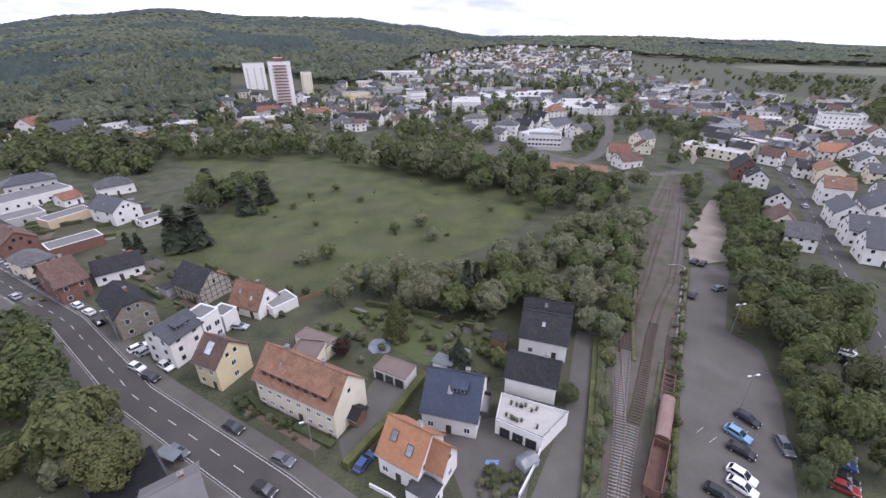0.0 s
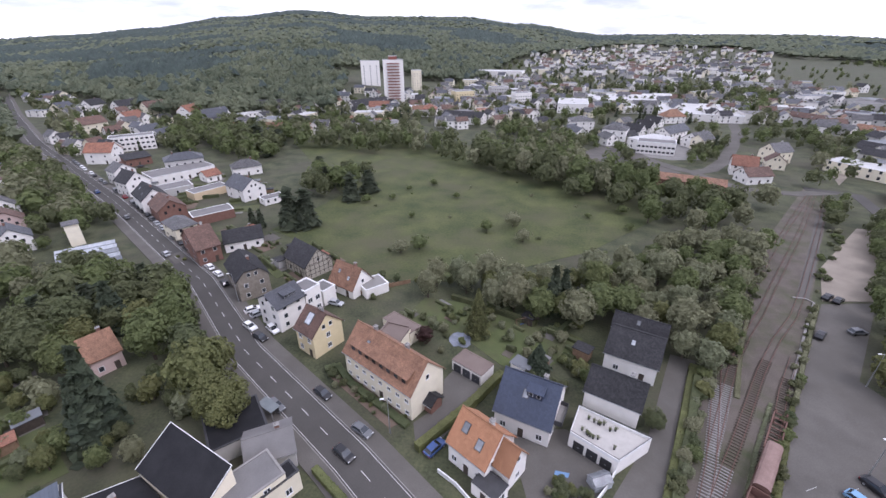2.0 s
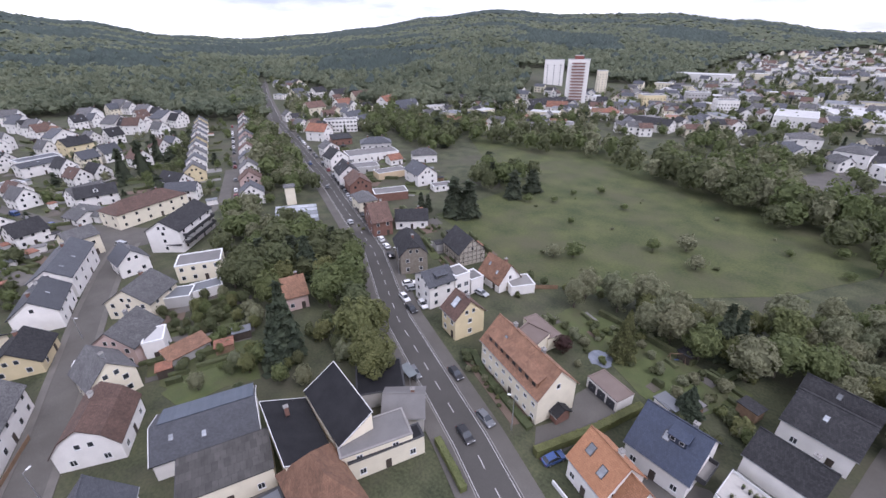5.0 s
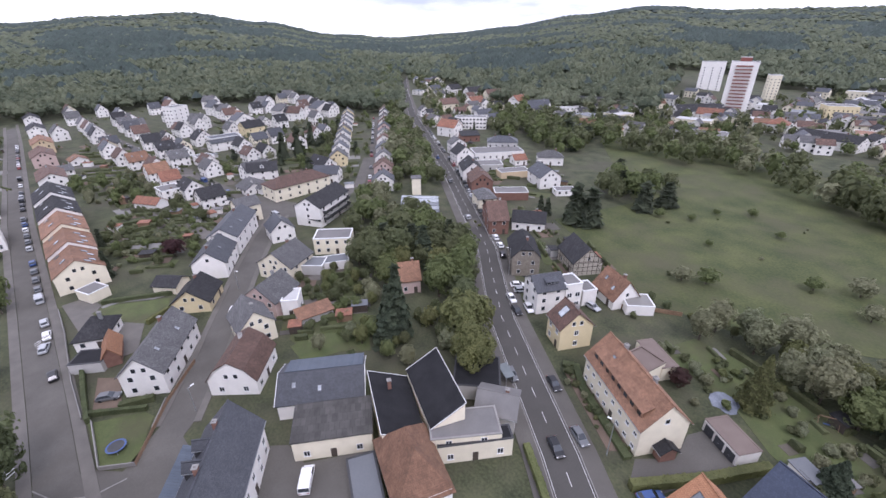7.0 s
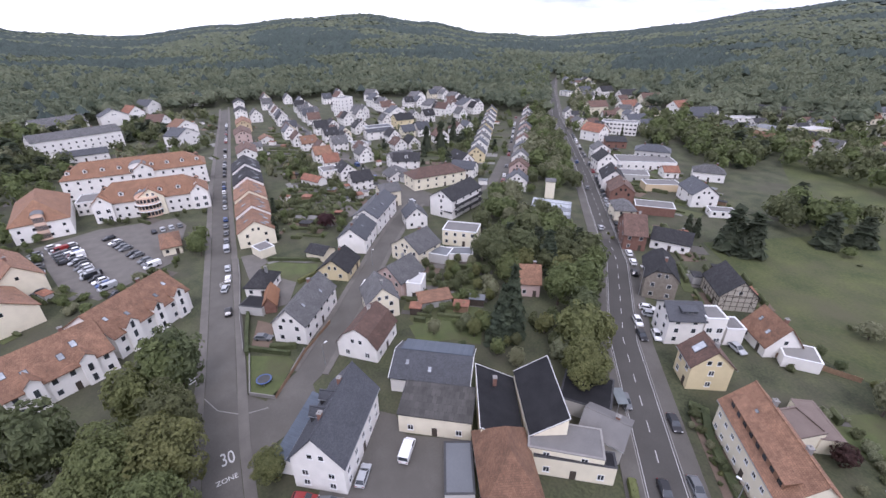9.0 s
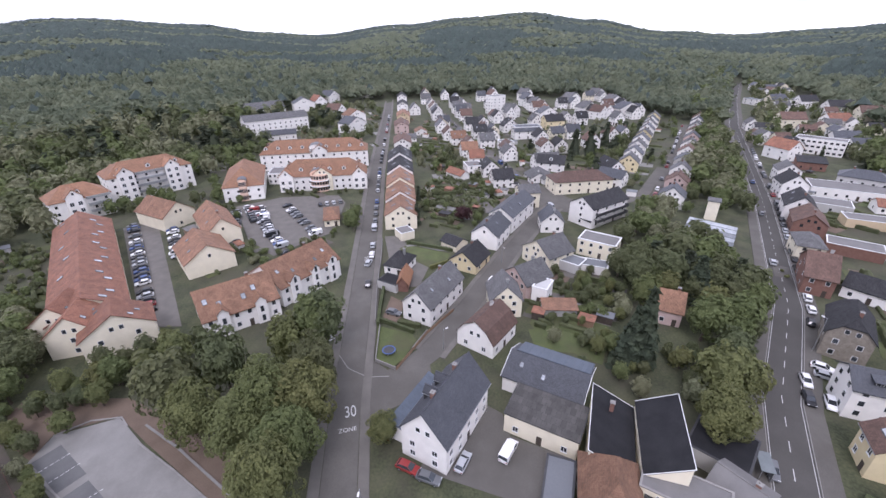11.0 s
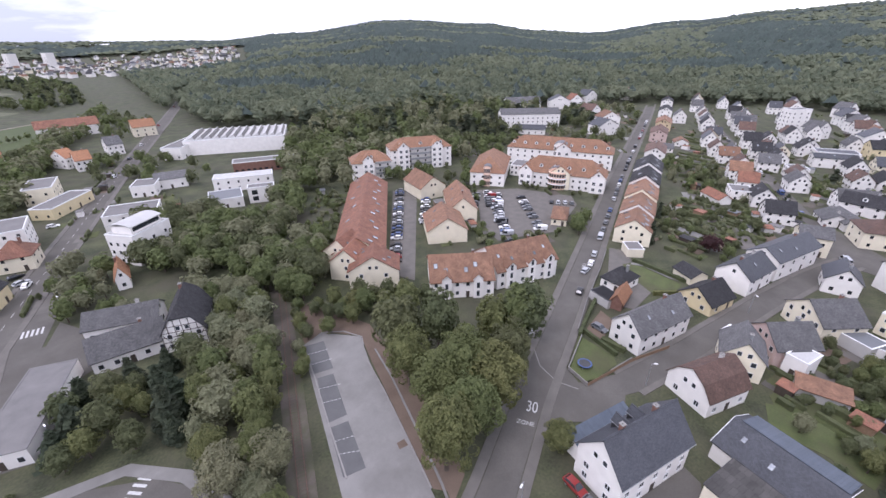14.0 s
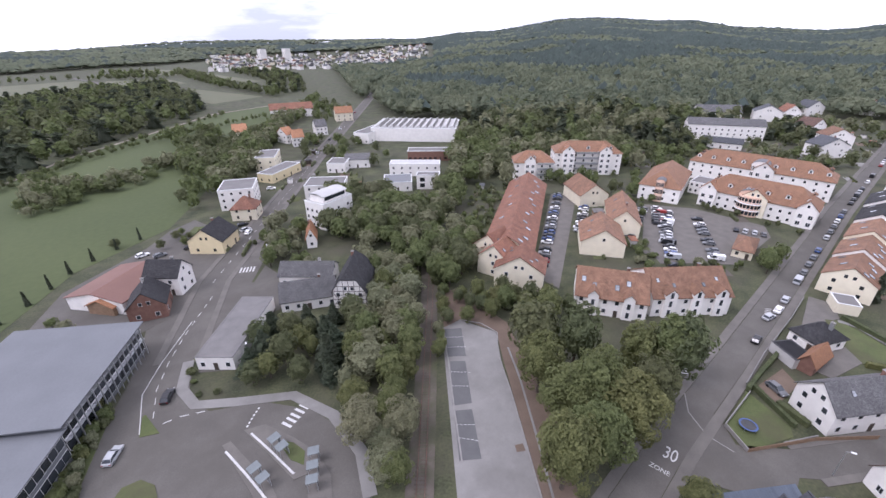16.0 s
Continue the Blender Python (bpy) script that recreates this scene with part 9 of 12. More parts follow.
house(-17.0, 56.3, -27, 3.2, 3.0, 2.4, 3.4, BRICK_WALL, TILE_DARK, "brick entrance porch with a dark roof", rows=0, cols=0, gcols=0, chimneys=0)
house(-43.7, 93.3, 48.5, 7.0, 6.0, 2.8, 2.8, WHITE, CONCRETE, "white double garage with a pale flat roof", kind='flat', rows=0, cols=0, gcols=0, chimneys=0, door=False, near=False)
house(-68.2, 17.2, 61.6, 15.1, 5.5, 6.55, 4.75, WHITE, SHEET_BLUE, "blue metal sheet roof of the long workshop", "shed", 0, 0, 0, 0, over=0.1, door=False, thick=0.1)
shelter(-46.2, 47.4, -20.6, 4.2)
house(-53.6, -8.3, 241.3, 2.6, 1.5, 10.6, 11.6, DARK_TRIM, TILE_SLATE, "small slate-hung roof dormer", rows=0, cols=0, gcols=0, chimneys=0, door=False, over=0.2)
house(-56.8, -6.5, 241.3, 2.6, 1.5, 10.6, 11.6, DARK_TRIM, TILE_SLATE, "small slate-hung roof dormer", rows=0, cols=0, gcols=0, chimneys=0, door=False, over=0.2)
house(-57.4, -11.0, 151.3, 13.3, 3.4, 3.4, 4.8, WHITE, SHEET_BLUE, "side wing with a blue-grey sheet roof", "shed", 0, 0, 0, 0, door=False)
house(-29.4, 76.5, 62.9, 3.8, 9.2, 3.4, 3.4, CREAM, BROWN_FELT, "flat brown-roofed annex behind the cream house", kind='flat', rows=0, cols=0, gcols=0, chimneys=0, door=False, verge=BROWN_FELT)
parked([(-132.7, -82.2), (-166.6, -97.2)], 0.0, 2.9, 690, 90, 0.9, where="parked in the care home car park")
parked([(-141.2, -72.5), (-169.9, -88.3)], 0.0, 2.9, 745, 90, 0.9, where="parked in the care home car park")
parked([(-173.5, -62.7), (-177.1, -52.9)], 0.0, 2.9, 830, 90, 0.9, where="parked in the care home car park")
parked([(-161.2, -54.8), (-163.1, -49.5)], 0.0, 2.9, 845, 90, 0.9, where="parked in the care home car park")
house(25.4, 86.1, -18.5, 11.2, 4.6, 4.2, 6.6, WHITE, TILE_DARK, "white house with a dark roof behind its neighbour", rows=1, cols=2, gcols=1, chimneys=0, skylights=1)
house(-90.6, 51.8, 64.8, 5.7, 8.0, 4.5, 8.2, PINK, TILE_RUST, "old house with a rust-red roof among trees", rows=1, cols=2, gcols=2, near=False)
ESTATE_STREET = [(-170.5, 39.6), (-206.1, 32.8), (-267.3, 20.2), (-364.3, -0.7), (-444.7, -17.5)]
strip("road", ESTATE_STREET, 2.6, 2.6, ASPHALT_OLD, "grey asphalt street through the estate", "road", 0.071)
patch("road", [(-207.8, 32.1), (-200.1, 40.4), (-177.8, 51.6), (-162.4, 49.5), (-167.7, 36.7), (-161.1, 26.8), (-170.4, 25.0)], ASPHALT_OLD, "wide grey asphalt junction", "road", 0.068)
strip("road", [(-170.0, 48.6), (-173.4, 60.8), (-178.2, 73.3), (-188.4, 85.7), (-231.6, 113.4)], 2.6, 2.6, ASPHALT_OLD, "grey asphalt street between rows of houses", "road", 0.073)
parked(ESTATE_STREET, 1.6, 9, 31, 0, 0.6, 150, 420)
house(-462.6, -1.0, 101.7, 10.0, 8.6, 6.4, 11.2, WHITE, TILE_DARK, "white gabled house of the hillside estate", "gable", rows=2, cols=3, gcols=2, skylights=0, chimneys=0, group="houses of the hillside estate")
house(-427.5, 1.8, 101.7, 10.0, 8.6, 6.4, 11.2, WHITE, TILE_GREY, "white gabled house of the hillside estate", "gable", rows=2, cols=3, gcols=2, skylights=2, chimneys=1, group="houses of the hillside estate")
house(-403.0, 4.8, 101.7, 10.0, 8.6, 6.3, 11.1, WHITE, TILE_SLATE, "white gabled house of the hillside estate", "gable", rows=2, cols=3, gcols=2, skylights=1, chimneys=0, group="houses of the hillside estate")
house(-379.9, 8.3, 101.7, 10.0, 8.6, 6.1, 10.8, WHITE, TILE_BROWN, "white gabled house of the hillside estate", "gable", rows=2, cols=3, gcols=2, skylights=0, chimneys=1, group="houses of the hillside estate")
house(-342.2, 11.5, 101.7, 10.0, 8.6, 5.8, 10.2, WHITE, TILE_DARK, "white gabled house of the hillside estate", "gable", rows=2, cols=3, gcols=2, skylights=0, chimneys=0, group="houses of the hillside estate")
house(-313.0, 16.1, 101.7, 10.0, 8.6, 5.6, 9.8, WHITE, TILE_DARK, "white gabled house of the hillside estate", "gable", rows=2, cols=3, gcols=2, skylights=2, chimneys=1, group="houses of the hillside estate")
house(-284.4, 19.0, 101.7, 10.0, 8.6, 5.3, 9.3, WHITE, TILE_GREY, "white gabled house of the hillside estate", "gable", rows=2, cols=3, gcols=2, skylights=1, chimneys=0, group="houses of the hillside estate")
house(-334.3, -11.9, 11.7, 10.0, 8.6, 5.7, 10.1, WHITE, TILE_SLATE, "white gabled house of the hillside estate", "gable", rows=2, cols=3, gcols=2, skylights=0, chimneys=1, group="houses of the hillside estate")
house(-307.6, -6.2, 11.7, 10.0, 8.6, 5.5, 9.7, WHITE, TILE_BROWN, "white gabled house of the hillside estate", "gable", rows=2, cols=3, gcols=2, skylights=0, chimneys=0, group="houses of the hillside estate")
house(-291.6, 0.1, 101.7, 10.0, 8.6, 5.4, 9.4, WHITE, TILE_RUST, "white house with a rust-red roof on the estate", "gable", rows=2, cols=3, gcols=2, skylights=2, chimneys=1, group="houses of the hillside estate")
house(-391.4, -17.1, 11.7, 10.0, 8.6, 6.2, 10.9, WHITE, TILE_DARK, "white gabled house of the hillside estate", "gable", rows=2, cols=3, gcols=2, skylights=1, chimneys=0, group="houses of the hillside estate")
house(-452.7, -24.8, 11.7, 10.0, 8.6, 6.4, 11.2, WHITE, TILE_GREY, "white gabled house of the hillside estate", "gable", rows=2, cols=3, gcols=2, skylights=0, chimneys=1, group="houses of the hillside estate")
house(-260.0, 6.3, 101.7, 10.0, 8.6, 5.1, 8.9, WHITE, TILE_RUST, "white house with a rust-red roof on the estate", "gable", rows=2, cols=3, gcols=2, skylights=0, chimneys=0, group="houses of the hillside estate")
house(-223.3, 7.2, 11.7, 10.0, 8.6, 4.9, 4.9, WHITE, FELT_GREY, "white flat-roofed house of the estate", "flat", rows=2, cols=3, gcols=2, skylights=2, chimneys=1, group="houses of the hillside estate")
house(-219.9, 15.5, 11.7, 10.0, 8.6, 4.9, 8.6, WHITE, TILE_DARK, "white gabled house of the hillside estate", "gable", rows=2, cols=3, gcols=2, skylights=1, chimneys=0, group="houses of the hillside estate")
house(-200.9, 20.2, 101.7, 10.0, 8.6, 4.9, 8.6, WHITE, TILE_DARK, "white gabled house of the hillside estate", "gable", rows=2, cols=3, gcols=2, skylights=0, chimneys=1, group="houses of the hillside estate")
house(-251.8, 30.0, 11.7, 10.0, 8.6, 5.0, 8.8, WHITE, TILE_GREY, "white gabled house of the hillside estate", "gable", rows=2, cols=3, gcols=2, skylights=0, chimneys=0, group="houses of the hillside estate")
house(-277.2, 31.3, 11.7, 10.0, 8.6, 5.2, 5.2, WHITE, FELT_GREY, "white flat-roofed house of the estate", "flat", rows=2, cols=3, gcols=2, skylights=2, chimneys=1, group="houses of the hillside estate")
house(-311.7, 50.2, 101.7, 20.0, 8.6, 5.6, 7.2, WHITE, TILE_SLATE, "long white apartment house with a low grey roof", "gable", rows=2, cols=3, gcols=2, skylights=1, chimneys=0, group="houses of the hillside estate")
house(-294.9, 56.9, 11.7, 10.0, 8.6, 5.4, 9.5, WHITE, TILE_DARK, "white gabled house of the hillside estate", "gable", rows=2, cols=3, gcols=2, skylights=0, chimneys=1, group="houses of the hillside estate")
house(-269.1, 63.8, 11.7, 10.0, 8.6, 5.2, 9.2, WHITE, TILE_DARK, "white gabled house of the hillside estate", "gable", rows=2, cols=3, gcols=2, skylights=0, chimneys=0, group="houses of the hillside estate")
house(-233.1, 48.2, 101.7, 14.0, 8.6, 4.9, 8.6, WHITE, TILE_GREY, "wide white house with a dark roof and roof windows", "gable", rows=2, cols=3, gcols=2, skylights=2, chimneys=1, group="houses of the hillside estate")
house(-401.4, 82.1, 11.7, 10.0, 8.6, 6.4, 11.2, WHITE, TILE_RUST, "white house with a rust-red roof on the estate", "gable", rows=2, cols=3, gcols=2, skylights=1, chimneys=0, group="houses of the hillside estate")
house(-424.2, 78.1, 101.7, 10.0, 8.6, 6.4, 11.2, WHITE, TILE_BROWN, "white gabled house of the hillside estate", "gable", rows=2, cols=3, gcols=2, skylights=0, chimneys=1, group="houses of the hillside estate")
house(-455.9, 77.7, 101.7, 10.0, 8.6, 6.4, 11.2, WHITE, TILE_DARK, "white gabled house of the hillside estate", "gable", rows=2, cols=3, gcols=2, skylights=0, chimneys=0, group="houses of the hillside estate")
house(-352.4, 78.3, 11.7, 10.0, 8.6, 6.0, 10.5, YELLOW, TILE_DARK, "pale yellow gabled house of the estate", "gable", rows=2, cols=3, gcols=2, skylights=2, chimneys=1, group="houses of the hillside estate")
house(-391.7, 47.9, 11.7, 10.0, 8.6, 6.2, 11.0, WHITE, TILE_GREY, "white gabled house of the hillside estate", "gable", rows=2, cols=3, gcols=2, skylights=1, chimneys=0, group="houses of the hillside estate")
house(-310.5, 82.6, 101.7, 10.0, 8.6, 5.6, 9.9, WHITE, TILE_SLATE, "white gabled house of the hillside estate", "gable", rows=2, cols=3, gcols=2, skylights=0, chimneys=1, group="houses of the hillside estate")
house(-282.0, 88.0, 11.7, 10.0, 8.6, 5.4, 9.5, WHITE, TILE_BROWN, "white gabled house of the hillside estate", "gable", rows=2, cols=3, gcols=2, skylights=0, chimneys=0, group="houses of the hillside estate")
house(-399.8, 124.9, 11.7, 10.0, 8.6, 6.4, 11.2, WHITE, TILE_DARK, "white gabled house of the hillside estate", "gable", rows=2, cols=3, gcols=2, skylights=2, chimneys=1, group="houses of the hillside estate")
house(-363.5, 103.4, 101.7, 10.0, 8.6, 6.1, 10.7, WHITE, TILE_DARK, "white gabled house of the hillside estate", "gable", rows=2, cols=3, gcols=2, skylights=1, chimneys=0, group="houses of the hillside estate")
house(-361.9, 133.2, 11.7, 10.0, 8.6, 6.2, 10.8, WHITE, TILE_GREY, "white gabled house of the hillside estate", "gable", rows=2, cols=3, gcols=2, skylights=0, chimneys=1, group="houses of the hillside estate")
house(-450.7, 119.4, 11.7, 10.0, 8.6, 6.4, 11.2, WHITE, TILE_SLATE, "white gabled house of the hillside estate", "gable", rows=2, cols=3, gcols=2, skylights=0, chimneys=0, group="houses of the hillside estate")
house(-434.4, 149.1, 101.7, 10.0, 8.6, 6.4, 11.2, WHITE, TILE_BROWN, "white gabled house of the hillside estate", "gable", rows=2, cols=3, gcols=2, skylights=2, chimneys=1, group="houses of the hillside estate")
house(-220.6, 80.1, 11.7, 14.0, 8.6, 4.9, 8.6, WHITE, TILE_DARK, "wide white house with a dark roof and roof windows", "gable", rows=2, cols=3, gcols=2, skylights=1, chimneys=0, group="houses of the hillside estate")
house(-209.6, 38.7, 11.7, 10.0, 8.6, 2.8, 5.0, WHITE, TILE_GREY, "low garden building with a pitched roof", "gable", rows=2, cols=3, gcols=2, skylights=0, chimneys=1, group="houses of the hillside estate")
house(-492.4, -32.4, 101.7, 10.0, 8.6, 6.4, 11.2, WHITE, TILE_GREY, "white gabled house of the hillside estate", "gable", rows=2, cols=3, gcols=2, skylights=0, chimneys=0, group="houses of the hillside estate")
house(-531.1, -11.9, 11.7, 10.0, 8.6, 6.4, 11.2, WHITE, TILE_SLATE, "white gabled house of the hillside estate", "gable", rows=2, cols=3, gcols=2, skylights=2, chimneys=1, group="houses of the hillside estate")
house(-327.4, -27.8, 11.7, 10.0, 8.6, 2.8, 5.0, WHITE, TILE_RUST, "low garden building with a pitched roof", "gable", rows=2, cols=3, gcols=2, skylights=1, chimneys=0, group="houses of the hillside estate")
house(-304.1, -34.8, 101.7, 10.0, 8.6, 2.8, 5.0, WHITE, TILE_GREY, "low garden building with a pitched roof", "gable", rows=2, cols=3, gcols=2, skylights=0, chimneys=1, group="houses of the hillside estate")
house(-374.6, 35.1, 11.7, 10.0, 8.6, 6.1, 10.7, WHITE, TILE_DARK, "white gabled house of the hillside estate", "gable", rows=2, cols=3, gcols=2, skylights=0, chimneys=0, group="houses of the hillside estate")
house(-455.6, 35.0, 11.7, 10.0, 8.6, 6.4, 11.2, WHITE, TILE_GREY, "white gabled house of the hillside estate", "gable", rows=2, cols=3, gcols=2, skylights=2, chimneys=1, group="houses of the hillside estate")
house(-513.0, 30.2, 101.7, 10.0, 8.6, 6.4, 11.2, WHITE, TILE_SLATE, "white gabled house of the hillside estate", "gable", rows=2, cols=3, gcols=2, skylights=1, chimneys=0, group="houses of the hillside estate")
house(-300.5, 106.8, 11.7, 10.0, 8.6, 5.6, 9.8, WHITE, TILE_BROWN, "white gabled house of the hillside estate", "gable", rows=2, cols=3, gcols=2, skylights=0, chimneys=1, group="houses of the hillside estate")
house(-389.8, 157.9, 11.7, 10.0, 8.6, 6.4, 11.2, WHITE, TILE_DARK, "white gabled house of the hillside estate", "gable", rows=2, cols=3, gcols=2, skylights=0, chimneys=0, group="houses of the hillside estate")
house(-449.7, 107.9, 101.7, 10.0, 8.6, 6.4, 11.2, WHITE, TILE_DARK, "white gabled house of the hillside estate", "gable", rows=2, cols=3, gcols=2, skylights=2, chimneys=1, group="houses of the hillside estate")
house(-354.4, 63.9, 11.7, 10.0, 8.6, 6.0, 10.5, WHITE, TILE_GREY, "white gabled house of the hillside estate", "gable", rows=2, cols=3, gcols=2, skylights=1, chimneys=0, group="houses of the hillside estate")
house(-492.7, 1.1, 11.7, 11.0, 9.4, 6.4, 11.0, WHITE, TILE_SLATE, "white gabled house of the hillside estate", rows=2, cols=3, gcols=2, skylights=0, chimneys=1, near=False, group="houses of the hillside estate")
house(-449.0, 6.9, 11.7, 11.0, 9.4, 6.4, 11.0, WHITE, TILE_GREY, "white gabled house of the hillside estate", rows=2, cols=3, gcols=2, skylights=1, chimneys=1, near=False, group="houses of the hillside estate")
house(-325.6, 19.9, 11.7, 10.0, 8.8, 5.2, 9.2, WHITE, TILE_BROWN, "white gabled house of the hillside estate", rows=2, cols=3, gcols=2, skylights=0, chimneys=1, near=False, group="houses of the hillside estate")
house(-298.6, 24.0, 11.7, 10.0, 8.8, 5.2, 9.2, WHITE, TILE_DARK, "white gabled house of the hillside estate", rows=2, cols=3, gcols=2, skylights=1, chimneys=1, near=False, group="houses of the hillside estate")
house(-407.6, -18.1, 11.7, 11.0, 9.4, 6.4, 11.0, WHITE, TILE_SLATE, "white gabled house of the hillside estate", rows=2, cols=3, gcols=2, skylights=0, chimneys=1, near=False, group="houses of the hillside estate")
house(-346.8, -12.0, 11.7, 10.0, 8.8, 5.2, 9.2, CREAM, TILE_BROWN, "white gabled house of the hillside estate", rows=2, cols=3, gcols=2, skylights=1, chimneys=1, near=False, group="houses of the hillside estate")
house(-302.3, 2.0, 11.7, 10.0, 8.8, 5.2, 9.2, WHITE, TILE_GREY, "white gabled house of the hillside estate", rows=2, cols=3, gcols=2, skylights=0, chimneys=1, near=False, group="houses of the hillside estate")
house(-549.2, 172.3, 11.7, 11.0, 9.4, 6.4, 11.0, WHITE, TILE_SLATE, "white gabled house of the hillside estate", rows=2, cols=3, gcols=2, skylights=1, chimneys=1, near=False, group="houses of the hillside estate")
house(-502.2, 165.2, 11.7, 11.0, 9.4, 6.4, 11.0, WHITE, TILE_GREY, "white gabled house of the hillside estate", rows=2, cols=3, gcols=2, skylights=0, chimneys=1, near=False, group="houses of the hillside estate")
house(-474.2, 166.2, 11.7, 11.0, 9.4, 6.4, 11.0, WHITE, TILE_BROWN, "white gabled house of the hillside estate", rows=2, cols=3, gcols=2, skylights=1, chimneys=1, near=False, group="houses of the hillside estate")
house(-440.3, 165.0, 11.7, 11.0, 9.4, 6.4, 11.0, WHITE, TILE_DARK, "white gabled house of the hillside estate", rows=2, cols=3, gcols=2, skylights=0, chimneys=1, near=False, group="houses of the hillside estate")
house(-420.8, 127.1, 11.7, 11.0, 9.4, 6.4, 11.0, WHITE, TILE_SLATE, "white gabled house of the hillside estate", rows=2, cols=3, gcols=2, skylights=1, chimneys=1, near=False, group="houses of the hillside estate")
house(-551.9, -36.6, 11.7, 11.0, 9.4, 6.4, 11.0, CREAM, TILE_BROWN, "white gabled house of the hillside estate", rows=2, cols=3, gcols=2, skylights=0, chimneys=1, near=False, group="houses of the hillside estate")
house(-420.4, -39.2, 11.7, 11.0, 9.4, 6.4, 11.0, WHITE, TILE_GREY, "white gabled house of the hillside estate", rows=2, cols=3, gcols=2, skylights=1, chimneys=1, near=False, group="houses of the hillside estate")
house(-559.8, 47.3, 11.7, 11.0, 9.4, 6.4, 11.0, WHITE, TILE_SLATE, "white gabled house of the hillside estate", rows=2, cols=3, gcols=2, skylights=0, chimneys=1, near=False, group="houses of the hillside estate")
house(-567.1, 145.9, 11.7, 11.0, 9.4, 6.4, 11.0, WHITE, TILE_GREY, "white gabled house of the hillside estate", rows=2, cols=3, gcols=2, skylights=1, chimneys=1, near=False, group="houses of the hillside estate")
house(-384.3, 33.7, 11.7, 10.0, 8.8, 5.2, 9.2, WHITE, TILE_BROWN, "white gabled house of the hillside estate", rows=2, cols=3, gcols=2, skylights=0, chimneys=1, near=False, group="houses of the hillside estate")
house(-335.4, 39.1, 11.7, 10.0, 8.8, 5.2, 9.2, WHITE, TILE_DARK, "white gabled house of the hillside estate", rows=2, cols=3, gcols=2, skylights=1, chimneys=1, near=False, group="houses of the hillside estate")
house(-499.0, 79.2, 101.7, 10.5, 9.0, 6.2, 10.8, WHITE, TILE_SLATE, "white gabled house of the hillside estate", rows=2, cols=3, gcols=2, skylights=0, chimneys=1, near=False, group="houses of the hillside estate", door=False)
house(-430.3, 84.8, 11.7, 10.5, 9.0, 6.2, 10.8, WHITE, TILE_BROWN, "white gabled house of the hillside estate", rows=2, cols=3, gcols=2, skylights=1, chimneys=1, near=False, group="houses of the hillside estate", door=False)
house(-373.9, 93.3, 11.7, 9.6, 8.4, 5.2, 9.0, WHITE, TILE_GREY, "white gabled house of the hillside estate", rows=2, cols=3, gcols=2, skylights=0, chimneys=1, near=False, group="houses of the hillside estate", door=False)
house(-496.9, 133.8, 11.7, 10.5, 9.0, 6.2, 10.8, WHITE, TILE_DARK, "white gabled house of the hillside estate", rows=2, cols=3, gcols=2, skylights=1, chimneys=1, near=False, group="houses of the hillside estate", door=False)
house(-509.5, 152.8, 101.7, 10.5, 9.0, 6.2, 10.8, CREAM, TILE_SLATE, "white gabled house of the hillside estate", rows=2, cols=3, gcols=2, skylights=0, chimneys=1, near=False, group="houses of the hillside estate", door=False)
house(-524.3, 170.6, 11.7, 10.5, 9.0, 6.2, 10.8, WHITE, TILE_BROWN, "white gabled house of the hillside estate", rows=2, cols=3, gcols=2, skylights=1, chimneys=1, near=False, group="houses of the hillside estate", door=False)
house(-405.0, 167.1, 11.7, 10.5, 9.0, 6.2, 10.8, WHITE, TILE_SLATE, "white gabled house of the hillside estate", rows=2, cols=3, gcols=2, skylights=0, chimneys=1, near=False, group="houses of the hillside estate", door=False)
house(-403.6, 138.3, 11.7, 10.5, 9.0, 6.2, 10.8, WHITE, TILE_BROWN, "white gabled house of the hillside estate", rows=2, cols=3, gcols=2, skylights=1, chimneys=1, near=False, group="houses of the hillside estate", door=False)
house(-415.4, 8.9, 101.7, 10.5, 9.0, 6.2, 10.8, WHITE, TILE_GREY, "white gabled house of the hillside estate", rows=2, cols=3, gcols=2, skylights=0, chimneys=1, near=False, group="houses of the hillside estate", door=False)
house(-354.1, 21.1, 11.7, 9.6, 8.4, 5.2, 9.0, WHITE, TILE_DARK, "white gabled house of the hillside estate", rows=2, cols=3, gcols=2, skylights=1, chimneys=1, near=False, group="houses of the hillside estate", door=False)
house(-318.3, 26.0, 11.7, 9.6, 8.4, 5.2, 9.0, CREAM, TILE_SLATE, "white gabled house of the hillside estate", rows=2, cols=3, gcols=2, skylights=0, chimneys=1, near=False, group="houses of the hillside estate", door=False)
house(-430.3, -21.3, 11.7, 10.5, 9.0, 6.2, 10.8, WHITE, TILE_BROWN, "white gabled house of the hillside estate", rows=2, cols=3, gcols=2, skylights=1, chimneys=1, near=False, group="houses of the hillside estate", door=False)
house(-357.7, -10.8, 101.7, 9.6, 8.4, 5.2, 9.0, WHITE, TILE_SLATE, "white gabled house of the hillside estate", rows=2, cols=3, gcols=2, skylights=0, chimneys=1, near=False, group="houses of the hillside estate", door=False)
house(-274.8, 7.0, 11.7, 9.6, 8.4, 5.2, 9.0, WHITE, TILE_BROWN, "white gabled house of the hillside estate", rows=2, cols=3, gcols=2, skylights=1, chimneys=1, near=False, group="houses of the hillside estate", door=False)
house(-533.4, -36.1, 11.7, 10.5, 9.0, 6.2, 10.8, WHITE, TILE_GREY, "white gabled house of the hillside estate", rows=2, cols=3, gcols=2, skylights=0, chimneys=1, near=False, group="houses of the hillside estate", door=False)
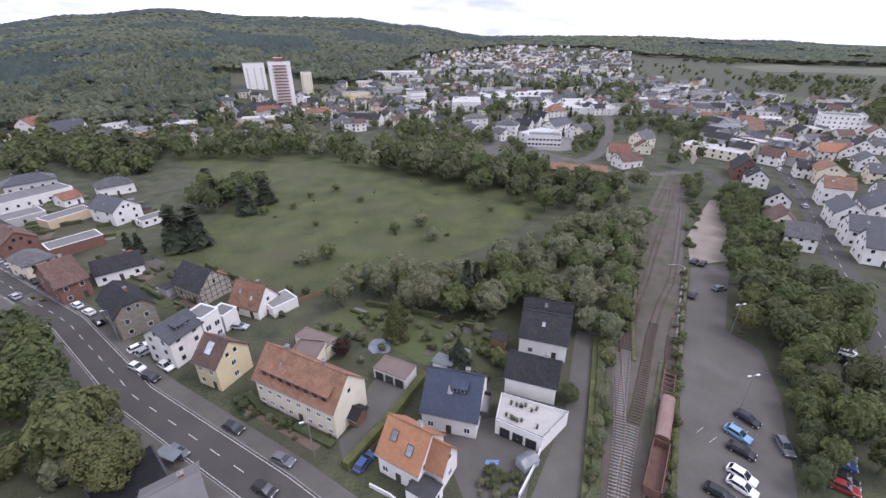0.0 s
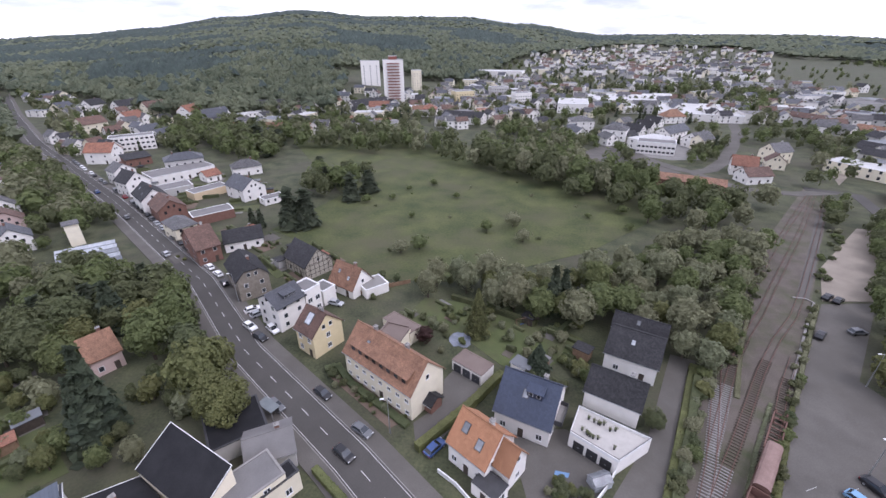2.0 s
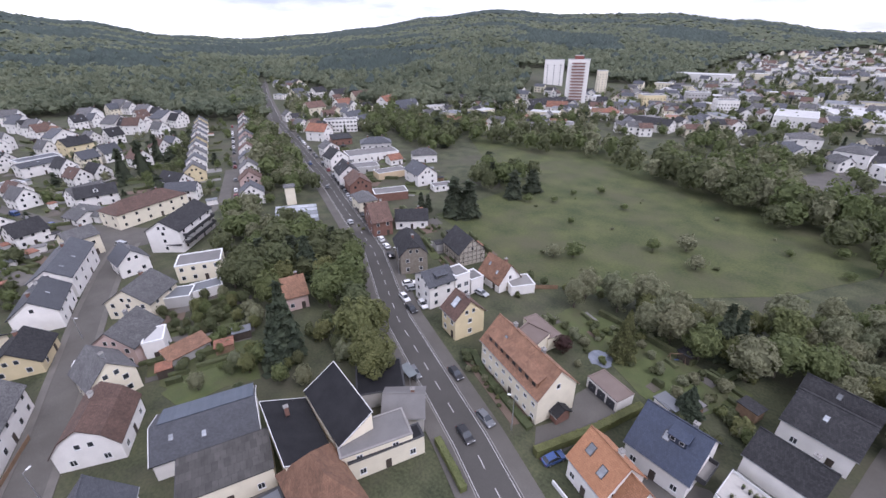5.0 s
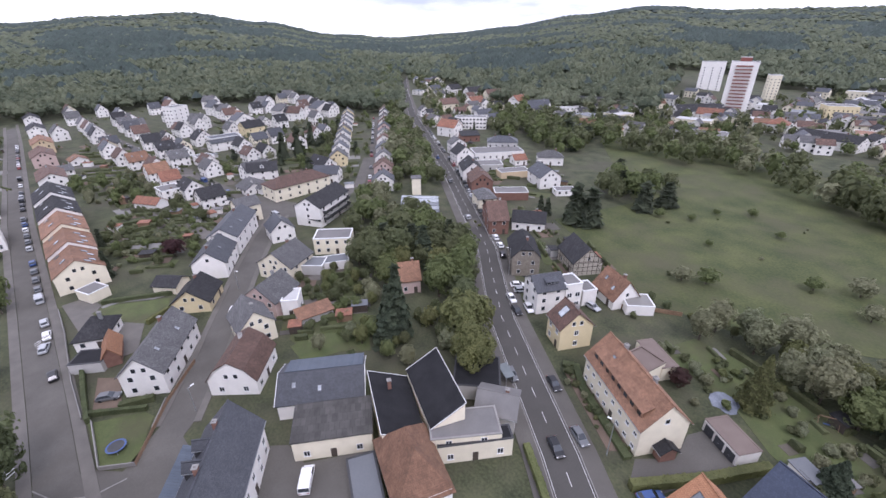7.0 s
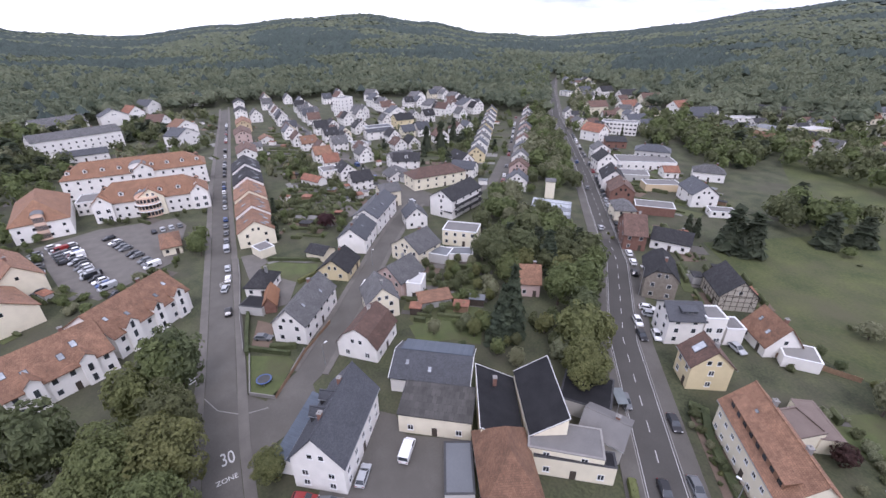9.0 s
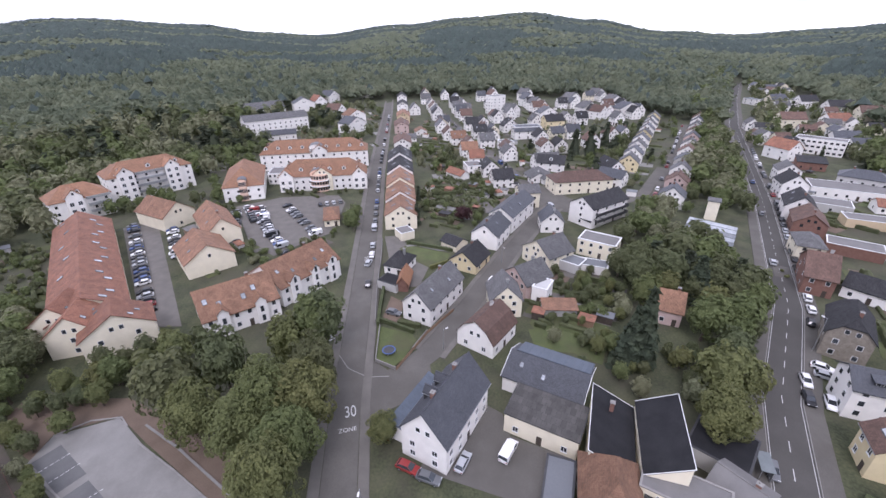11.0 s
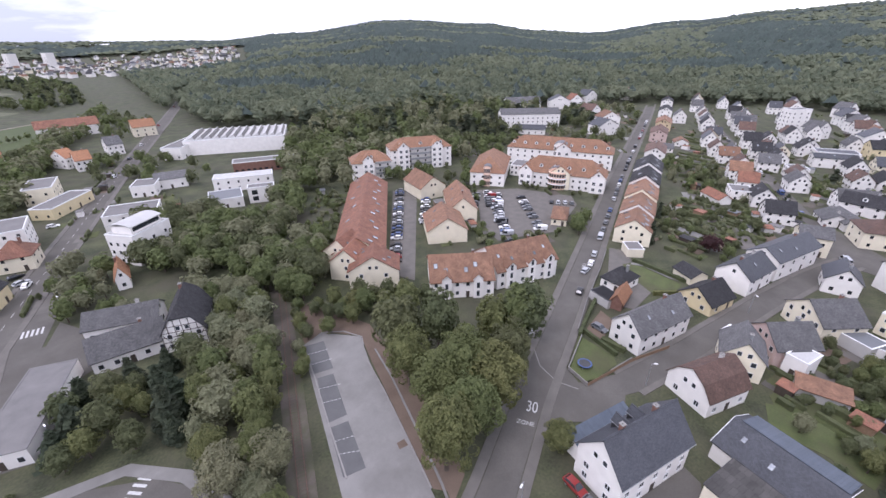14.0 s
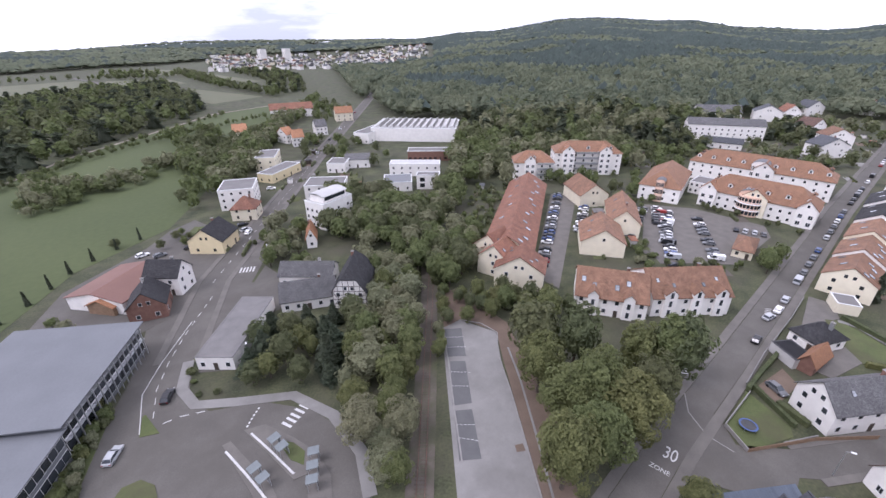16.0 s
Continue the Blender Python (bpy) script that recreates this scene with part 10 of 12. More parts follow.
house(-344.0, 42.0, 11.7, 9.6, 8.4, 5.2, 9.0, WHITE, TILE_DARK, "white gabled house of the hillside estate", rows=2, cols=3, gcols=2, skylights=1, chimneys=1, near=False, group="houses of the hillside estate", door=False)
house(-307.3, 70.7, 101.7, 9.6, 8.4, 5.2, 9.0, CREAM, TILE_SLATE, "white gabled house of the hillside estate", rows=2, cols=3, gcols=2, skylights=0, chimneys=1, near=False, group="houses of the hillside estate", door=False)
house(-267.9, 54.8, 11.7, 9.6, 8.4, 5.2, 9.0, WHITE, TILE_BROWN, "white gabled house of the hillside estate", rows=2, cols=3, gcols=2, skylights=1, chimneys=1, near=False, group="houses of the hillside estate", door=False)
house(-307.4, 117.6, 11.7, 9.6, 8.4, 5.2, 9.0, WHITE, TILE_SLATE, "white gabled house of the hillside estate", rows=2, cols=3, gcols=2, skylights=0, chimneys=1, near=False, group="houses of the hillside estate", door=False)
house(-263.5, 30.9, 11.7, 9.6, 8.4, 5.2, 9.0, WHITE, TILE_BROWN, "white gabled house of the hillside estate", rows=2, cols=3, gcols=2, skylights=1, chimneys=1, near=False, group="houses of the hillside estate", door=False)
plots([(-271.5, -14.6), (-289.3, 4.4), (-212.5, 18.2), (-185.5, 22.0), (-167.6, 11.9), (-159.9, -0.4), (-178.8, -14.7)], 120, -168.3, 41, 4, 12)
plots([(-208.0, 93.1), (-209.4, 110.0), (-376.0, 182.8), (-376.2, 171.3)], 90, 62, 43, 4, 9)
plots([(-222.0, -150.0), (-226.0, -128.0), (-293.8, -146.0), (-300.0, -175.0)], 50, 26, 44, 3, 8)
plots([(-480.0, -112.0), (-467.3, -75.0), (-278.0, -56.0), (-285.0, -100.0), (-330.0, -125.0)], 70, 26, 45, 5, 11)
plots([(-498.9, -43.5), (-577.3, 11.2), (-431.0, 160.3), (-211.6, 87.8), (-204.2, 38.9), (-275.2, 19.5), (-297.2, -12.4), (-291.6, -36.3)], 160, -168.3, 42, 5, 13)
hedge([(-175.2, -14.1), (-173.0, -6.7)], 1.2, 1.5, LEAF_DARK)
hedge([(-187.3, -13.4), (-187.8, -2.4)], 1.2, 1.5, LEAF_DARK)
hedge([(-196.5, -12.0), (-195.7, -0.6)], 1.2, 1.5, LEAF_DARK)
hedge([(-160.9, -7.8), (-161.8, 0.7)], 1.2, 1.5, LEAF_DARK)
hedge([(-247.5, -19.7), (-248.3, -8.8)], 1.2, 1.5, LEAF_DARK)
hedge([(-229.4, -16.1), (-233.3, -4.3)], 1.2, 1.5, LEAF_DARK)
balconies(-153.5, 57.6, 125.9, 18.6, 2.6, 2, 2.7, DARK_TRIM, 1.5, "long dark balconies of the apartment house")
house(-168.1, 394.0, 58.9, 40.7, 12.3, 8.2, 13.0, WHITE, TILE_DARK, "white terrace with a dark roof and roof windows", rows=2, cols=8, gcols=2, skylights=6, near=False)
house(-198.2, -67.1, -171.7, 9.0, 9.0, 8.2, 11.6, CREAM, TILE_TERRA, "projecting bay with a tiled gable roof", rows=2, cols=0, gcols=2, chimneys=0, near=True, door=False, ww=1.5, wh=1.6)
house(-195.7, -83.9, -171.7, 9.0, 6.5, 7.9, 11.0, WHITE, TILE_TERRA, "projecting bay with a tiled gable roof", rows=2, cols=0, gcols=2, chimneys=0, near=True, door=False, ww=1.5, wh=1.6)
house(-200.7, -49.8, -171.7, 9.0, 6.5, 7.9, 11.0, WHITE, TILE_TERRA, "projecting bay with a tiled gable roof", rows=2, cols=0, gcols=2, chimneys=0, near=True, door=False, ww=1.5, wh=1.6)
house(-236.9, -79.1, -168.9, 9.0, 8.0, 10.6, 13.6, WHITE, TILE_TERRA, "projecting bay with a tiled gable roof", rows=3, cols=0, gcols=2, chimneys=0, near=True, door=False, ww=1.5, wh=1.6)
house(-183.5, -154.8, -130.0, 9.0, 6.5, 12.8, 15.6, WHITE, TILE_TERRA, "projecting bay with a tiled gable roof", rows=4, cols=0, gcols=2, chimneys=0, near=True, door=False, ww=1.5, wh=1.6)
house(-198.3, -142.4, -130.0, 9.0, 6.5, 12.8, 15.6, WHITE, TILE_TERRA, "projecting bay with a tiled gable roof", rows=4, cols=0, gcols=2, chimneys=0, near=True, door=False, ww=1.5, wh=1.6)
house(-158.7, -159.0, -128.5, 9.0, 5.5, 10.8, 13.4, WHITE, TILE_TERRA, "projecting bay with a tiled gable roof", rows=3, cols=0, gcols=2, chimneys=0, near=True, door=False, ww=1.5, wh=1.6)
balconies(-188.9, -146.0, 140.0, 12, 2.8, 4, 2.85, METAL, 1.5, "grey metal balconies of the apartment house")
balconies(-162.8, -151.5, 141.5, 8, 2.8, 3, 2.85, METAL, 1.5, "grey metal balconies of the apartment house")
hedge([(36.1, 79.4), (30.9, 64.9), (26.8, 53.8), (21.4, 39.4)], 2.4, 0.9, LEAF, "rough green scrub beside the railway")
hedge([(35.4, 75.4), (29.6, 59.0), (25.0, 47.0), (22.3, 39.4)], 1.6, 1.4, LEAF_DARK, "rough green scrub beside the railway")
hedge([(51.1, 71.5), (41.8, 53.7), (35.1, 41.1)], 0.9, 0.5, LEAF, "low weeds along the old platform")
hedge([(73.6, 111.2), (60.5, 88.2), (52.4, 73.3)], 0.9, 0.6, LEAF_PALE, "low weeds along the old platform")
hedge([(58.6, 111.4), (47.9, 88.3), (41.5, 71.6)], 0.9, 0.4, LEAF_PALE, "low weeds between the tracks")
hedge([(30.8, 39.3), (35.2, 49.0), (40.2, 58.9), (47.4, 71.5)], 0.7, 0.35, LEAF_PALE, "low weeds between the tracks")
house(151.3, 207.9, -116.0, 16, 11, 5, 10, BRICK_WALL, TILE_DARK, "town house beside the road into town", "gable", rows=2, cols=3, gcols=2, skylights=0, chimneys=0, group="houses along the town road")
house(147.1, 192.5, -116.0, 10, 8.5, 5, 8.4, WHITE, TILE_DARK, "town house beside the road into town", "gable", rows=2, cols=3, gcols=2, skylights=2, chimneys=1, group="houses along the town road")
house(135.4, 162.7, -116.0, 9, 8.5, 5, 8.4, WHITE, TILE_DARK, "town house beside the road into town", "gable", rows=2, cols=3, gcols=2, skylights=0, chimneys=0, group="houses along the town road")
house(120.3, 139.4, -116.0, 11, 9, 5.2, 9, CREAM, TILE_BROWN, "town house beside the road into town", "gable", rows=2, cols=3, gcols=2, skylights=1, chimneys=1, group="houses along the town road")
house(118.2, 127.8, -26.0, 9, 8.5, 5, 8.6, WHITE, TILE_GREY, "town house beside the road into town", "gable", rows=2, cols=3, gcols=2, skylights=0, chimneys=0, group="houses along the town road")
house(162.9, 167.9, -26.0, 10, 9, 8, 11.5, WHITE, TILE_RUST, "town house beside the road into town", "gable", rows=2, cols=3, gcols=2, skylights=2, chimneys=1, group="houses along the town road")
house(184.0, 196.9, -116.0, 13, 11, 6.5, 10, CREAM, TILE_RUST, "town house beside the road into town", "gable", rows=2, cols=3, gcols=2, skylights=0, chimneys=0, group="houses along the town road")
house(180.7, 205.7, -26.0, 9, 8, 5, 8, WHITE, TILE_DARK, "town house beside the road into town", "gable", rows=2, cols=3, gcols=2, skylights=1, chimneys=1, group="houses along the town road")
house(217.4, 236.8, -26.0, 12, 9, 5.5, 9.5, WHITE, TILE_ORANGE, "town house beside the road into town", "gable", rows=2, cols=3, gcols=2, skylights=0, chimneys=0, group="houses along the town road")
house(223.8, 233.3, -116.0, 10, 9, 6, 10, WHITE, TILE_RUST, "town house beside the road into town", "gable", rows=2, cols=3, gcols=2, skylights=2, chimneys=1, group="houses along the town road")
house(247.0, 250.8, -116.0, 12, 9, 5.5, 9, WHITE, TILE_DARK, "town house beside the road into town", "gable", rows=2, cols=3, gcols=2, skylights=0, chimneys=0, group="houses along the town road")
house(259.4, 250.3, -26.0, 11, 9, 5.5, 9, WHITE, TILE_GREY, "town house beside the road into town", "gable", rows=2, cols=3, gcols=2, skylights=1, chimneys=1, group="houses along the town road")
house(219.7, 216.4, -116.0, 11, 9, 5.5, 9, WHITE, TILE_SLATE, "town house beside the road into town", "gable", rows=2, cols=3, gcols=2, skylights=0, chimneys=0, group="houses along the town road")
house(208.0, 195.3, -26.0, 11, 9, 5.5, 9, CREAM, TILE_SLATE, "town house beside the road into town", "gable", rows=2, cols=3, gcols=2, skylights=2, chimneys=1, group="houses along the town road")
house(149.2, 146.3, -116.0, 13, 9, 6, 10, WHITE, TILE_SLATE, "town house beside the road into town", "gable", rows=2, cols=3, gcols=2, skylights=0, chimneys=0, group="houses along the town road")
house(141.2, 129.7, -26.0, 10, 9, 6, 10, WHITE, TILE_SLATE, "town house beside the road into town", "gable", rows=2, cols=3, gcols=2, skylights=1, chimneys=1, group="houses along the town road")
house(136.0, 116.8, -26.0, 11, 9, 6, 10, WHITE, TILE_SLATE, "town house beside the road into town", "gable", rows=2, cols=3, gcols=2, skylights=0, chimneys=0, group="houses along the town road")
house(165.3, 150.1, -116.0, 14, 10, 6, 10, WHITE, TILE_SLATE, "town house beside the road into town", "gable", rows=2, cols=3, gcols=2, skylights=2, chimneys=1, group="houses along the town road")
house(185.4, 167.2, -26.0, 10, 9, 5.5, 9, WHITE, TILE_GREY, "town house beside the road into town", "gable", rows=2, cols=3, gcols=2, skylights=0, chimneys=0, group="houses along the town road")
house(215.1, 271.4, -26.0, 10, 8, 5, 8, YELLOW, TILE_BROWN, "town house beside the road into town", "gable", rows=2, cols=3, gcols=2, skylights=1, chimneys=1, group="houses along the town road")
house(234.8, 311.1, -116.0, 14, 10, 5.5, 5.5, WHITE, FELT_GREY, "town house beside the road into town", "flat", rows=2, cols=3, gcols=2, skylights=0, chimneys=0, group="houses along the town road")
house(196.5, 285.4, -116.0, 9, 8, 5, 8.5, WHITE, TILE_GREY, "town house beside the road into town", "gable", rows=2, cols=3, gcols=2, skylights=2, chimneys=1, group="houses along the town road")
house(188.0, 262.9, -26.0, 9, 8, 5, 8, WHITE, TILE_BROWN, "town house beside the road into town", "gable", rows=2, cols=3, gcols=2, skylights=0, chimneys=0, group="houses along the town road")
house(218.9, 351.7, -56.0, 22, 9, 5, 8, WHITE, TILE_RUST, "town house beside the road into town", "gable", rows=2, cols=3, gcols=2, skylights=1, chimneys=1, group="houses along the town road")
house(230.3, 414.0, -56.0, 26, 9, 5, 8, GREY, TILE_GREY, "town house beside the road into town", "gable", rows=2, cols=3, gcols=2, skylights=0, chimneys=0, group="houses along the town road")
house(201.4, 403.8, -56.0, 26, 9, 5, 8, GREY, TILE_BROWN, "town house beside the road into town", "gable", rows=2, cols=3, gcols=2, skylights=2, chimneys=1, group="houses along the town road")
house(199.1, 361.9, -56.0, 26, 9, 5, 8, WHITE, TILE_GREY, "town house beside the road into town", "gable", rows=2, cols=3, gcols=2, skylights=0, chimneys=0, group="houses along the town road")
house(203.3, 237.4, -116.0, 11, 9, 5, 9, WHITE, TILE_DARK, "town house beside the road into town", "gable", rows=2, cols=3, gcols=2, skylights=1, chimneys=1, group="houses along the town road")
house(233.6, 266.8, -26.0, 10, 9, 5, 8.5, CREAM, TILE_BROWN, "town house beside the road into town", "gable", rows=2, cols=3, gcols=2, skylights=0, chimneys=0, group="houses along the town road")
house(288.5, 286.4, -116.0, 11, 9, 5, 9, WHITE, TILE_RUST, "town house beside the road into town", "gable", rows=2, cols=3, gcols=2, skylights=2, chimneys=1, group="houses along the town road")
patch("lawn", [(-101.5, 22.3), (-85.8, 35.3), (-72.1, 29.1), (-79.7, 17.8), (-87.7, 15.4)], LAWN, "back garden lawn between fruit trees", "lawn", 0.056)
patch("lawn", [(-82.2, 18.5), (-90.5, 30.2), (-83.0, 35.3), (-76.8, 31.5), (-77.9, 23.0)], LAWN, "back garden lawn behind the workshop", "lawn", 0.058)
strip("kerb", [(-75.4, -31.3), (-70.7, -28.0), (-68.0, -23.2), (-68.3, -18.5)], 0.1, 0.1, KERB, "curved stone kerb at the street corner", "kerb", 0.09)
patch("tarpaulin", [(6.7, 47.6), (9.0, 47.6), (8.7, 46.7), (6.5, 46.8)], TARP, "blue tarpaulin spread in the courtyard", "tarpaulin", 0.12, kind="")
house(13.5, 46.7, 30, 3.2, 2.2, 1.5, 2.2, GLASS_PALE, GLASS_PALE, "small garden greenhouse with pale panes", rows=0, cols=0, gcols=0, chimneys=0, door=False, over=0.05, thick=0.05, category="greenhouse")
balconies(6.7, 57.2, 75.2, 5.0, 2.6, 1, 2.7, DARK_TRIM, 1.4, "balcony with a dark railing on the blue-roofed house")
# ---- trees and shrubs ----
grove([(-114.8, 45.9), (-124.2, 71.8), (-99.1, 82.6), (-69.9, 65.5), (-58.9, 51.6), (-75.2, 50.9), (-94.4, 44.7)], 26, 9, 14, ('dark', 'dark', 'fir', 'green'), "trees beside the main road", 0.8)
tree(-61.7, 48.4, 14, 12.5, "green")
tree(-82.2, 64.3, 13, 11, "green")
tree(-73.6, 37.6, 19, 8, "fir")
tree(-73.0, 34.9, 15, 7, "fir")
tree(-51.9, 43.4, 13, 11, "green")
grove([(-141.8, 58.3), (-136.9, 83.5), (-110.8, 81.1), (-89.8, 67.3), (-110.6, 46.6)], 16, 8, 12, ('dark', 'dark', 'green'), "trees beside the main road", 0.8)
grove([(-80.0, 19.1), (-63.8, 27.9), (-60.7, 34.8), (-70.5, 38.1), (-85.6, 33.7)], 12, 3, 6, ('green', 'dark', 'pale'), "garden trees", 0.8)
grove([(-56.5, -58.3), (-68.8, -49.4), (-76.1, -34.7), (-85.8, -30.5), (-61.9, -29.8), (-44.3, -29.8), (-35.5, -30.2), (-45.2, -42.9)], 20, 15, 18.5, ('green', 'dark', 'green'), "tall street trees", 0.72)
tree(-45.5, -31.5, 15.5, 11.5, "green", "tall street trees")
tree(-52.0, -38.0, 18.0, 12.0, "green", "tall street trees")
tree(-75.5, -36.0, 17.0, 11.5, "green", "tall street trees")
tree(-51.9, -17.2, 6.5, 6.5, "green")
grove([(-63.5, -80.9), (-64.7, -68.6), (-77.9, -64.1), (-75.5, -72.9), (-70.2, -83.0)], 9, 6, 9, ('dark', 'green'), "trees by the terrace", 0.8)
grove([(0.9, -87.0), (-15.0, -75.5), (-23.8, -80.1), (-31.7, -96.5), (-20.7, -101.3), (-3.7, -102.2)], 22, 6, 10, ('dark', 'dark', 'green', 'fir'), "copse by the roundabout", 0.8)
grove([(-14.1, -70.4), (-10.9, -53.0), (-13.3, -47.3), (-25.1, -66.3), (-39.8, -90.7), (-50.0, -113.9), (-44.2, -122.8), (-28.6, -86.9)], 28, 6, 10.5, ('pale', 'green', 'pale'), "trees along the disused track", 0.8)
grove([(-40.6, -72.9), (-52.9, -87.8), (-62.3, -88.2), (-66.8, -76.0), (-58.2, -71.2), (-50.1, -80.0)], 12, 4, 8, ('green', 'dark'), "bushes by the parking area", 0.8)
grove([(-49.7, -134.4), (-55.3, -119.7), (-60.7, -97.4), (-75.1, -95.6), (-90.3, -116.6), (-89.7, -133.8), (-71.9, -139.9), (-53.9, -143.3)], 36, 6, 9.5, ('green', 'dark', 'pale'), "trees behind the houses", 0.8)
grove([(-103.7, -171.6), (-119.3, -160.0), (-127.0, -144.1), (-178.2, -180.2), (-212.3, -231.2), (-176.4, -232.1), (-136.1, -196.8)], 30, 9, 14, ('green', 'dark', 'pale'), "trees by the factory", 0.8)
grove([(-182.6, -227.4), (-216.1, -201.9), (-282.2, -151.5), (-390.3, -194.4), (-343.8, -290.4), (-247.8, -305.8)], 70, 11, 16, ('green', 'pale', 'dark', 'fir'), "edge of the woods", 0.8)
grove([(-358.1, -119.5), (-382.7, -100.6), (-441.1, -121.8), (-412.0, -135.4)], 10, 8, 12, ('dark', 'fir'), "trees by the flats", 0.8)
row_of_trees([(70.4, -303.3), (45.6, -341.0), (6.4, -380.1), (-69.5, -434.3), (-151.3, -482.0)], 5, 3, 5.5, ('green', 'dark'), "hedgerow in the fields", 1.5, 0.8)
row_of_trees([(56.3, -256.4), (41.2, -267.1), (24.6, -278.2), (0.1, -297.7), (-19.1, -313.6)], 3.5, 4, 6.5, ('dark', 'green'), "hedgerow in the fields", 1.5, 0.8)
grove([(-1.6, -270.7), (-20.8, -244.4), (-50.6, -293.3), (-73.2, -337.8), (-44.1, -348.3), (-14.5, -311.9)], 34, 8, 12, ('green', 'dark', 'pale'), "trees along the stream", 0.8)
row_of_trees([(-17.2, -230.7), (-38.7, -270.0), (-63.9, -317.8), (-96.7, -389.3), (-147.5, -445.8)], 7, 8, 12, ('green', 'pale'), "trees along the stream", 3, 0.8)
row_of_trees([(48.6, -149.9), (42.6, -158.9), (35.6, -171.8), (28.5, -180.9), (12.9, -192.3)], 9, 4.5, 5.5, ('fir',), "slim cypresses along the field", 0.3, 0.28)
grove([(131.1, -730.4), (98.4, -745.8), (20.3, -843.2), (-55.4, -850.6), (-60.6, -576.7), (-55.1, -512.7), (-9.9, -446.1), (43.1, -372.5), (72.6, -318.8), (130.0, -330.0)], 420, 11, 17, ('dark', 'fir', 'dark', 'fir', 'green'), "dark wood in the fields", 0.8)
row_of_trees([(-107.5, -1176.8), (-120.0, -960.0), (-129.0, -788.5), (-159.7, -607.4)], 9, 9, 14, ('green', 'dark', 'dark'), "tree belt between the fields", 9, 0.8)
row_of_trees([(-98.0, -1176.8), (-108.0, -960.0), (-119.0, -788.5), (-152.0, -612.0)], 9, 8, 13, ('green', 'dark'), "tree belt between the fields", 6, 0.8)
grove([(-200.0, -1180.0), (-290.0, -1080.0), (-260.0, -820.0), (-190.0, -600.0), (-160.0, -640.0), (-205.0, -860.0)], 130, 10, 15, ('green', 'dark', 'dark', 'fir'), "trees before the far town", 0.8)
grove([(20.0, -1080.0), (-70.0, -1040.0), (-100.0, -1120.0), (-10.0, -1260.0), (60.0, -1250.0)], 60, 9, 14, ('dark', 'green'), "trees between the fields", 0.8)
row_of_trees([(180.0, -1110.0), (90.0, -1130.0), (30.0, -1090.0), (-60.0, -1050.0)], 11, 7, 12, ('dark', 'green'), "hedgerow between the fields", 5, 0.8)
row_of_trees([(80.0, -660.0), (60.0, -838.0), (48.0, -969.0)], 14, 6, 11, ('dark', 'green'), "trees by the country road", 4, 0.8)
row_of_trees([(95.0, -275.0), (60.9, -310.0), (34.0, -364.0), (-27.0, -436.0), (-70.0, -492.0)], 7, 3, 6, ('dark', 'green'), "bushes along the path", 2, 0.9)
grove([(520.0, 760.0), (590.0, 690.0), (600.0, 590.0), (433.8, 445.0), (400.0, 520.0), (400.0, 600.0)], 110, 7, 12, ('green', 'dark', 'pale', 'dark'), "tree belt between the pastures", 0.8)
grove([(600.0, 1200.0), (900.0, 1250.0), (1050.0, 1080.0), (900.0, 1120.0), (650.0, 1060.0)], 90, 9, 14, ('green', 'dark'), "trees below the wooded hills", 0.8)
grove([(300.0, 330.0), (330.0, 330.0), (420.0, 405.0), (470.0, 470.0), (420.0, 430.0), (340.0, 360.0)], 36, 6, 11, ('green', 'dark'), "trees at the edge of the town", 0.8)
tree(22.5, -187.3, 4, 4, "dark")
tree(33.4, -134.5, 4, 4, "pale")
tree(36.7, -139.8, 3, 3.5, "green")
grove([(27.2, -97.4), (24.4, -99.0), (24.4, -95.4), (29.3, -76.9), (32.7, -79.3)], 22, 1.4, 2.8, ('bush',), "shrubs by the office building", 1.0)
tree(26.3, -98.0, 4, 4, "green")
grove([(70.4, 84.5), (84.5, 107.7), (87.6, 102.9), (105.6, 95.4), (93.6, 74.8), (75.5, 67.8), (71.4, 76.0)], 26, 8, 12, ('green', 'dark', 'green'), "trees by the car park", 0.8)
grove([(65.9, 58.7), (55.5, 41.0), (59.8, 40.9), (67.2, 52.3), (74.7, 63.0), (72.6, 69.5)], 20, 5, 8, ('green', 'dark'), "bushes by the car park", 0.8)
grove([(68.7, 52.3), (68.0, 41.8), (84.5, 58.6), (78.5, 61.5)], 9, 9, 12, ('green', 'dark'), "trees by the car park", 0.8)
row_of_trees([(88.3, 114.5), (101.1, 135.0), (120.6, 168.7)], 6, 5, 7, ('dark', 'green'), "trees by the railway", 1.5, 0.8)
grove([(93.5, 120.1), (106.5, 126.0), (126.7, 155.8), (120.5, 162.1)], 9, 6, 9, ('green', 'dark'), "trees by the railway", 0.8)
grove([(119.1, 220.2), (139.9, 219.6), (191.2, 304.5), (168.3, 315.4)], 18, 6, 10, ('green', 'dark', 'pale'), "trees by the crossing", 0.8)
row_of_trees([(22.3, 41.0), (29.8, 59.0), (37.8, 77.4), (43.3, 88.4)], 2.4, 1.6, 3.2, ('bush',), "scrub along the railway", 0.8, 1.1)
row_of_trees([(34.1, 40.9), (43.7, 58.9), (54.9, 79.2), (72.9, 111.2)], 3.2, 1.0, 2.2, ('bush',), "scrub along the railway", 0.6, 1.2)
grove([(-28.2, 93.0), (-19.8, 97.0), (1.7, 85.3), (19.2, 88.7), (38.3, 77.4), (52.2, 104.9), (74.1, 145.5), (46.3, 140.9), (19.5, 112.0), (2.1, 105.6), (-14.1, 102.7), (-26.8, 101.4)], 80, 7, 12, ('pale', 'green', 'pale', 'pale', 'green'), "trees between gardens and meadow", 0.8)
tree(5.7, 92.6, 14, 6.5, "fir")
tree(8.3, 95.2, 12, 6, "fir")
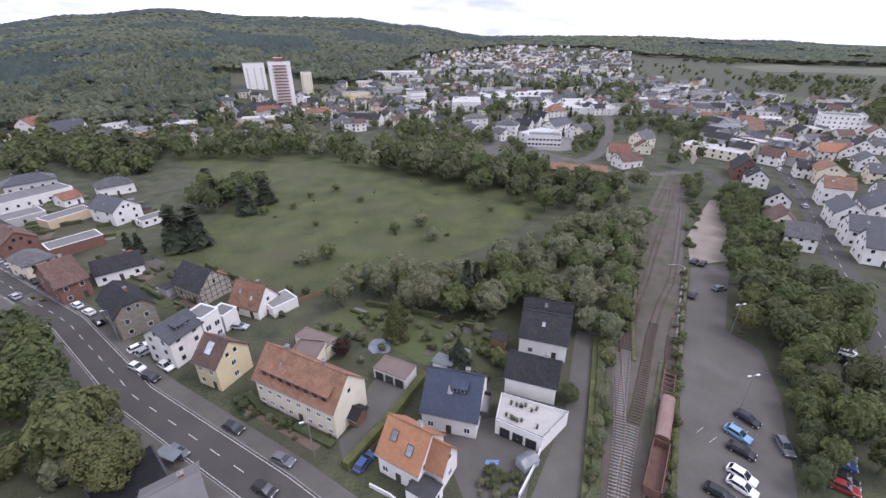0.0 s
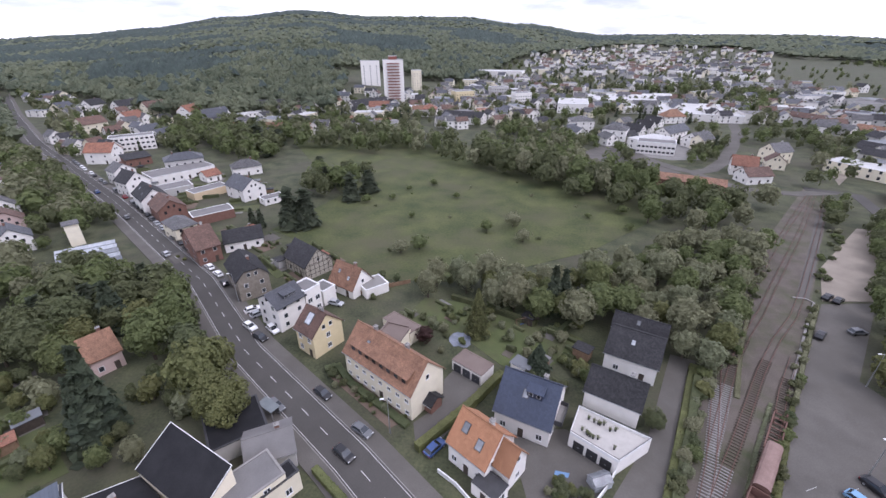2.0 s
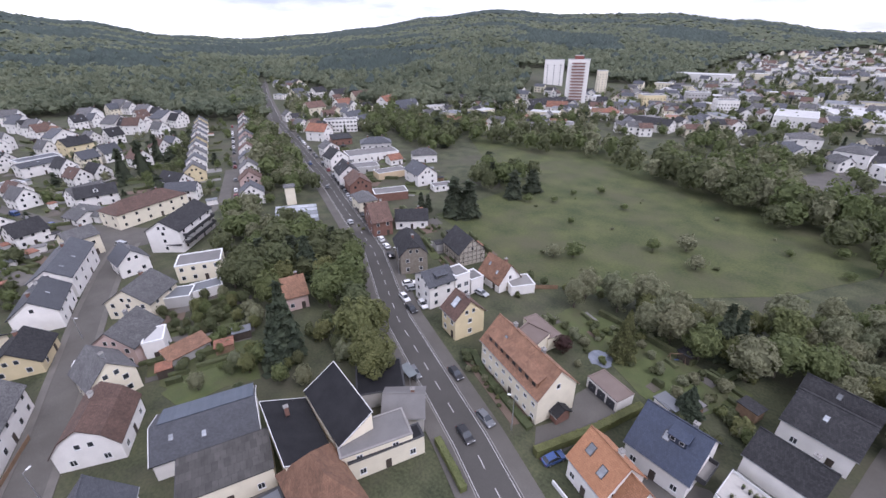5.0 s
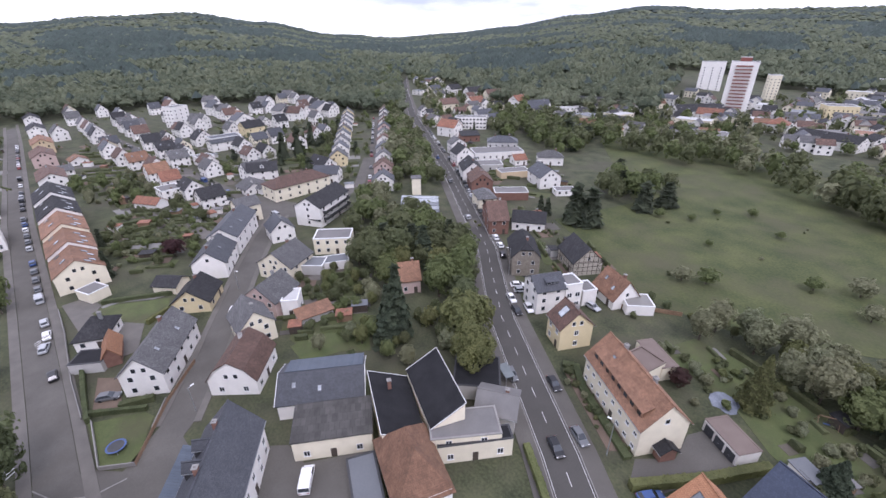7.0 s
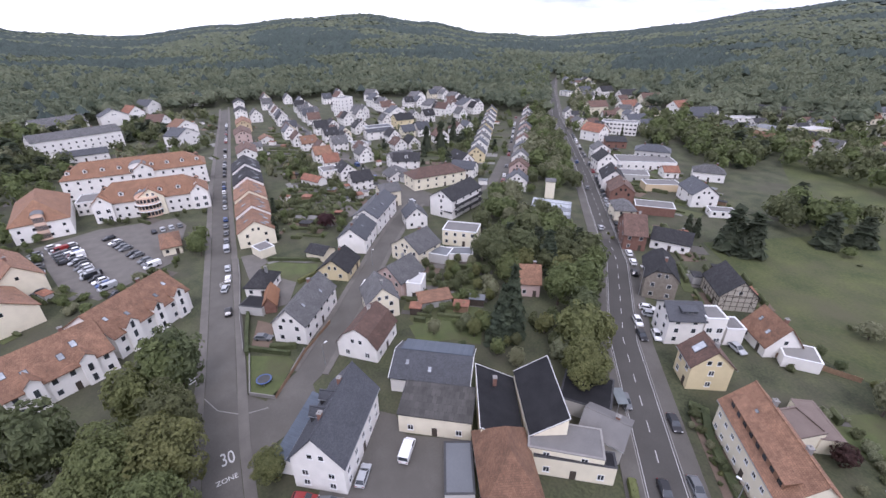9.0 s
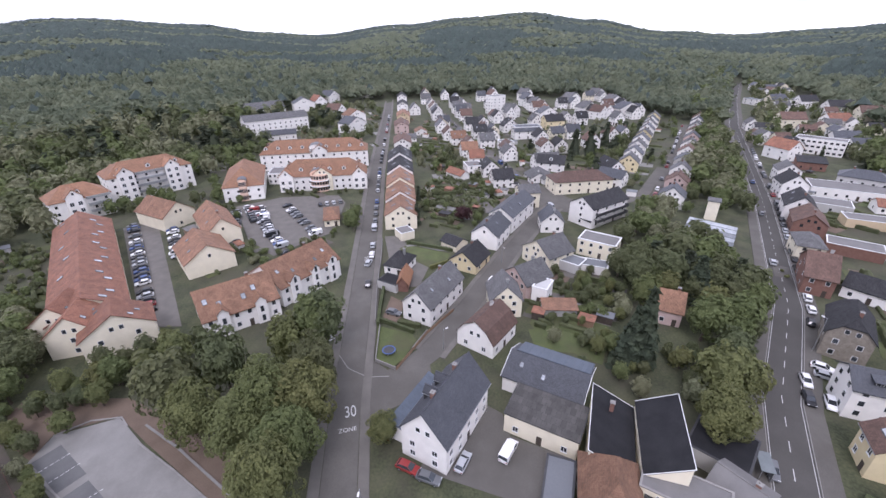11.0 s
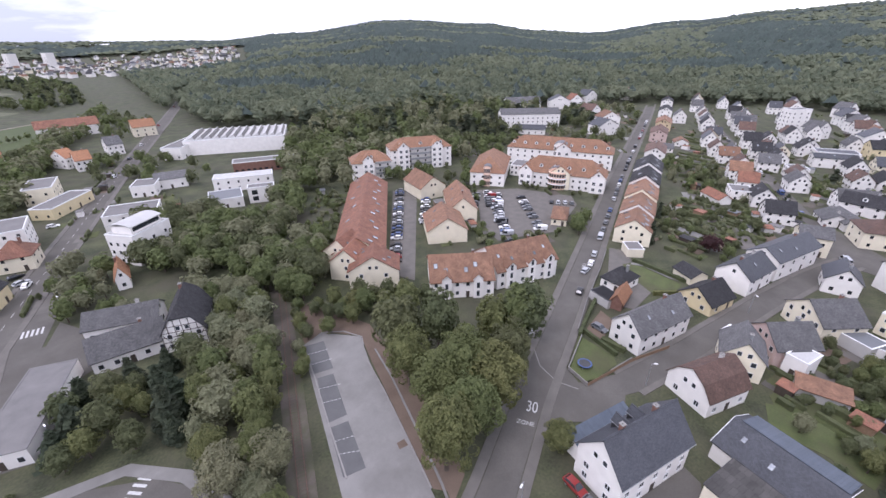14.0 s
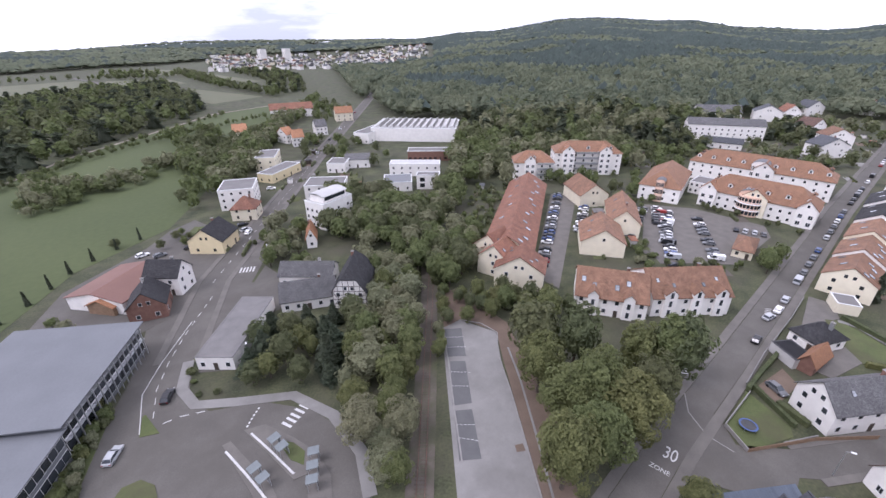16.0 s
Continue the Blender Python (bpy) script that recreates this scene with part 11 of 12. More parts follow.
grove([(-179.8, 246.9), (-130.4, 249.2), (-72.4, 235.0), (-25.5, 215.9), (9.0, 187.7), (34.9, 170.6), (47.0, 151.6), (69.9, 154.0), (90.7, 188.1), (56.7, 188.9), (19.2, 217.8), (-30.2, 262.5), (-86.7, 288.0), (-162.5, 318.9), (-216.9, 311.1)], 125, 9, 14, ('green', 'dark', 'pale', 'dark'), "tree belt beyond the meadow", 0.8)
grove([(-101.2, 161.7), (-84.1, 158.9), (-72.5, 164.9), (-85.3, 192.5), (-112.6, 193.1)], 14, 9, 13, ('dark', 'green', 'fir'), "dark trees on the meadow", 0.8)
tree(-90.5, 128.4, 16, 11, "fir")
tree(-85.2, 130.9, 15.5, 11, "fir")
tree(-43.4, 117.3, 5, 5.75, "pale")
tree(-38.1, 121.0, 5.5, 6.324999999999999, "green")
tree(-8.9, 147.1, 6, 6.8999999999999995, "pale")
tree(-18.0, 141.1, 4.5, 5.175, "green")
tree(-4.3, 134.5, 5, 5.75, "pale")
tree(32.8, 169.3, 4, 4.6, "green")
tree(33.2, 153.0, 3, 3.4499999999999997, "green")
tree(-36.1, 173.6, 3, 3.4499999999999997, "green")
tree(-50.5, 189.1, 3.5, 4.0249999999999995, "green")
tree(19.0, 161.7, 2.5, 2.875, "green")
tree(-73.0, 159.9, 4, 4.6, "green")
tree(-63.4, 166.0, 3, 3.4499999999999997, "green")
tree(-60.1, 180.0, 2.5, 2.875, "green")
tree(-49.0, 147.9, 2.5, 2.875, "green")
grove([(-227.4, 214.4), (-198.0, 218.7), (-148.6, 198.3), (-171.8, 253.2), (-242.8, 285.4), (-262.3, 256.1)], 34, 9, 14, ('green', 'dark'), "trees behind the houses", 0.8)
grove([(-235.2, 222.0), (-199.3, 227.0), (-152.7, 212.6), (-190.2, 283.8), (-257.2, 297.7), (-275.0, 262.7)], 30, 9, 14, ('dark', 'green', 'fir'), "trees behind the houses", 0.8)
row_of_trees([(-67.3, 102.7), (-52.8, 98.7), (-34.5, 99.4), (-10.6, 103.1)], 5, 2, 3.5, ('green', 'dark'), "hedge trees by the meadow", 1, 0.8)
tree(-11.6, 80.3, 13, 6.6, "golden")
tree(2.9, 70.5, 7.5, 5, "fir", label='blue-green spruce in the garden')
tree(-23.1, 74.4, 4.5, 5, "copper")
tree(-105.1, 125.3, 8, 4, "fir")
tree(-102.4, 126.5, 7.5, 4, "fir")
tree(23.9, 60.2, 4.5, 4.5, "dark")
tree(-19.9, 80.0, 2.5, 2.75, "bush")
tree(-18.6, 84.4, 2, 2.2, "bush")
tree(-9.8, 89.0, 2.2, 2.4200000000000004, "bush")
tree(-3.8, 79.8, 1.6, 1.7600000000000002, "bush")
tree(0.2, 74.8, 2.6, 2.8600000000000003, "bush")
tree(8.5, 81.8, 3, 3.3000000000000003, "bush")
tree(11.9, 88.7, 3, 3.3000000000000003, "bush")
tree(6.2, 77.7, 2, 2.2, "bush")
tree(11.4, 71.9, 3.4, 3.74, "bush")
tree(13.1, 70.1, 3, 3.3000000000000003, "bush")
tree(-26.0, 83.3, 2, 2.2, "bush")
tree(-31.3, 82.3, 2.4, 2.64, "bush")
tree(-34.1, 80.2, 2, 2.2, "bush")
tree(-18.6, 72.2, 1.6, 1.7600000000000002, "bush")
tree(-7.7, 90.2, 2, 2.2, "bush")
tree(-42.0, 89.4, 1.8, 1.9800000000000002, "bush")
tree(-39.5, 59.5, 2.2, 2.4200000000000004, "bush")
tree(-36.0, 57.5, 1.6, 1.7600000000000002, "bush")
tree(-32.8, 56.1, 1.8, 1.9800000000000002, "bush")
tree(-29.2, 54.8, 2, 2.2, "bush")
tree(-25.1, 53.5, 1.8, 1.9800000000000002, "bush")
tree(-37.3, 56.8, 1.5, 1.6500000000000001, "bush")
tree(7.4, 45.0, 2, 2.2, "bush")
tree(5.4, 43.1, 1.6, 1.7600000000000002, "bush")
tree(9.1, 44.0, 1.8, 1.9800000000000002, "bush")
grove([(-162.7, -19.4), (-150.2, -6.3), (-166.5, 5.2), (-195.0, 21.1), (-206.6, 34.2), (-227.6, 15.8), (-228.9, -5.5), (-200.5, -18.2)], 26, 2.5, 6, ('green', 'dark', 'pale', 'dark', 'bush'), "garden trees", 0.8)
tree(-154.6, 0.1, 7, 7.5, "copper")
tree(-177.0, -19.3, 8, 3, "fir")
tree(-151.9, -18.2, 9, 3.5, "fir")
grove([(-215.9, 36.3), (-191.3, 52.4), (-187.2, 68.4), (-177.6, 85.5), (-345.5, 154.4), (-376.2, 102.7), (-327.0, 29.6), (-214.9, 19.4)], 55, 3, 7, ('green', 'pale', 'fir'), "garden trees of the estate", 0.8)
tree(-257.8, 80.5, 19, 8, "fir")
tree(-257.9, 71.2, 17, 8, "fir")
tree(-285.7, 99.3, 16, 7, "fir")
grove([(-278.7, -31.8), (-275.9, -2.8), (-223.3, 4.5), (-222.1, -10.8), (-240.2, -25.4)], 30, 3, 7, ('green', 'dark', 'bush'), "garden trees of the estate", 0.8)
grove([(-122.8, 26.1), (-102.2, 33.7), (-105.2, 42.6), (-87.0, 25.9), (-85.9, 17.8), (-103.5, 18.5)], 18, 2, 4.5, ('green', 'dark', 'bush', 'pale'), "back gardens", 0.8)
grove([(-140.0, 58.8), (-132.1, 67.2), (-118.9, 69.5), (-166.1, 88.6), (-167.8, 77.5)], 12, 7, 11, ('green', 'pale'), "trees by the nursery", 0.8)
grove([(-235.5, 153.1), (-162.6, 112.0), (-153.0, 111.9), (-277.1, 196.2), (-324.6, 217.4)], 22, 7, 11, ('green', 'dark'), "trees between the rows", 0.8)
grove([(-264.0, -147.2), (-260.0, -136.2), (-288.2, -124.0), (-309.0, -145.3), (-318.7, -171.6)], 14, 9, 12, ('dark', 'fir'), "trees by the care home", 0.8)
grove([(-345.8, -118.9), (-340.8, -81.4), (-401.0, -96.2), (-431.1, -140.2)], 16, 8, 12, ('dark', 'fir', 'green'), "trees by the flats", 0.8)
grove([(-147.9, -185.8), (-153.4, -170.7), (-181.1, -184.5), (-183.9, -212.6), (-191.2, -231.5)], 30, 9, 14, ('green', 'dark', 'pale'), "trees behind the terrace", 0.8)
grove([(-81.4, -115.5), (-86.0, -114.2), (-104.6, -127.3), (-123.2, -142.2), (-129.5, -164.7), (-100.0, -139.4)], 30, 1.5, 3.5, ('bush', 'green'), "terrace gardens", 0.8)
grove([(-57.4, -109.3), (-58.0, -93.8), (-70.3, -98.5), (-75.1, -112.3), (-70.2, -125.5)], 16, 8, 11, ('green', 'dark'), "trees behind the terrace", 0.8)
grove([(-80.4, -158.1), (-80.0, -130.1), (-107.5, -150.0), (-124.6, -178.2), (-109.2, -171.0), (-92.2, -153.4)], 26, 8, 12, ('green', 'dark', 'pale'), "trees behind the terrace", 0.8)
grove([(-27.3, 89.2), (-13.1, 92.8), (10.3, 86.4), (13.9, 71.9), (7.0, 63.6), (-3.4, 68.5), (-12.3, 72.1), (-22.6, 80.0)], 34, 1.2, 2.6, ('bush',), "garden shrubs", 1.1)
grove([(-41.0, 60.3), (-35.5, 60.6), (-20.7, 52.3), (-22.9, 49.6)], 24, 0.5, 0.95, ('bush',), "front garden shrubs", 1.4)
grove([(3.7, 45.0), (10.3, 46.0), (12.6, 43.0), (9.6, 41.0), (4.4, 41.1)], 14, 0.8, 1.8, ('bush',), "courtyard shrubs", 1.1)
grove([(43.6, 88.4), (40.0, 71.6), (52.2, 98.9), (70.9, 131.0), (67.1, 131.0), (49.1, 98.9)], 26, 1, 2.2, ('bush',), "scrub along the railway", 1.2)
grove([(-75.2, 44.5), (-61.8, 42.8), (-50.0, 44.6), (-57.7, 50.2), (-76.8, 52.4)], 16, 3, 6, ('green', 'dark', 'bush'), "garden trees", 0.8)
grove([(-111.6, 28.5), (-92.8, 36.7), (-74.3, 33.9), (-79.3, 22.7), (-89.9, 18.0)], 26, 1.5, 4, ('bush', 'green', 'dark'), "garden trees", 0.8)
grove([(-119.8, 33.6), (-105.2, 44.8), (-86.9, 39.3), (-101.0, 33.1)], 18, 3, 6, ('green', 'dark', 'bush'), "garden trees", 0.8)
grove([(-162.7, -19.4), (-150.2, -6.3), (-195.0, 21.1), (-206.6, 34.2), (-227.6, 15.8), (-228.9, -5.5), (-200.5, -18.2)], 26, 1.2, 2.4, ('bush', 'dark'), "garden hedges", 1.3)
grove([(-217.7, 14.4), (-187.2, 51.1), (-177.6, 85.5), (-345.5, 154.4), (-422.4, 116.7), (-347.9, 32.5), (-388.0, -36.1), (-243.0, -30.5)], 80, 2, 4.5, ('dark', 'green', 'pale'), "garden trees of the estate", 0.9)
grove([(-393.5, 164.6), (-171.4, 79.3), (-167.4, 86.3), (-376.4, 193.0)], 20, 3, 6, ('green', 'dark'), "street trees of the estate", 0.8)
grove([(-153.9, -120.3), (-162.2, -97.9), (-115.6, -70.9), (-125.5, -57.6), (-130.5, -44.1), (-145.2, -48.6), (-178.1, -103.1), (-168.3, -130.0)], 34, 1.5, 4, ('bush', 'green'), "trees of the car parks", 0.8)
grove([(-178.3, -192.2), (-149.8, -143.1), (-176.3, -135.4), (-164.8, -102.3), (-176.0, -83.6), (-204.3, -120.2), (-200.1, -167.4)], 34, 3, 8, ('green', 'dark'), "trees by the apartment houses", 0.8)
grove([(-47.5, -167.1), (-44.2, -144.1), (-59.5, -135.4), (-72.6, -138.8), (-84.8, -180.1), (-57.8, -188.9)], 44, 8, 12, ('green', 'dark', 'pale'), "trees along the valley", 0.8)
grove([(-140.4, -206.4), (-150.4, -178.9), (-206.9, -230.8), (-207.5, -277.4)], 40, 9, 13, ('green', 'dark', 'pale'), "trees by the factory", 0.8)
grove([(-206.2, -281.2), (-257.2, -189.9), (-334.5, -131.0), (-420.5, -163.0), (-349.3, -319.3), (-281.0, -370.9)], 120, 11, 16, ('green', 'dark', 'pale', 'fir'), "edge of the woods", 0.8)
grove([(-93.4, -322.3), (-131.2, -305.6), (-129.9, -251.5), (-107.4, -218.3), (-88.7, -247.7)], 16, 5, 9, ('green', 'dark'), "trees along the valley road", 0.8)
grove([(-22.8, -159.9), (-31.7, -142.1), (-29.3, -124.5), (-18.6, -136.8)], 10, 5, 8, ('green', 'pale'), "trees along the valley road", 0.8)
grove([(-56.7, -165.7), (-58.6, -153.2), (-60.9, -138.2), (-65.0, -155.8), (-65.4, -167.3)], 7, 5, 8, ('green', 'dark'), "trees along the valley road", 0.8)
row_of_trees([(6.4, -101.9), (8.6, -98.9), (9.1, -90.9), (2.4, -85.1)], 4, 1, 2, ('bush',), "verge shrubs", 1.0, 1.2)
grove([(-326.9, 175.1), (-169.7, 86.8), (-158.5, 97.7), (-234.6, 144.8), (-388.4, 231.4)], 30, 5, 10, ('green', 'pale', 'dark'), "trees between the rows", 0.8)
grove([(-318.8, 109.8), (-356.5, 153.9), (-186.4, 68.3), (-204.0, 60.8)], 30, 5, 10, ('dark', 'green', 'fir'), "garden trees of the estate", 0.8)
grove([(74.4, 114.8), (83.1, 126.4), (115.5, 175.9), (113.3, 183.5), (83.9, 135.3)], 16, 0.8, 2, ('bush',), "scrub along the railway", 1.3)
grove([(-39.5, 112.9), (-15.5, 116.1), (17.8, 127.5), (41.3, 146.2), (30.9, 193.8), (-57.4, 225.4), (-84.1, 196.7), (-71.0, 129.0)], 16, 0.6, 1.4, ('bush',), "tufts on the meadow", 1.4)
town(-24, 14, 430, 900, 225, 11, (WHITE, WHITE, WHITE, CREAM, GREY), (TILE_GREY, TILE_SLATE, TILE_BROWN, TILE_GREY, TILE_SLATE, TILE_BROWN, TILE_DARK), tree_share=1.7)
town(-22, 3, 900, 2300, 500, 12, (WHITE, WHITE, WHITE, CREAM, WHITE), (TILE_GREY, TILE_SLATE, TILE_BROWN, TILE_GREY, TILE_SLATE, TILE_BROWN, TILE_DARK), tree_share=0.9)
town(-44, -31, 290, 620, 95, 13, (WHITE, WHITE, WHITE, CREAM, GREY), (TILE_GREY, TILE_SLATE, TILE_BROWN, TILE_DARK, TILE_SLATE, TILE_RUST, TILE_DARK))
town(-31, -24, 420, 800, 50, 14, (WHITE, WHITE, WHITE, CREAM, GREY), (TILE_GREY, TILE_SLATE, TILE_BROWN, TILE_DARK, TILE_SLATE, TILE_RUST, TILE_DARK))
town(147, 172, 1180, 2040, 330, 15, (WHITE, WHITE, WHITE, CREAM, GREY), (TILE_GREY, TILE_SLATE, TILE_BROWN, TILE_DARK, TILE_SLATE, TILE_RUST, TILE_DARK), tree_share=0.7)
town(14, 34, 400, 560, 50, 16, (WHITE, WHITE, WHITE, CREAM, GREY), (TILE_GREY, TILE_SLATE, TILE_BROWN, TILE_DARK, TILE_SLATE, TILE_RUST, TILE_DARK))
grove([(211.9, 615.3), (248.8, 618.8), (170.2, 392.6), (148.2, 313.7), (130.6, 293.8), (154.1, 390.5), (174.4, 485.8)], 40, 8, 13, ('green', 'dark', 'pale'), "trees along the town road", 0.8)
grove([(79.0, 626.3), (222.6, 664.9), (193.5, 571.5), (140.4, 578.2), (72.8, 571.4)], 40, 9, 14, ('dark', 'green', 'dark'), "trees behind the works", 0.8)
grove([(-33.1, 700.9), (64.5, 708.9), (51.3, 545.3), (-26.8, 578.7)], 18, 8, 13, ('dark', 'green'), "trees of the town", 0.8)
grove([(45.4, 471.2), (78.0, 474.9), (68.8, 410.6), (37.7, 375.9)], 12, 7, 12, ('dark', 'green'), "trees of the town", 0.8)
grove([(-184.8, 601.9), (-122.0, 634.1), (-94.0, 486.9), (-127.6, 410.6)], 14, 7, 12, ('dark', 'green'), "trees of the town", 0.8)
grove([(-266.5, 1167.8), (-34.3, 1092.3), (-26.1, 856.2), (-205.0, 895.7)], 34, 8, 14, ('dark', 'green'), "trees of the town", 0.8)
grove([(-2.8, 391.0), (21.8, 394.0), (19.3, 330.8), (-1.8, 335.9)], 10, 8, 12, ('green', 'dark'), "trees of the town", 0.8)
grove([(84.1, 276.6), (116.1, 315.6), (137.1, 346.2), (127.2, 310.8), (95.1, 263.5), (78.9, 252.2)], 26, 4, 8, ('green', 'dark'), "shrubby trees at the road bend", 0.8)
grove([(9.8, 294.9), (33.6, 325.2), (54.5, 277.8), (45.2, 247.3), (29.5, 274.3)], 14, 5, 9, ('green', 'dark'), "trees by the car park", 0.8)
grove([(199.4, 437.6), (228.3, 382.1), (188.0, 307.3), (150.3, 291.1), (153.8, 327.2)], 30, 5, 9, ('green', 'dark'), "garden trees of the town", 0.8)
grove([(524.4, 1368.6), (533.1, 778.1), (376.8, 538.2), (336.3, 567.5), (275.3, 696.7)], 40, 6, 10, ('dark', 'green', 'dark'), "garden trees of the town", 0.8)
grove([(-50.6, 2068.1), (524.4, 1368.6), (298.8, 760.0), (114.5, 821.2), (-23.0, 1022.6)], 60, 7, 11, ('dark', 'green', 'dark'), "garden trees of the town", 0.8)
grove([(302.8, 500.3), (357.9, 506.5), (248.8, 340.0), (243.5, 352.9), (266.3, 424.1)], 24, 4, 8, ('dark', 'green'), "trees on the hillside", 0.8)
grove([(116.5, 169.5), (130.7, 182.2), (134.4, 172.3), (109.1, 135.8), (96.1, 128.6), (104.5, 146.6)], 22, 5, 9, ('green', 'dark'), "trees by the railway", 0.8)
grove([(115.9, 196.7), (125.9, 200.9), (109.8, 172.5), (102.3, 167.3)], 8, 4, 8, ('green', 'dark'), "trees by the crossing", 0.8)
grove([(57.8, -291.5), (46.8, -298.0), (35.7, -289.7), (33.9, -260.4), (45.2, -256.6), (53.5, -257.1)], 20, 6, 10, ('pale', 'green'), "willows in the hedgerow", 0.8)
grove([(-11.4, -386.7), (-38.3, -400.1), (-47.1, -359.3), (-23.4, -299.7), (-8.7, -310.8)], 22, 9, 13, ('dark', 'green'), "trees along the stream", 0.8)
grove([(1.9, -298.6), (-23.4, -299.7), (-46.5, -330.4), (-71.8, -374.3), (-106.4, -434.0), (-131.9, -470.4), (-78.1, -335.5), (-45.3, -283.1), (-28.1, -258.1), (-11.6, -220.5), (2.0, -203.5), (-6.0, -237.2), (-16.1, -275.9)], 70, 7, 12, ('green', 'pale', 'green', 'dark'), "trees along the stream", 0.8)
grove([(-131.9, -470.4), (-183.4, -498.5), (-180.6, -431.8), (-145.9, -378.7), (-110.8, -383.7)], 22, 7, 11, ('green', 'dark'), "trees along the valley road", 0.8)
grove([(-87.3, -313.4), (-113.8, -324.4), (-170.8, -410.1), (-241.5, -537.9), (-231.0, -500.6), (-117.5, -305.3), (-86.4, -274.6), (-75.5, -271.2)], 18, 6, 10, ('green', 'dark'), "street trees of the valley road", 0.8)
grove([(-30.3, -179.6), (-42.8, -175.4), (-29.6, -136.6), (-20.4, -143.3)], 6, 6, 9, ('pale', 'green'), "trees beside the zebra crossing", 0.8)
grove([(9.4, -190.9), (-1.4, -187.2), (-0.3, -168.3), (9.4, -175.4)], 6, 2.5, 5, ('dark', 'green'), "garden trees", 0.8)
grove([(-239.6, -23.3), (-277.0, -8.9), (-222.5, 17.6), (-183.0, 14.5), (-156.8, 3.0), (-166.0, -10.0)], 24, 1.2, 3, ('bush', 'dark'), "garden shrubs of the estate", 1.1)
grove([(-159.4, -8.2), (-181.0, 9.2), (-146.6, 8.7), (-139.7, -2.3)], 14, 2, 5, ('green', 'dark'), "garden trees", 0.8)
grove([(-90.9, -124.2), (-139.1, -160.6), (-148.4, -158.9), (-105.7, -124.3), (-83.0, -111.2)], 34, 1, 2.4, ('bush',), "terrace gardens", 1.2)
grove([(-173.0, -117.1), (-169.4, -101.7), (-146.3, -89.4), (-159.0, -106.6)], 10, 2, 4.5, ('green', 'dark'), "shrubs by the apartment houses", 0.8)
grove([(-188.2, -88.9), (-189.4, -80.0), (-191.0, -62.6), (-193.7, -47.5), (-185.1, -46.9), (-183.3, -83.7)], 9, 2, 3.2, ('dark',), "clipped trees before the care home", 0.9)
grove([(-128.6, -77.6), (-126.2, -62.4), (-118.7, -62.4), (-119.7, -73.0)], 9, 1.2, 2.6, ('bush',), "shrubs of the car park", 1.2)
grove([(-152.2, -46.4), (-159.9, -43.2), (-143.1, -38.9), (-141.7, -42.6)], 4, 6, 8, ('green',), "trees by the street", 0.8)
grove([(-184.4, -210.9), (-189.7, -196.4), (-251.7, -205.6), (-262.7, -174.3), (-215.0, -125.9), (-214.9, -145.2), (-205.5, -171.4), (-172.2, -176.6)], 46, 10, 15, ('green', 'dark', 'pale'), "trees behind the apartment houses", 0.8)
row_of_trees([(-31.9, 228.0), (-12.8, 212.4), (12.4, 200.9), (29.5, 193.2), (48.6, 188.6)], 7.0, 13, 17, ('green', 'dark', 'pale', 'dark'), "tall trees along the meadow", 1.5, 0.7)
grove([(-39.4, 270.0), (-47.0, 314.3), (-14.5, 342.4), (19.1, 310.5), (30.0, 290.0), (18.0, 268.0), (22.9, 238.5), (-17.0, 250.4)], 60, 6, 11, ('green', 'dark', 'pale'), "garden trees beyond the meadow", 0.85)
grove([(-37.0, 245.0), (-15.0, 226.0), (12.0, 212.0), (34.0, 204.0), (50.0, 200.0), (48.0, 222.0), (30.0, 228.0), (0.0, 244.0)], 22, 10, 15, ('green', 'dark', 'pale'), "tall trees along the meadow", 0.7)
grove([(-195.9, 110.2), (-188.8, 126.0), (-227.3, 150.6), (-277.8, 173.3), (-308.6, 190.0), (-385.2, 231.0), (-366.0, 205.0), (-300.0, 170.0), (-240.0, 132.0)], 60, 7, 13, ('green', 'pale', 'dark'), "trees between the rows and the road", 0.85)
grove([(-492.5, -114.2), (-467.3, -70.0), (-290.0, -50.0), (-278.0, -58.0), (-285.0, -100.0), (-330.0, -125.0), (-400.0, -150.0)], 70, 5, 10, ('green', 'dark', 'pale'), "garden trees by the flats", 0.85)
grove([(-225.0, -128.0), (-238.0, -118.0), (-275.0, -122.0), (-300.0, -150.0), (-262.0, -160.0)], 24, 5, 10, ('green', 'dark'), "trees by the care home", 0.85)
row_of_trees([(-20.2, -217.0), (-42.3, -266.5), (-76.9, -340.1), (-128.4, -447.0), (-187.1, -548.0)], 7.5, 8, 12, ('green', 'dark', 'pale'), "trees along the valley road", 3.0, 0.8)
grove([(-430.0, 285.0), (-600.0, 392.0), (-760.0, 490.0), (-700.0, 500.0), (-560.0, 410.0), (-400.0, 300.0)], 60, 7, 12, ('green', 'dark', 'pale'), "garden trees beside the main road", 0.85)
grove([(-375.0, 212.0), (-520.0, 312.0), (-640.0, 386.0), (-820.0, 500.0), (-800.0, 460.0), (-520.0, 285.0), (-400.0, 205.0)], 70, 12, 17, ('green', 'dark', 'green'), "edge of the woods beside the main road", 0.8)
town(46, 56, 330, 560, 22, 18, (WHITE, WHITE, CREAM), (TILE_GREY, TILE_SLATE, TILE_DARK, TILE_BROWN), tree_share=2.6)
town(53.0, 56.6, 560, 760, 12, 22, (WHITE, WHITE, CREAM), (TILE_GREY, TILE_SLATE, TILE_DARK, TILE_BROWN), tree_share=3.0)
town(0, 20, 330, 440, 24, 19, (WHITE, WHITE, CREAM), (TILE_GREY, TILE_SLATE, TILE_DARK, TILE_BROWN), tree_share=2.5)
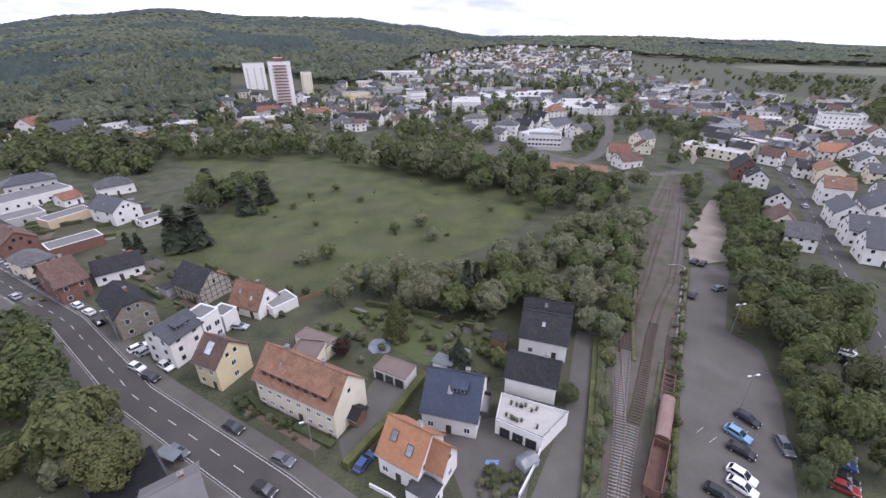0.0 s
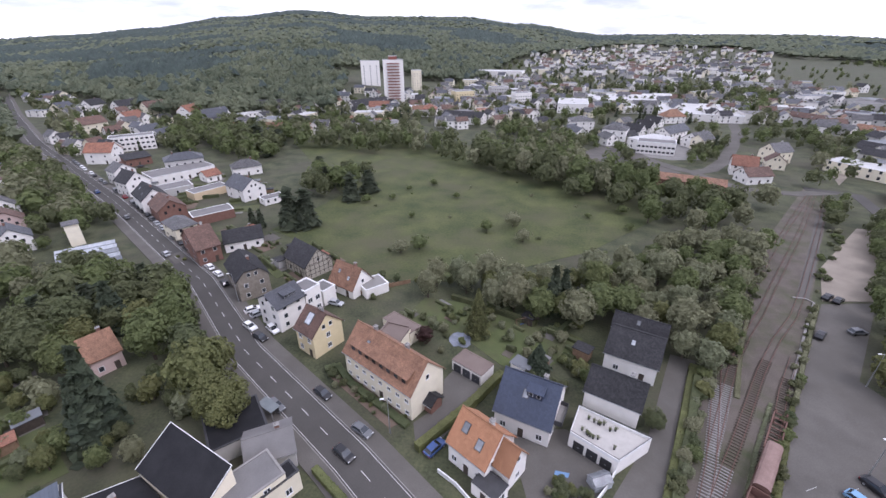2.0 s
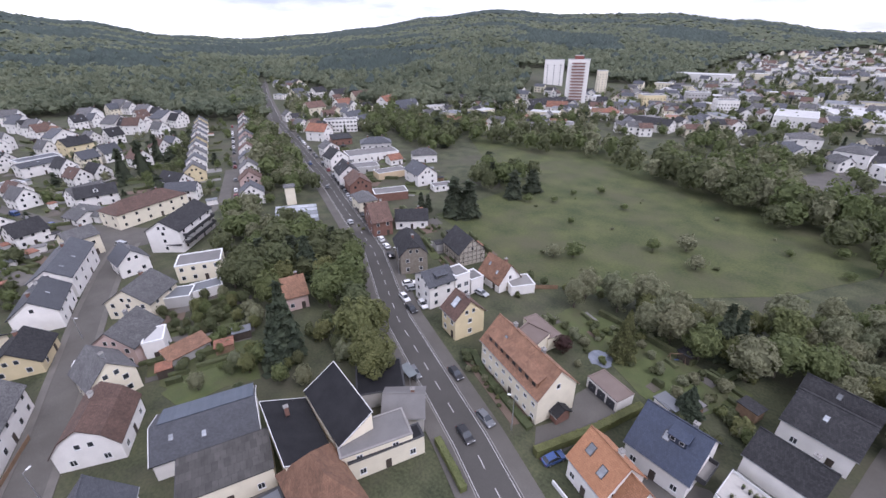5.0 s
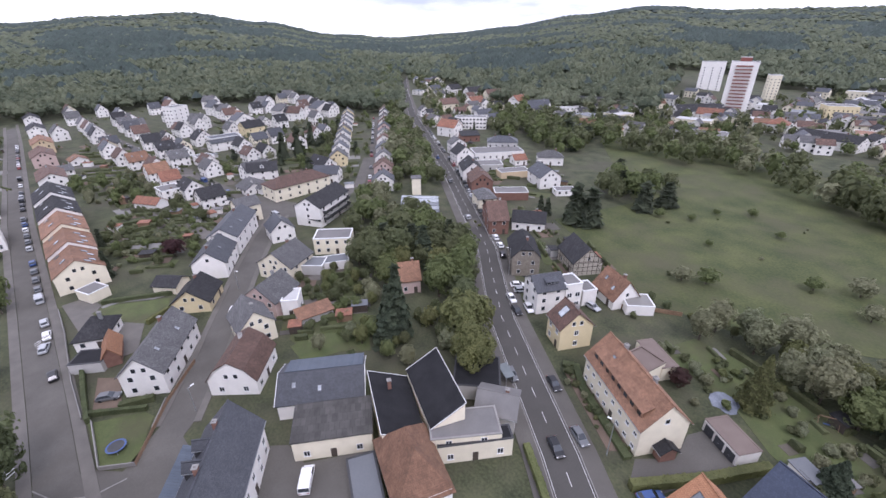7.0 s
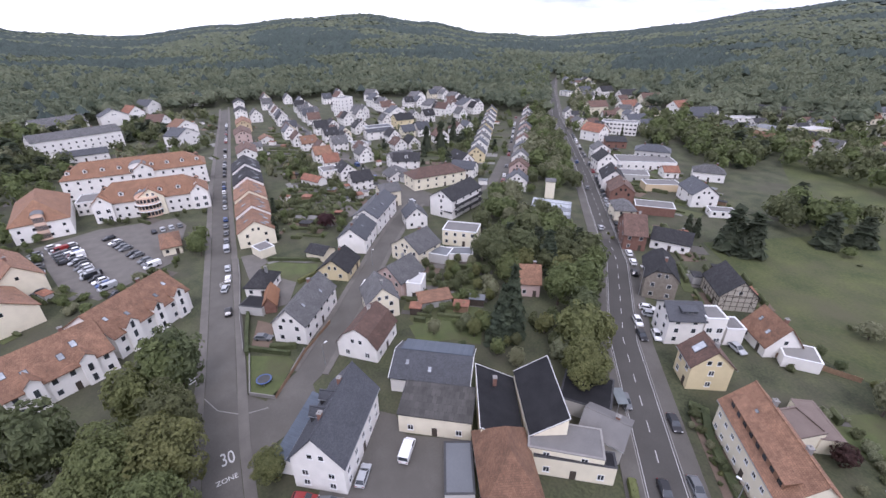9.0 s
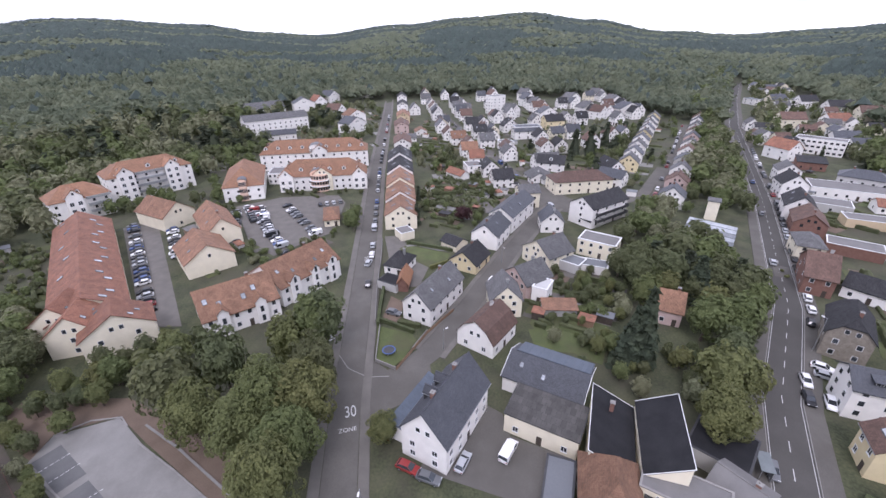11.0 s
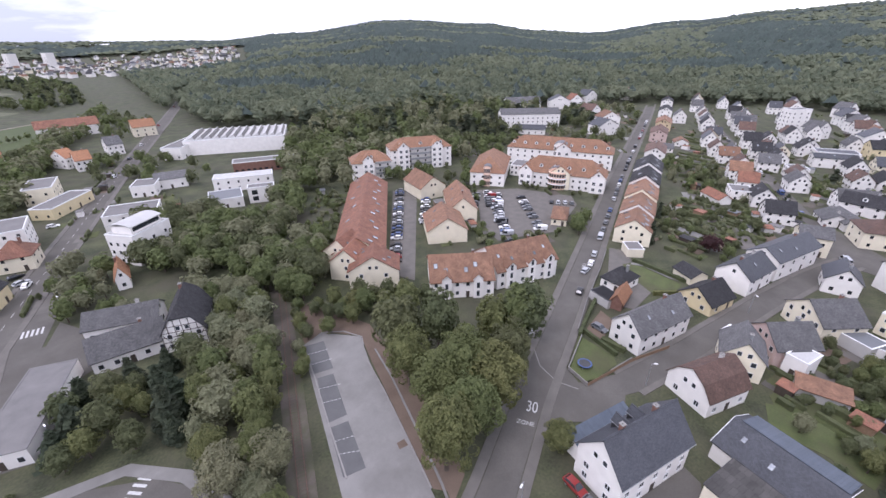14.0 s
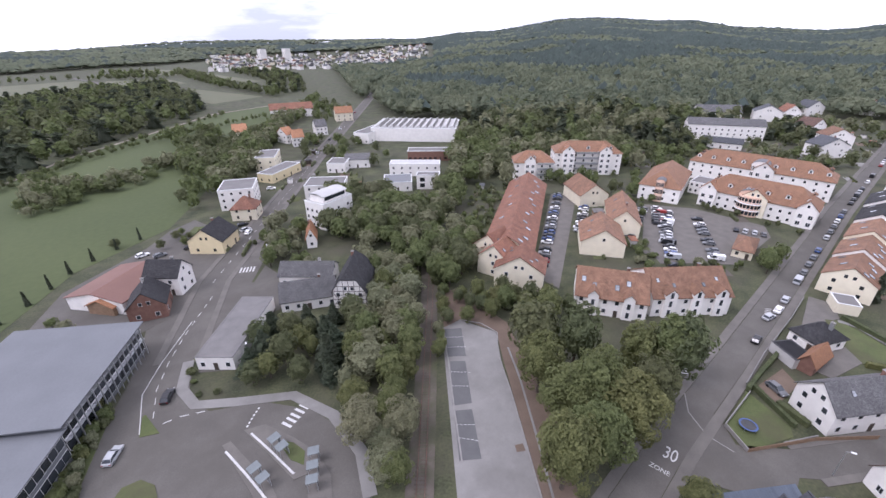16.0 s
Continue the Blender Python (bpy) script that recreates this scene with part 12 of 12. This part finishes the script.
town(-20, -2, 300, 440, 12, 20, (WHITE, WHITE, CREAM), (TILE_GREY, TILE_SLATE, TILE_DARK, TILE_RUST), tree_share=2.0)
town(20, 42, 330, 430, 34, 21, (WHITE, WHITE, CREAM), (TILE_GREY, TILE_SLATE, TILE_DARK, TILE_RUST), tree_share=2.0)
grove([(-315.6, 295.3), (-281.9, 332.6), (-205.7, 281.8), (-155.9, 225.5), (-173.8, 206.7), (-216.2, 235.4), (-258.5, 239.7)], 44, 9, 14, ('dark', 'green', 'dark'), "dark trees behind the yards", 0.8)
grove([(-251.0, 355.0), (-120.6, 413.0), (-84.8, 285.8), (-125.6, 268.8), (-182.3, 272.6)], 40, 8, 13, ('green', 'dark', 'pale'), "tree belt beyond the meadow", 0.8)
grove([(-417.0, 282.1), (-428.1, 314.1), (-340.0, 251.2), (-288.6, 198.2)], 14, 7, 11, ('green', 'pale'), "trees beside the main road", 0.8)
grove([(-284.5, 183.2), (-257.0, 173.3), (-207.2, 141.8), (-158.0, 105.1), (-158.6, 99.4), (-209.0, 132.6)], 26, 6, 10, ('green', 'pale'), "trees beside the main road", 0.8)
grove([(-44.8, -117.7), (-58.6, -112.3), (-34.4, -72.5), (-23.3, -57.0), (-14.1, -44.2), (-11.6, -46.0), (-24.1, -67.0)], 30, 6, 10, ('pale', 'green', 'pale'), "trees along the disused track", 0.8)
grove([(-58.1, -99.2), (-56.9, -92.2), (-39.5, -68.8), (-38.4, -69.6)], 12, 2, 5, ('green', 'dark', 'bush'), "bushes along the disused track", 0.8)
grove([(233.7, 330.0), (244.8, 292.8), (307.3, 307.6), (177.4, 159.6), (159.1, 160.0), (168.6, 185.6), (193.6, 228.8), (203.9, 278.7)], 26, 4, 8, ('green', 'dark'), "garden trees along the town road", 0.8)
grove([(122.2, 172.9), (136.2, 179.3), (119.9, 145.1), (106.4, 113.7), (89.9, 107.7), (94.8, 124.3)], 26, 5, 9, ('green', 'dark'), "trees by the railway", 0.8)
grove([(176.4, 378.9), (199.8, 312.0), (162.2, 252.8), (158.6, 296.2), (152.2, 314.0)], 26, 5, 9, ('green', 'dark'), "trees beyond the crossing", 0.8)
grove([(361.3, 556.8), (395.7, 394.9), (314.3, 307.3), (303.1, 348.3), (279.8, 401.2)], 30, 5, 10, ('dark', 'green'), "hedgerow trees on the hillside", 0.8)
grove([(60.3, -273.5), (42.3, -285.7), (24.6, -292.8), (-1.2, -313.7), (-21.2, -330.2), (-19.2, -300.1), (0.1, -282.3), (23.4, -260.9), (40.4, -253.3), (54.7, -242.5)], 60, 4, 7.5, ('green', 'pale', 'dark'), "hedgerow in the fields", 1.0)

woods()
finish_far()
